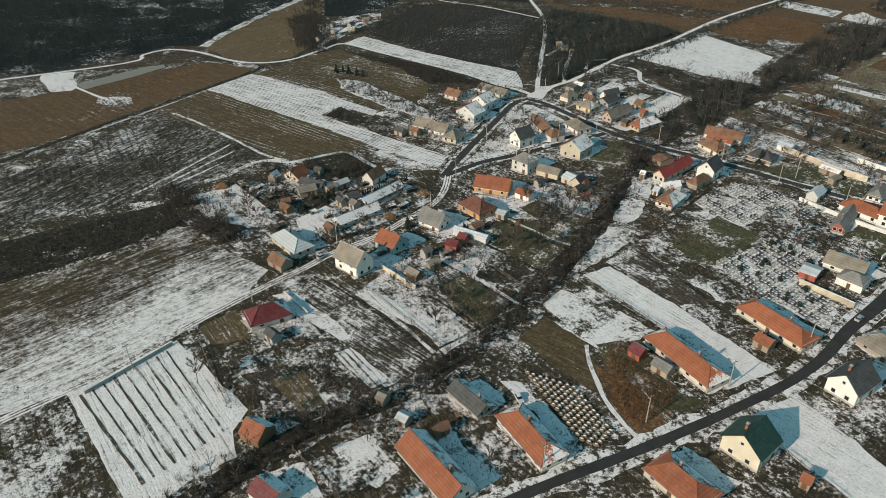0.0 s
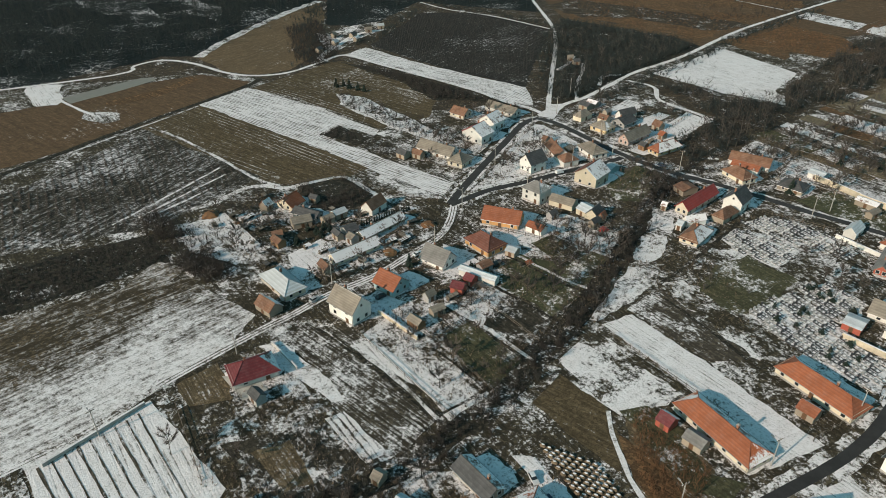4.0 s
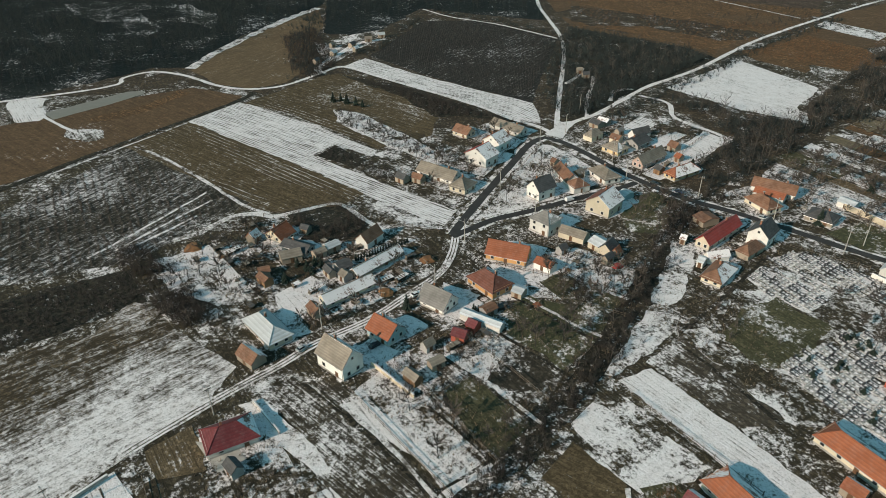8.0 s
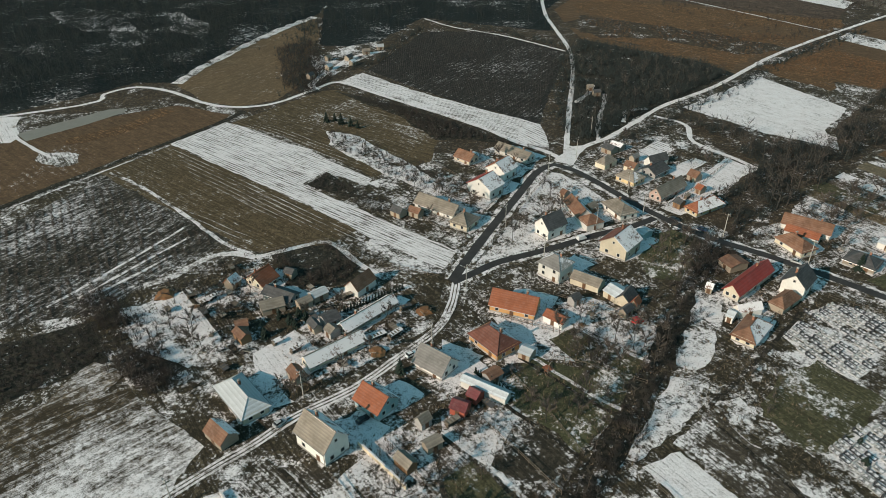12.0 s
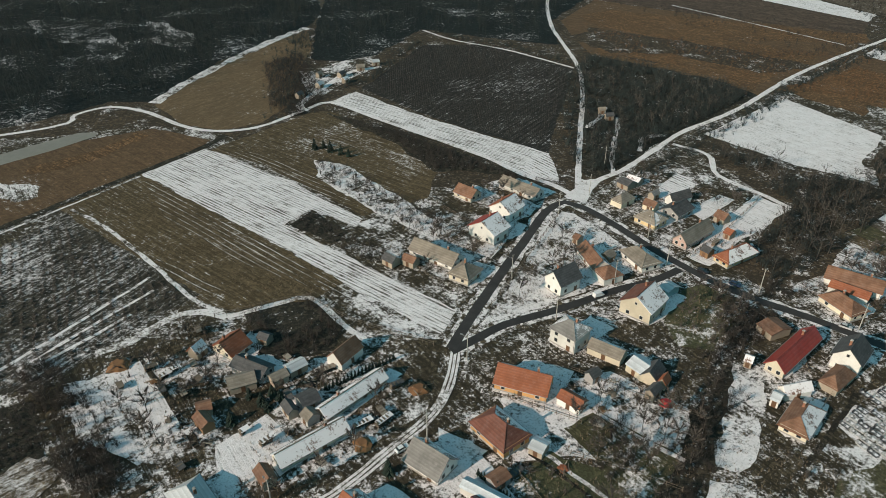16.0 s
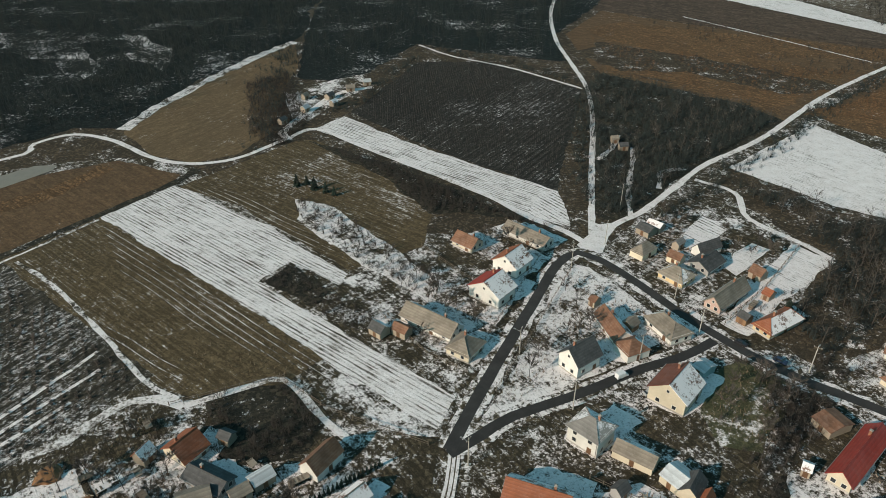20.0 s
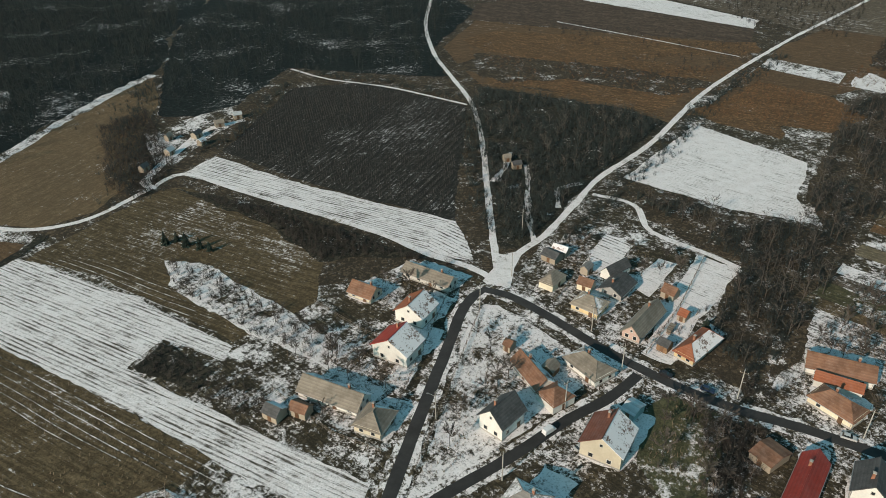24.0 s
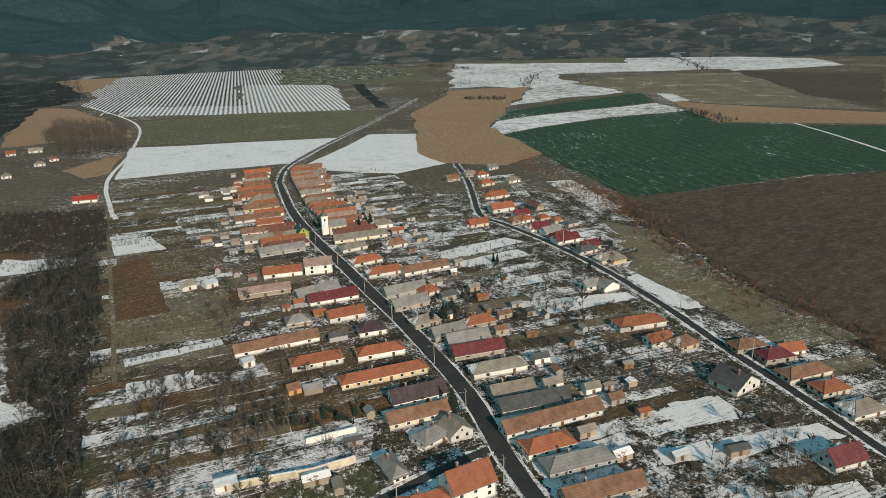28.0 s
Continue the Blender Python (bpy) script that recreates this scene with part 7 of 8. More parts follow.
for line in ([(-15, 159), (-4, 146), (6.5, 131.5)], [(-2, 171), (10, 157), (17, 148)], [(8, 180.5), (15, 170), (22, 157)], [(19, 184), (30, 180), (37.5, 176.5)], [(21, 207.5), (34, 200), (46, 194)], [(8, 198), (22, 192)], [(-24, 150.5), (-12, 136), (-1.5, 124)], [(-57, 126), (-46, 108)], [(-8, 214), (-28, 222), (-40, 231)], [(-60, 222), (-45, 229), (-39, 231)], [(25, 274), (14, 249), (5, 229)], [(58, 253), (73, 269), (88, 288)], [(50, 266), (66, 284)], [(44, 276), (58, 292)], [(0, 238), (10, 262), (18, 281)], [(-14, 284), (-2, 270), (9, 262)], [(-22, 254), (-10, 240), (-1, 234)], [(86, 214), (77, 206), (66, 193)], [(104, 198), (88, 209)], [(57, 103), (70, 80)], [(34, 150), (52, 126)], [(-30, 96), (-20, 86)], [(118, 140), (140, 108)], [(128, 146), (152, 112)], [(66, 120), (84, 131)]):
    fence(line, 1.2 + 0.1 * (len(line) % 3))


# garden fences that run back from the street
for k, ((x0, y0), (x1, y1)) in enumerate(HEDGES):
    if k % 5 == 0 and x0 < 260 and open_spot(x0, y0, 0.3) and open_spot(x1, y1, 0.3) and open_spot((x0 + x1) / 2, (y0 + y1) / 2, 0.3):
        fence([(x0, y0), (x1, y1)], 1.3, 5.0)
# low street walls in front of the yards
for s in range(20, 250, 13):
    for side in (1, -1):
        p, d = street_point(KERB, s)
        n = Vector((-d.y, d.x)) * side
        a, b = p + n * 4.6, p + n * 4.6 + d * 6.5
        if open_spot(a.x, a.y, -1.2) and open_spot(b.x, b.y, -1.2):
            wall_run("street_wall", [tuple(a), tuple(b)], 1.2, 0.22, (PLASTERWALL, WALL["white"], CONCRETE, WALL["tan"])[(s + side) % 4], "low rendered street wall in front of a yard")
# sheds, hen houses and lean-tos in the back yards east of the cross road
for s in range(8, 250, 6):
    for side in (1, -1):
        for back in (FAR.uniform(24, 34), FAR.uniform(34, 52)):
            p, d = street_point(KERB, s + FAR.uniform(-3, 3))
            q = p + Vector((-0.60, 0.80)) * side * back
            if FAR.random() < 0.3 and open_spot(q.x, q.y, 1.2):
                house(round(q.x, 1), round(q.y, 1), -53 + FAR.choice((0, 90)) + FAR.uniform(-5, 5), FAR.uniform(2, 4.5), FAR.uniform(1.6, 2.6), 1.8, FAR.uniform(0.4, 0.9), "g", FAR.choice("tkbgtkso"), FAR.choice(["tan", "grey", "wood", "grey"]))


# ---- poles, cars and other things about the village ----
def utility_pole(x, y, turn, lamp=True):
    p = thing("utility_pole", pose(x, y, 0, 0, 0, turn), "tall concrete utility pole with lamp arm", "pole", "street poles")
    piece("shaft", shared("shaft", lambda: Shape().rod((0, 0, -0.2), (0, 0, 7.2), 0.14, 0.08, 8).mesh("shaft", CONCRETE)), p)
    piece("crossarm", shared("crossarm", lambda: Shape().box(-0.8, -0.06, 6.6, 0.8, 0.06, 6.75).mesh("crossarm", TIMBER)), p)
    for k in (-0.7, 0, 0.7):
        piece("insulator", shared("insulator", lambda: Shape().rod((0, 0, 6.75), (0, 0, 6.95), 0.05, 0.04, 6).mesh("insulator", SNOWTOP)), p, pose(k, 0, 0))
    if lamp:
        arm = piece("lamp_arm", shared("lamp_arm", lambda: Shape().rod((0, 0, 6.0), (0, 1.3, 6.4), 0.04, 0.04, 6).mesh("lamp_arm", METAL)), p)
        piece("lamp_head", shared("lamp_head", lambda: Shape().box(-0.12, 1.2, 6.3, 0.12, 1.75, 6.46).mesh("lamp_head", METAL)), arm)


for x, y, a in ((71, 237.5, -38), (10.3, 241.0, 65), (20.0, 224.5, 30), (-7.7, 187.0, 50), (-33, 170, 40), (-0.5, 209.6, 60), (108.0, 210.0, -40), (115, 191.5, -45), (115.5, 158.6, 45), (130, 171.6, 40), (25.5, 276.0, 60), (49.0, 263.0, -45), (89, 224, -35), (51.0, 249.0, 20), (36, 240, 25), (103.0, 136.5, 40), (121, 124, -50), (77.5, 127.0, 30), (56, 114, 30), (37, 104, 28), (16, 92, 28), (156, 187, 38), (180, 203, 40), (206, 226, 42), (230, 246, 42), (256, 269, 42), (282, 292, 42), (175, 92, 35), (205.0, 111.5, 35), (236, 131, 35), (268.5, 152.5, 38), (301.0, 179.0, 40), (-49.5, 142.5, 45), (-69.0, 118.0, 48), (36, 288, 70), (101, 206, -40), (44, 310, 80)):
    utility_pole(x, y, a)

TYRE = plain("tyre_rubber", (0.02, 0.02, 0.02), 0.8)
PAINT = {k: plain(k + "_car_paint", c, 0.3, vary=0.05, relief=0.02) for k, c in {"white": (0.75, 0.76, 0.77), "dark blue": (0.03, 0.05, 0.1), "red": (0.4, 0.03, 0.03), "silver": (0.45, 0.46, 0.47), "black": (0.03, 0.03, 0.035)}.items()}


def car(x, y, turn, paint, van=False):
    c = thing("van" if van else "car", pose(x, y, 0.12, 0, 0, turn) @ Matrix.Scale(1 / PLAN, 4), f"parked {paint} {'van' if van else 'car'} beside snowy ground", "van" if van else "car")
    def body():
        top = 1.9 if van else 0.85
        v, prof = [], [(-2.1, 0.3), (2.1, 0.3), (2.15, 0.65), (2.0, 0.88), (1.1, 0.95), (1.0, top if van else 0.95), (-1.9, top if van else 0.95), (-2.1, 0.8)]
        for s in (-0.85, 0.85):
            v += [(px, s, pz) for px, pz in prof]
        n = len(prof)
        return Shape().add(v, [tuple(range(n)), tuple(range(2 * n - 1, n - 1, -1))] + [(i + n, (i + 1) % n + n, (i + 1) % n, i)[::-1] for i in range(n)]).mesh("body", PAINT[paint])
    piece("body", shared(("carbody", paint, van), body), c)
    if not van:
        def cabin():
            v = [(-1.7, -0.78, 0.95), (0.9, -0.78, 0.95), (0.9, 0.78, 0.95), (-1.7, 0.78, 0.95), (-1.3, -0.62, 1.45), (0.25, -0.62, 1.45), (0.25, 0.62, 1.45), (-1.3, 0.62, 1.45)]
            return Shape().add(v, BOX_F).mesh("cabin", GLASS)
        cab = piece("cabin", shared("cabin", cabin), c)
        piece("roof_panel", shared(("carroof", paint), lambda: Shape().box(-1.32, -0.64, 1.45, 0.27, 0.64, 1.5).mesh("roof_panel", PAINT[paint])), cab)
    else:
        piece("windscreen", shared("vanscreen", lambda: Shape().add([(1.02, -0.75, 1.0), (1.13, -0.75, 1.0), (1.13, 0.75, 1.0), (1.02, 0.75, 1.0), (1.01, -0.72, 1.8), (1.03, -0.72, 1.8), (1.03, 0.72, 1.8), (1.01, 0.72, 1.8)], BOX_F).mesh("windscreen", GLASS)), c)
    for wx in (-1.3, 1.35):
        for wy in (-0.82, 0.82):
            piece("wheel", shared("wheel", lambda: Shape().rod((0, -0.1, 0.3), (0, 0.1, 0.3), 0.31, 0.31, 10).mesh("wheel", TYRE)), c, pose(wx, wy, -0.1))


for x, y, a, k, v in ((31.2, 234.3, 29, "white", True), (-12.1, 183.7, 40, "white", False), (12.9, 109.8, -70, "white", False), (15.4, 105, -62, "dark blue", False), (-36, 162.5, 50, "silver", False),
                      (300.9, 316, 42, "white", True), (93, 136.5, 40, "silver", False), (20.4, 215.5, -35, "red", False), (11, 104, -60, "red", False), (59.5, 246, -40, "black", False), (86, 224.2, -36, "silver", False), (66, 240.4, -40, "dark blue", False),
                      (38, 231, 30, "dark blue", False), (36, 229.5, 25, "silver", False), (-20, 164, 45, "black", False)):
    car(x, y, a, k, v)


def straw_bundle_kinds():
    kinds = []
    for k in range(3):
        r = random.Random(k)
        b = thing("straw_bundle", pose(0, 0, -900), "squat brown straw bundle capped with snow", "bundle", "rows of straw bundles")
        v, n = [], 9
        for z, q in ((0, 0.55), (0.4, 0.52), (0.62, 0.3)):
            v += [(q * math.cos(6.283 * i / n) * r.uniform(0.85, 1.15), q * math.sin(6.283 * i / n) * r.uniform(0.85, 1.15), z) for i in range(n)]
        f = [(l * n + i, l * n + (i + 1) % n, l * n + n + (i + 1) % n, l * n + n + i) for l in range(2) for i in range(n)] + [tuple(range(2 * n, 3 * n))]
        piece("straw", Shape().add(v, f).mesh("straw", STRAW), b)
        top = [(x * 1.04, y * 1.04, z) for x, y, z in v[2 * n:]] + [(0, 0, 0.72)]
        piece("snow_cap", Shape().add(top, [(i, (i + 1) % n, n) for i in range(n)]).mesh("snow_cap", SNOWTOP), b, None, "thin cap of snow")
        kinds.append(b)
    return kinds


KIND = straw_bundle_kinds()
for i in range(8):
    for j in range(15):
        x, y = 15.2 + 1.3 * i + 0.62 * j, 117.6 - 0.62 * i - 1.3 * j
        if inside(x, y, [(14, 118), (20, 120), (32, 102), (24, 96)]):
            copy_thing(KIND[(i * 5 + j) % 3], pose(x + GR.uniform(-0.12, 0.12), y + GR.uniform(-0.12, 0.12), 0, 0, 0, -26 + GR.uniform(-9, 9)) @ Matrix.Diagonal((1.05, 0.66, 0.8, 1)))
for g in KIND:
    for o in list(g.children):
        bpy.data.objects.remove(o)
    bpy.data.objects.remove(g)


def woodpile(x, y, turn, l):
    w = thing("woodpile", pose(x, y, 0, 0, 0, turn), "stack of split logs under a weathered sheet", "woodpile")
    r = random.Random(int(x * 10 + y))
    for i in range(int(l / 0.8)):
        for k in range(3):
            piece("log", shared("log", lambda: Shape().rod((0, -0.5, 0), (0, 0.5, 0), 0.3, 0.28, 7).mesh("log", TIMBER)), w, pose(-l / 2 + i * 0.8 + 0.4 * (k % 2), 0, 0.25 + 0.36 * k, 0, r.uniform(0, 90), 0))
    piece("cover_sheet", Shape().slab([(-l / 2 - 0.2, -0.65, 1.12), (l / 2 + 0.2, -0.65, 1.12), (l / 2 + 0.2, 0.65, 1.2), (-l / 2 - 0.2, 0.65, 1.2)], 0.05).mesh("cover_sheet", r.choice((SNOWTOP, TIMBER, ROOF["t"], ROOF["k"]))), w)


def junk_heap(x, y, size, mat, label):
    r = random.Random(int(x * 13 + y * 5))
    h = thing("heap", pose(x, y, 0), label, "heap")
    n, v = 11, []
    for z, q in ((0, 1.0), (0.35, 0.8), (0.62, 0.45)):
        v += [(q * size * math.cos(6.283 * i / n) * r.uniform(0.7, 1.2), q * size * math.sin(6.283 * i / n) * r.uniform(0.7, 1.2), z * size * 0.8) for i in range(n)]
    piece("mound", Shape().add(v, [(l * n + i, l * n + (i + 1) % n, l * n + n + (i + 1) % n, l * n + n + i) for l in range(2) for i in range(n)] + [tuple(range(2 * n, 3 * n))]).mesh("mound", mat), h)
    for k in range(6):
        a, q = r.uniform(0, 6.28), r.uniform(0.3, 1.0) * size
        piece("plank", shared(("plank", k), lambda: Shape().box(-0.9, -0.09, 0, 0.9, 0.09, 0.06).mesh("plank", TIMBER if k % 2 else WALL["tan"])), h, pose(q * math.cos(a), q * math.sin(a), 0.35 * size, r.uniform(-20, 20), r.uniform(-20, 20), r.uniform(0, 180)))


YARDS = [[(-64, 220), (-46, 208), (-12, 208), (-10, 194), (-36, 170), (-58, 180), (-72, 196)], [(-32, 152), (-20, 158), (4, 182), (14, 178), (-10, 150)], [(10, 204), (44, 208), (44, 198), (16, 188)], [(-44, 150), (-36, 140), (-34, 128), (-46, 128)],
         [(26, 236), (30, 256), (48, 256)], [(0, 255), (12, 295), (20, 288), (10, 262)], [(46, 282), (60, 294), (72, 268), (62, 252)], [(84, 228), (104, 240), (112, 226), (100, 214)], [(62, 218), (84, 216), (80, 200), (62, 196)],
         [(-12, 104), (14, 108), (18, 96), (-10, 84)], [(92, 150), (108, 158), (102, 146)], [(100, 130), (122, 118), (126, 104), (104, 118)], [(150, 170), (178, 190), (200, 170), (178, 148)], [(150, 215), (175, 240), (165, 200)], [(40, 120), (48, 128), (54, 112), (48, 108)]]
JK = random.Random(99)
for poly in YARDS:
    for x, y in scatter(poly, 5.0, JK, 0.35):
        if not open_spot(x, y, 0.6):
            continue
        c = JK.random()
        if c < 0.25:
            woodpile(x, y, JK.choice((-48, 42)) + JK.uniform(-8, 8), JK.uniform(1.5, 3.5))
        elif c < 0.5:
            junk_heap(x, y, JK.uniform(0.6, 1.3), JK.choice((REED, TIMBER, BARK, CONCRETE)), "heap of planks and garden rubbish")
        elif c < 0.58:
            house(round(x, 1), round(y, 1), JK.choice((-48, 42)) + JK.uniform(-6, 6), JK.uniform(2.2, 4), JK.uniform(1.8, 2.8), 2.0, JK.uniform(0.5, 1.1), "g", JK.choice("ttkbgokt"), JK.choice(["tan", "wood", "grey", "tan"]))
for x, y, s, m, l in ((-10.2, 199.8, 2.2, REED, "brown heap of leaves and brushwood"), (-74.9, 204.2, 2.6, REED, "round rusty mound of earth"), (-19.6, 184.6, 2.0, REED, "brown compost heap by the lane"), (39.6, 198, 1.6, PAINT["red"], "heap of junk under a bright red tarpaulin"), (17.4, 180.6, 1.2, ROOF["o"], "orange garden machine under a sheet")):
    junk_heap(x, y, s, m, l)

# ---- woods, brush and garden trees ----
def merged(seed, *args):
    w, f = grow(seed, *args)
    return Shape().add(w.v, w.f).add(f.v, f.f)


TALL = [merged(k, 11, 9, 7, 0.34, 0.16, 0.05) for k in range(4)]
MIDS = [merged(20 + k, 5.5, 8, 7, 0.42, 0.10, 0.035) for k in range(4)]
LOWS = [bush(40 + k, 2.4, 14, 1.3, 0.035) for k in range(4)]
TUFT = [bush(60 + k, 0.8, 7, 0.5, 0.03) for k in range(3)]
BARS = [bush(80 + k, 1.9, 4, 0.16, 0.045) for k in range(3)]
T = random.Random(5)
WOOD_NW = [(-240, 312), (-166, 343), (-152, 367), (-134, 369), (-127, 398), (-96, 490), (-100, 565), (-110, 680), (-330, 640), (-380, 420)]
WOOD_N = [(-88, 478), (-96, 565), (-60, 650), (70, 630), (74, 585), (38, 505), (40, 460), (-29, 484), (-52, 430), (-78, 428)]
many("wood_northwest", TALL, scatter(WOOD_NW, 6.0, T, 0.25, False), WOODTWIG, "dense bare deciduous wood on a hillside", "wood", T)
many("wood_undergrowth", LOWS, scatter(WOOD_NW[:8] + [(-220, 640), (-250, 380)], 6.0, T, 0.3, False), WOODTWIG, "dark undergrowth of the wood", "undergrowth", T, 0.8, 1.6)
many("wood_north", TALL, scatter(WOOD_N, 5.6, T, 0.2, False), WOODTWIG, "bare wood behind the plantation", "wood", T, 0.55, 1.0)
SCRUB_TRI = [(45, 412), (56, 436), (109, 397), (116, 382), (66, 331), (46, 306), (38, 305), (41, 340)]
many("scrub_triangle_brush", LOWS, scatter(SCRUB_TRI, 1.9, T, 0.2), WOODTWIG, "dense dark brush between two tracks", "brush", T, 0.8, 1.7)
many("scrub_triangle_trees", MIDS, scatter(SCRUB_TRI, 5.0, T, 0.4), TWIG, "small bare trees in dark brush", "brush", T, 0.6, 1.1)
SCRUB_NE = [(82, 325), (97, 284), (74, 256), (76, 242), (84, 247), (112, 270), (140, 303), (150, 298), (246, 384), (256, 410), (195, 386), (157, 341), (133, 313), (128, 297), (107, 309)]
many("ditch_brush", LOWS, scatter(SCRUB_NE, 1.9, T, 0.5), WOODTWIG, "thick dark brush along a ditch", "brush", T, 0.8, 1.7)
many("ditch_trees", MIDS, scatter(SCRUB_NE, 4.0, T, 0.3), TWIG, "bare trees crowding the ditch", "brush", T, 0.7, 1.6)
STREAM = [(78, 240), (71, 232), (65, 226), (60, 219), (55, 212), (48, 197), (40, 181), (29, 161), (18, 144), (6, 128), (-8, 114), (-23, 104), (-34, 96), (-60, 70)]
many("stream_brush", LOWS, along(STREAM, 6.5, 0.34, T), BARK, "tangled bare brush lining the stream", "brush", T, 0.5, 1.3)
many("stream_trees", MIDS, along(STREAM, 6.5, 2.8, T), TWIG, "bare alders along the stream", "brush", T, 0.5, 1.1)
many("bank_hedge", LOWS, scatter([(-60, 354), (-26, 334), (4, 309), (25, 292), (5, 304), (-13, 304), (-27, 325), (-55, 352)], 1.5, T, 0.1), BARK, "dark hedge on the field bank", "hedge", T, 0.7, 1.4)
many("hollow_brush", LOWS, scatter([(-54, 225), (-39, 229), (-28, 218), (-31, 212), (-40, 208), (-46, 208)], 1.6, T, 0.1), BARK, "dark brush filling a hollow", "brush", T, 0.6, 1.4)
many("slope_brush", LOWS, scatter([(-99.2, 414.5), (-85.6, 432.5), (-63.2, 373.3), (-69.3, 346.9), (-82.5, 359.4)], 1.6, T, 0.1) + scatter([(-55.3, 310.0), (-43.1, 306.9), (-22.9, 284.6), (-8.5, 267.2), (-8.1, 257.4), (-28.3, 274.6), (-50.9, 297.2)], 2.6, T, 0.2), BARK, "dark brush at the slope and on the snowy band", "brush", T, 0.6, 1.4)
many("track_brush", LOWS, along([(37, 310), (35.5, 336), (40, 370), (44, 405)], 5, 0.5, T) + along([(44, 312), (52, 322), (66, 338), (80, 352), (110, 380)], 4, 0.7, T) + along([(56, 302), (72, 320), (86, 336), (112, 362), (150, 404), (210, 458)], 6, 0.7, T)
     + along([(-26, 484), (-10, 466), (18, 449), (44, 424)], 6, 0.8, T) + along([(-70, 352), (-80, 380), (-88, 410), (-90, 440), (-92, 470)], 12, 0.35, T) + along([(-58, 385), (-46, 400), (-38, 430), (-30, 455)], 6, 0.6, T), WOODTWIG, "dark brush beside the farm tracks", "brush", T, 0.6, 1.4)
many("fallow_brush", LOWS, scatter([(60, 470), (110, 470), (200, 470), (190, 450), (120, 425), (80, 445)], 3.5, T, 0.5) + scatter([(80, 560), (140, 530), (210, 490), (200, 470), (120, 490)], 4.5, T, 0.5), BARK, "dark brush on rusty fallow land", "brush", T, 0.5, 1.2)
many("notch_brush", LOWS, scatter([(-52, 266), (-48, 273), (-36, 263), (-20, 250), (-26, 246), (-39, 256)], 1.7, T, 0.1), BARK, "rough dark bushes beside the snow strip", "brush", T, 0.5, 1.1)
many("reed_stems", [bush(70 + k, 1.6, 12, 0.8, 0.03) for k in range(3)], scatter([(-148, 156), (-127, 169), (-102, 185), (-88, 192), (-80, 179), (-94, 166), (-116, 151), (-136, 137)], 1.3, T, 0.1), BARK, "dense dark reeds", "reeds", T)
many("west_brush", LOWS, scatter([(-88, 193), (-76, 196), (-62, 178), (-54, 170), (-66, 170), (-80, 178)], 1.8, T, 0.2), BARK, "grey brush at the field edge", "brush", T, 0.6, 1.4)
many("rusty_brush", [bush(90 + k, 1.3, 10, 0.9, 0.03) for k in range(3)], scatter([(33, 125), (37, 128), (45, 113), (40, 102), (36, 101), (32, 108)], 0.9, T, 0.05) + scatter([(137, 392), (173, 364), (194, 376), (196, 397), (177, 421)], 2.2, T, 0.3)
     + scatter([(60, 500), (120, 460), (190, 440), (185, 425), (120, 400), (70, 440)], 3.2, T, 0.45) + scatter([(200, 402), (240, 440), (290, 460), (300, 452), (258, 418)], 3.0, T, 0.4), REED, "rusty dry weeds", "weeds", T)
many("yard_brush", LOWS, scatter([(-75.4, 181.8), (-69.3, 184.4), (-61.4, 174.1), (-64.3, 169.1), (-72.0, 173.7)], 1.2, T, 0.0) + scatter([(-95.5, 200.1), (-91.5, 206.1), (-78.1, 196.0), (-79.2, 190.7), (-87.2, 189.6)], 1.4, T, 0.0) + scatter([(60.3, 236.5), (69.1, 241.8), (71.6, 224.9), (62.4, 217.0), (56.9, 217.9)], 1.3, T, 0.0) + scatter([(23.7, 192.3), (30.4, 193.4), (30.4, 180.0), (23.6, 178.3)], 1.6, T, 0.1), BARK, "dark leafless thickets about the gardens", "brush", T, 0.6, 1.5)
many("yard_thicket_trees", MIDS, scatter([(-75.4, 181.8), (-69.3, 184.4), (-61.4, 174.1), (-64.3, 169.1), (-72.0, 173.7)], 3.4, T, 0.0) + scatter([(-95.5, 200.1), (-91.5, 206.1), (-78.1, 196.0), (-79.2, 190.7), (-87.2, 189.6)], 4.0, T, 0.0) + scatter([(60.3, 236.5), (69.1, 241.8), (71.6, 224.9), (62.4, 217.0), (56.9, 217.9)], 3.2, T, 0.0) + scatter([(23.7, 192.3), (30.4, 193.4), (30.4, 180.0), (23.6, 178.3)], 4.5, T, 0.1) + scatter([(93.1, 133.5), (94.9, 128.1), (99.8, 125.4), (103.6, 117.0), (88.8, 120.3), (84.9, 131.8)], 4.0, T, 0.1), TWIG, "bare trees crowding the thickets", "brush", T, 0.6, 1.1)
rows = [(-141 + 0.86 * i * 2.4 - 0.5 * j * 1.4 + T.uniform(-0.3, 0.3), 196 + 0.5 * i * 2.4 + 0.86 * j * 1.4 + T.uniform(-0.3, 0.3)) for i in range(-15, 42) for j in range(-42, 54)]
many("orchard_bushes", [bush(160 + k, 0.7, 12, 0.5, 0.07) for k in range(3)], [p for p in rows if inside(*p, [(-160, 200), (-141, 219), (-120, 266), (-69, 231), (-90, 198), (-119, 186), (-141, 172)]) and T.random() < 0.7], TWIG, "rows of small bare orchard bushes", "orchard", T, 0.9, 1.4)
VINE = [(-47, 386), (-26, 448), (5, 450), (44, 412), (30, 350), (24, 323), (-16, 353)]
rows = [(-50 + 0.53 * i * 1.5 + 0.85 * j * 2.4, 300 + 0.85 * i * 1.5 - 0.53 * j * 2.4) for i in range(-40, 140) for j in range(-40, 60)]
many("plantation_rows", BARS, [p for p in rows if inside(*p, VINE) and T.random() < 0.9], TWIG, "close rows of thin leafless saplings", "plantation", T, 0.8, 1.3)
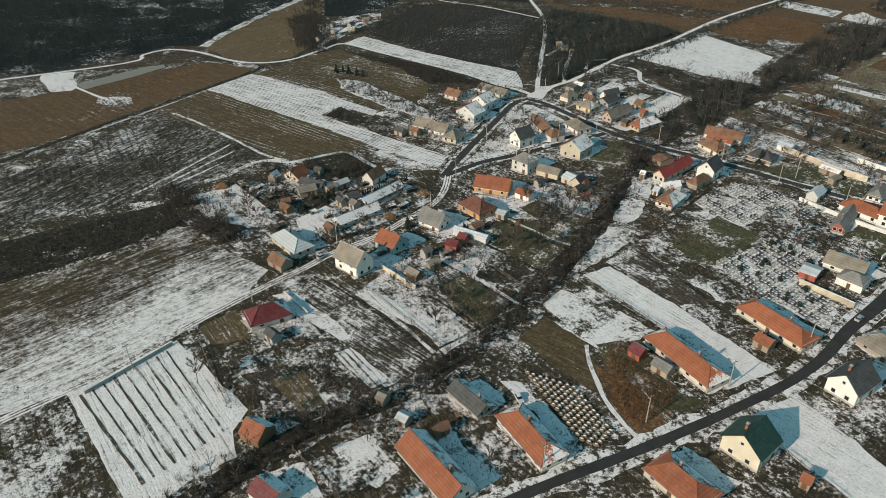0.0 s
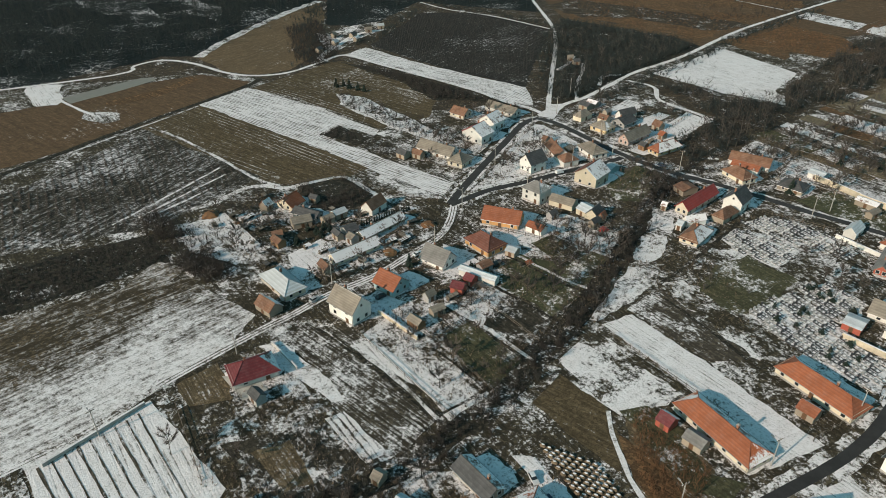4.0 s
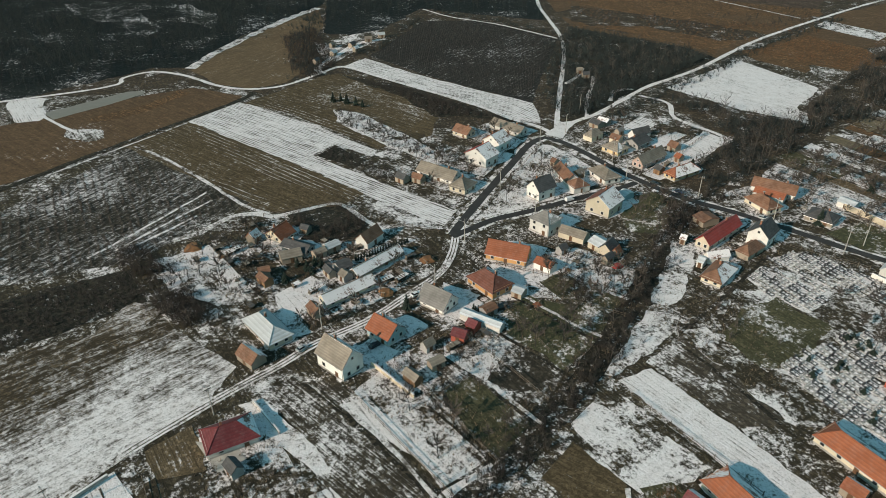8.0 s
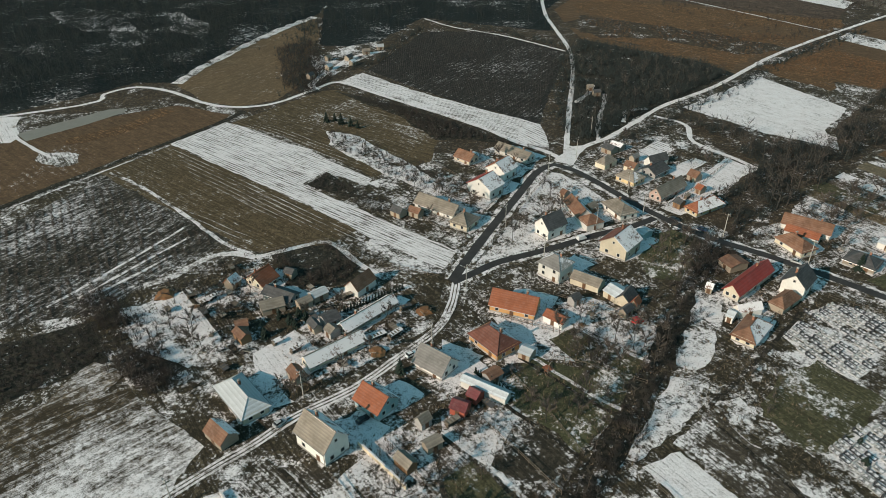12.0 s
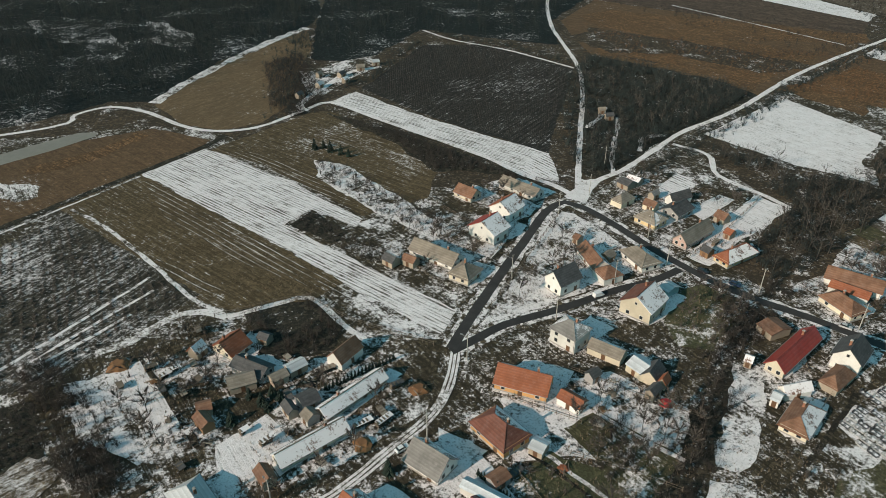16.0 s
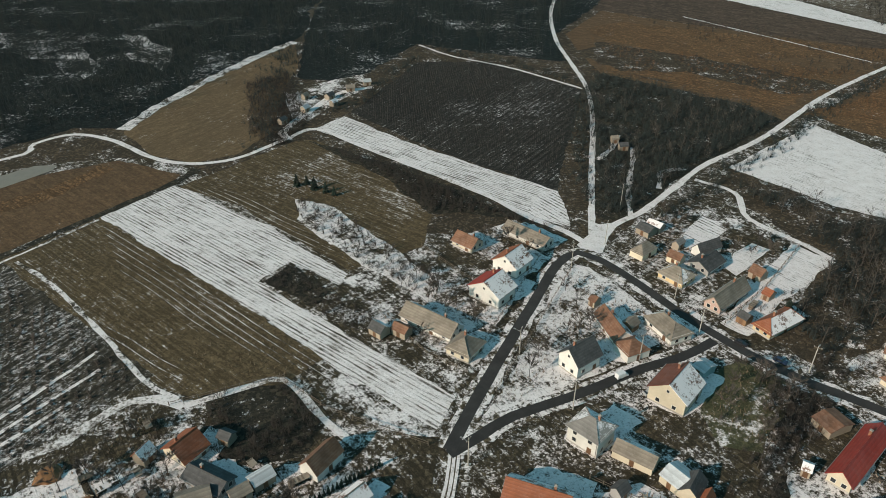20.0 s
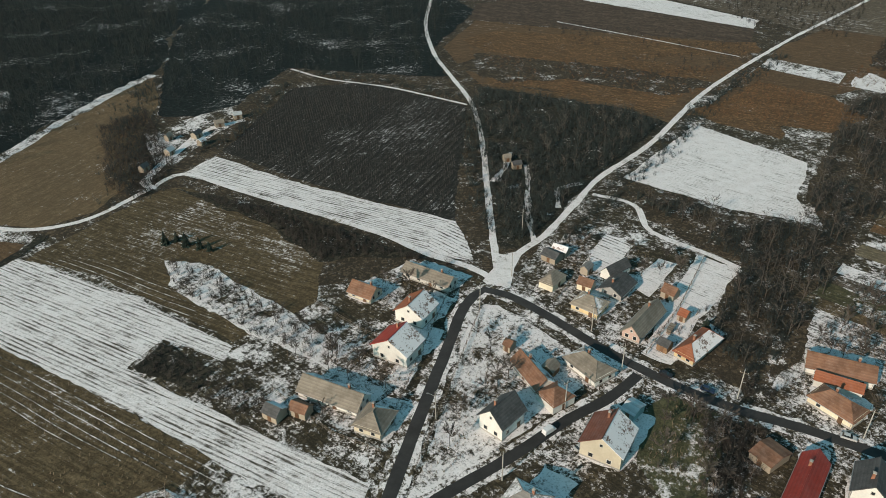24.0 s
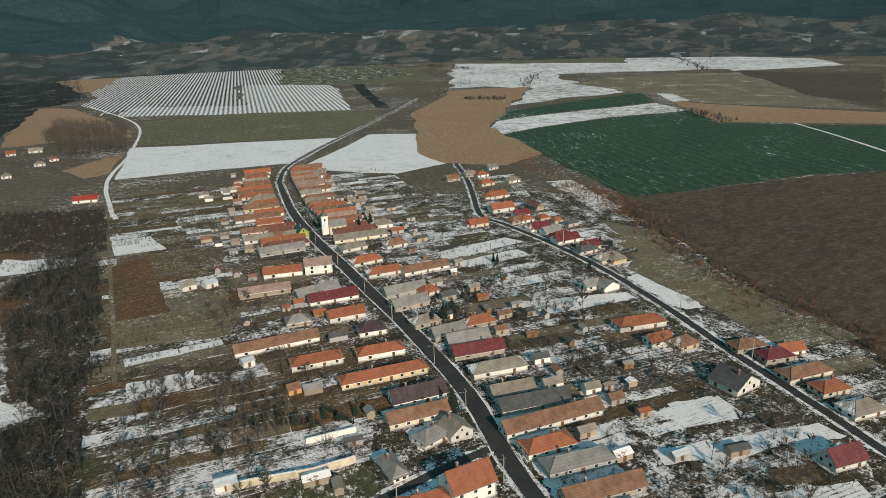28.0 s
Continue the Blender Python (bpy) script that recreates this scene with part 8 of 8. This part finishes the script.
EDGE = [(205, 60), (223, 74), (240, 86), (267, 110), (312, 132), (350, 146), (384, 157)]
many("ploughland_edge_brush", LOWS, along(EDGE, 11, 0.35, T), TWIG, "brown brush at the edge of ploughland", "brush", T, 0.5, 1.3)
many("ploughland_edge_weeds", LOWS, along(EDGE, 15, 0.4, T) + along([(384, 157), (420, 190), (470, 225), (517, 225)], 8, 0.9, T) + scatter([(345, 150), (372, 172), (400, 200), (430, 190), (388, 150)], 2.2, T, 0.2), REED, "rusty weeds at the edge of ploughland", "weeds", T, 0.4, 1.1)
FARWOOD = [(1300, 1500), (1279, 1399), (1000, 1080), (851, 946), (780, 914), (744, 917), (600, 800), (498, 715), (430, 660), (400, 760), (800, 1300)]
many("far_dark_wood", TALL, scatter(FARWOOD, 14, T, 0.1, False), WOODTWIG, "far dark bare wood", "wood", T, 0.7, 1.3)
many("far_grove", TALL, scatter([(592, 737), (582, 645), (475, 556), (445, 590), (520, 690)], 5, T, 0.05, False), TWIG, "far bare grove beside a track", "wood", T, 0.9, 1.4)
many("west_garden_brush", LOWS, scatter([(297.2, 497.2), (316.4, 441.9), (253.0, 383.2), (239.1, 434.0)], 2.6, T, 0.1, False), BARK, "dark brush west of the long gardens", "brush", T, 0.8, 1.7)
many("far_west_brush", LOWS, scatter([(260, 480), (330, 560), (420, 640), (380, 720), (250, 620), (220, 520)], 5, T, 0.25, False), BARK, "far brush", "brush", T, 0.8, 1.8)
many("far_hedges", LOWS, [q for a, b in (((1048, 731), (1569, 1008)), ((1569, 1008), (1386, 602)), ((1330, 480), (1440, 600)), ((1250, 60), (1530, 90)), ((760, 113), (684, 76)), ((1000, 320), (1200, 330))) for q in ((a[0] + (b[0] - a[0]) * i / 60 + T.gauss(0, 7), a[1] + (b[1] - a[1]) * i / 60 + T.gauss(0, 7)) for i in range(60))], BARK, "far hedges between fields", "hedge", T, 1.2, 3.0)
HILLS = [p for p in ((1900 * math.cos(a) + T.gauss(0, 160), 145 + 1900 * math.sin(a) + T.gauss(0, 160)) for a in (T.uniform(-0.5, 1.0) for _ in range(500)))]
many("foothill_trees", LOWS, HILLS, BARK, "scattered trees on the foothills", "wood", T, 2.0, 5.0)

spots = []
for (x0, y0), (x1, y1) in HEDGES:
    n = int(math.hypot(x1 - x0, y1 - y0) / 1.3)
    spots += [(x0 + (x1 - x0) * i / n + T.gauss(0, 0.4), y0 + (y1 - y0) * i / n + T.gauss(0, 0.4)) for i in range(n) if T.random() < 0.7]
many("garden_hedges", LOWS, [p for p in spots if open_spot(*p)], TWIG, "ragged bare hedges between long gardens", "hedge", T, 0.45, 1.2)

# garden trees, each a thing of its own
KINDS = []
for k in range(5):
    w, f = grow(200 + k, 5.2 + 0.5 * k, 9, 30, 0.42, 0.11, 0.045)
    t = thing("bare_tree", pose(0, 0, -900), "leafless garden tree with fine grey twigs", "tree", "garden trees")
    piece("trunk", w.mesh("trunk", BARK), t)
    piece("crown", f.mesh("crown", TWIG), t)
    KINDS.append(t)


def plant(x, y, kind, size=1.0):
    t = copy_thing(KINDS[kind], pose(x, y, 0, 0, 0, T.uniform(0, 360)))
    t.scale = (size, size, size * T.uniform(0.9, 1.1))


GARDENS = [([(-66, 222), (-44, 206), (-8, 194), (-36, 168), (-58, 178), (-76, 196)], 6.1), ([(-20, 160), (8, 180), (37, 177), (18, 150), (4, 131), (-6, 128)], 7.2),
           ([(8, 205), (35, 207), (46, 195), (40, 179), (15, 182)], 5.8), ([(-14, 110), (18, 112), (15, 95), (-15, 78), (-30, 92)], 6.1),
           ([(44, 222), (58, 240), (68, 232), (58, 214)], 5.4), ([(3, 225), (26, 275), (46, 250), (22, 234)], 6.5), ([(-36, 262), (12, 298), (18, 290), (2, 236)], 6.5),
           ([(42, 283), (56, 305), (90, 284), (66, 248)], 6.5), ([(80, 240), (147, 288), (165, 255), (145, 228), (131, 206)], 4.7), ([(150, 225), (190, 290), (260, 350), (215, 290), (170, 230)], 6.5),
           ([(165, 150), (240, 215), (250, 160), (190, 120)], 7.2), ([(105, 128), (130, 140), (180, 110), (140, 96)], 7.2), ([(84, 200), (104, 185), (96, 160), (70, 165)], 8.6),
           ([(-60, 130), (-40, 120), (-30, 104), (-55, 112)], 6.5)]
for poly, gap in GARDENS:
    for x, y in scatter(poly, gap, T, 0.35):
        if open_spot(x, y, 1.0):
            plant(x, y, T.randrange(5), T.uniform(0.55, 1.15))
for t in KINDS:
    for o in list(t.children):
        bpy.data.objects.remove(o)
    bpy.data.objects.remove(t)


for x, y, h, w in ((155, 190.4, 8, 2.1), (211, 209, 8, 2.2), (207, 212, 6.5, 2), (311, 276, 9, 2.4), (306, 280, 8, 2), (101, 221.7, 5, 2.2), (-56, 319, 4.5, 1.6), (-53, 320, 3.6, 1.3), (-50, 317, 4.8, 1.7), (-46, 315, 4, 1.5),
                   (-43, 313, 3.4, 1.3), (75, 260, 3, 1.5), (250, 165, 5, 1.6), (301, 163, 6, 1.8), (-14, 178, 4.5, 1.4), (120, 120, 6, 1.8), (272, 165, 4, 1.4)):
    conifer(x, y, h, w)
for x, y in [(88.5, 130.6), (90.7, 128.0), (96.1, 124.7), (95.1, 122.0), (93.5, 129.4), (94.5, 132.2), (99.1, 118.6), (100.2, 112.6), (98.8, 109.5), (101.4, 126.8), (108.6, 105.1), (99.3, 133.1), (-44.1, 195.8), (-41.4, 194.4), (-39.8, 196.8), (-37.8, 195.3), (-39.9, 192.9), (-50.0, 188.1), (-47.1, 187.5), (-45.9, 189.0), (-40.1, 202.5), (-38.6, 200.9)]:
    if open_spot(x, y, 0.3):
        conifer(x, y, T.uniform(2.2, 3.6), T.uniform(1.2, 1.8), "broad dark evergreen shading a yard")
for x, y in [(137.0, 238.7), (140.3, 237.9), (140.1, 233.4), (140.0, 229.0), (140.0, 223.9), (127.4, 246.0), (125.2, 242.1), (197.2, 231.7), (156.5, 189.9), (213.5, 207.8), (220.2, 210.8), (100.7, 222.4), (316.1, 277.3), (311.4, 276.9), (269.6, 203.0), (272.5, 204.9), (167.5, 111.6), (231.7, 207.8), (145.0, 222.6), (144.6, 218.4), (148.2, 215.1), (147.8, 210.9), (323.3, 282.8), (318.3, 281.4), (309.0, 250.3), (272.5, 203.2), (305.0, 175.6), (297.6, 171.6), (304.1, 158.5), (222.3, 209.2), (215.1, 207.6), (315.3, 190.5)]:
    if open_spot(x, y, -0.6):
        conifer(x, y, T.uniform(3.0, 5.5), T.uniform(1.1, 1.7))
for (x0, y0), (x1, y1), n in (((149, 225), (144, 214), 12), ((2, 178.5), (8, 172.6), 12), ((-29.2, 198.7), (-16.4, 208.7), 20), ((144, 226), (139, 232), 7)):
    for i in range(n):
        conifer(x0 + (x1 - x0) * i / (n - 1), y0 + (y1 - y0) * i / (n - 1), T.uniform(1.6, 2.6), 0.5, "narrow dark thuja in a clipped row")

# tufts of dead weeds all over the rough ground
WEED = [Shape().add([(-0.05, 0, 0), (0.05, 0, 0), (0.02, 0.22, 0.4), (0, -0.05, 0), (0, 0.05, 0), (-0.24, 0.03, 0.36), (0.04, -0.04, 0), (-0.04, -0.04, 0), (0.2, -0.18, 0.45)], [(0, 1, 2), (3, 4, 5), (6, 7, 8)])]
spots = []
for poly, gap in (([(-66, 222), (-44, 206), (-8, 194), (-36, 168), (-58, 178), (-76, 196)], 1.1), ([(-24, 155), (8, 181), (37, 177), (18, 150), (4, 131), (-6, 128)], 0.9), ([(8, 205), (35, 207), (46, 195), (40, 179), (15, 182)], 1.0),
                  ([(-57, 125), (-41, 143), (-14, 112), (-32, 99), (-46, 107)], 0.9), ([(-14, 110), (18, 112), (15, 95), (-15, 78), (-30, 92)], 1.0), ([(-110, 100), (-95, 113), (-80, 110), (-60, 84), (-81, 64), (-130, 66)], 1.2),
                  ([(44, 222), (58, 240), (68, 232), (58, 214)], 0.9), ([(3, 222), (26, 275), (46, 250), (22, 234)], 1.0), ([(-36, 262), (12, 298), (18, 290), (2, 236)], 1.1), ([(42, 283), (56, 305), (90, 284), (66, 248)], 1.2),
                  ([(80, 240), (147, 288), (165, 255), (145, 228), (131, 206)], 1.2), ([(20, 150), (48, 196), (70, 180), (66, 150), (44, 160)], 1.1), ([(60, 190), (74, 210), (86, 206), (70, 180)], 1.2), ([(150, 225), (190, 290), (260, 350), (215, 290), (170, 230)], 1.8),
                  ([(150, 165), (240, 230), (260, 170), (190, 120)], 1.8), ([(105, 128), (130, 140), (180, 110), (140, 96)], 1.5), ([(-125, 273), (-91, 283), (-28, 234), (-41, 227), (-88, 244)], 1.6)):
    spots += scatter(poly, gap, T, 0.42)
many("weed_tufts", WEED, spots, STRAW, "tufts of dead weeds poking through snow", "weeds", T, 0.6, 2.0)

# clumps of leafless shrubs in the gardens
spots = []
for poly, gap in (([(-66, 222), (-44, 206), (-8, 194), (-36, 168), (-58, 178), (-76, 196)], 3.2), ([(-24, 155), (8, 181), (37, 177), (18, 150), (4, 131), (-6, 128)], 3.4), ([(8, 200), (35, 205), (48, 195), (44, 176), (15, 182)], 3.0),
                  ([(-57, 125), (-41, 143), (-14, 112), (-32, 99), (-46, 107)], 4.0), ([(-14, 110), (18, 112), (15, 95), (-15, 78), (-30, 92)], 3.4), ([(44, 222), (58, 240), (68, 232), (58, 214)], 3.4), ([(-36, 262), (12, 298), (18, 290), (2, 236)], 3.6),
                  ([(42, 283), (56, 305), (90, 284), (66, 248)], 3.6), ([(80, 240), (147, 288), (165, 255), (145, 228), (131, 206)], 2.6), ([(150, 225), (190, 290), (260, 350), (340, 420), (215, 290), (170, 230)], 4.5), ([(150, 165), (240, 230), (330, 290), (300, 200), (190, 120)], 4.5),
                  ([(105, 128), (130, 140), (180, 110), (140, 96)], 2.6), ([(150, 150), (180, 180), (230, 215), (235, 180), (190, 130), (165, 120)], 3.0), ([(40, 160), (62, 196), (76, 184), (66, 150)], 4.5)):
    spots += scatter(poly, gap, T, 0.62)
many("garden_shrubs", LOWS, spots, TWIG, "clumps of leafless garden shrubs", "shrubs", T, 0.5, 1.3)

many("poplar_row", [merged(300 + k, 13, 12, 9, 0.12, 0.2, 0.07) for k in range(3)], [(655 + 17 * i + T.uniform(-3, 3), 398 + 0.6 * i + T.uniform(-4, 4)) for i in range(24)], TWIG, "row of tall slim poplars beside the country road", "trees", T, 0.9, 1.5)
many("field_thicket", LOWS, [(845 + T.uniform(0, 16), 372 - T.uniform(0, 55)) for i in range(60)], BARK, "dark thicket in the stubble field", "thicket", T, 1.6, 2.6)

# the plan set to metres
for ob in list(scene.collection.objects):
    if ob.parent is None and ob.type in ("MESH", "EMPTY"):
        ob.matrix_basis = Matrix.Scale(PLAN, 4) @ ob.matrix_basis
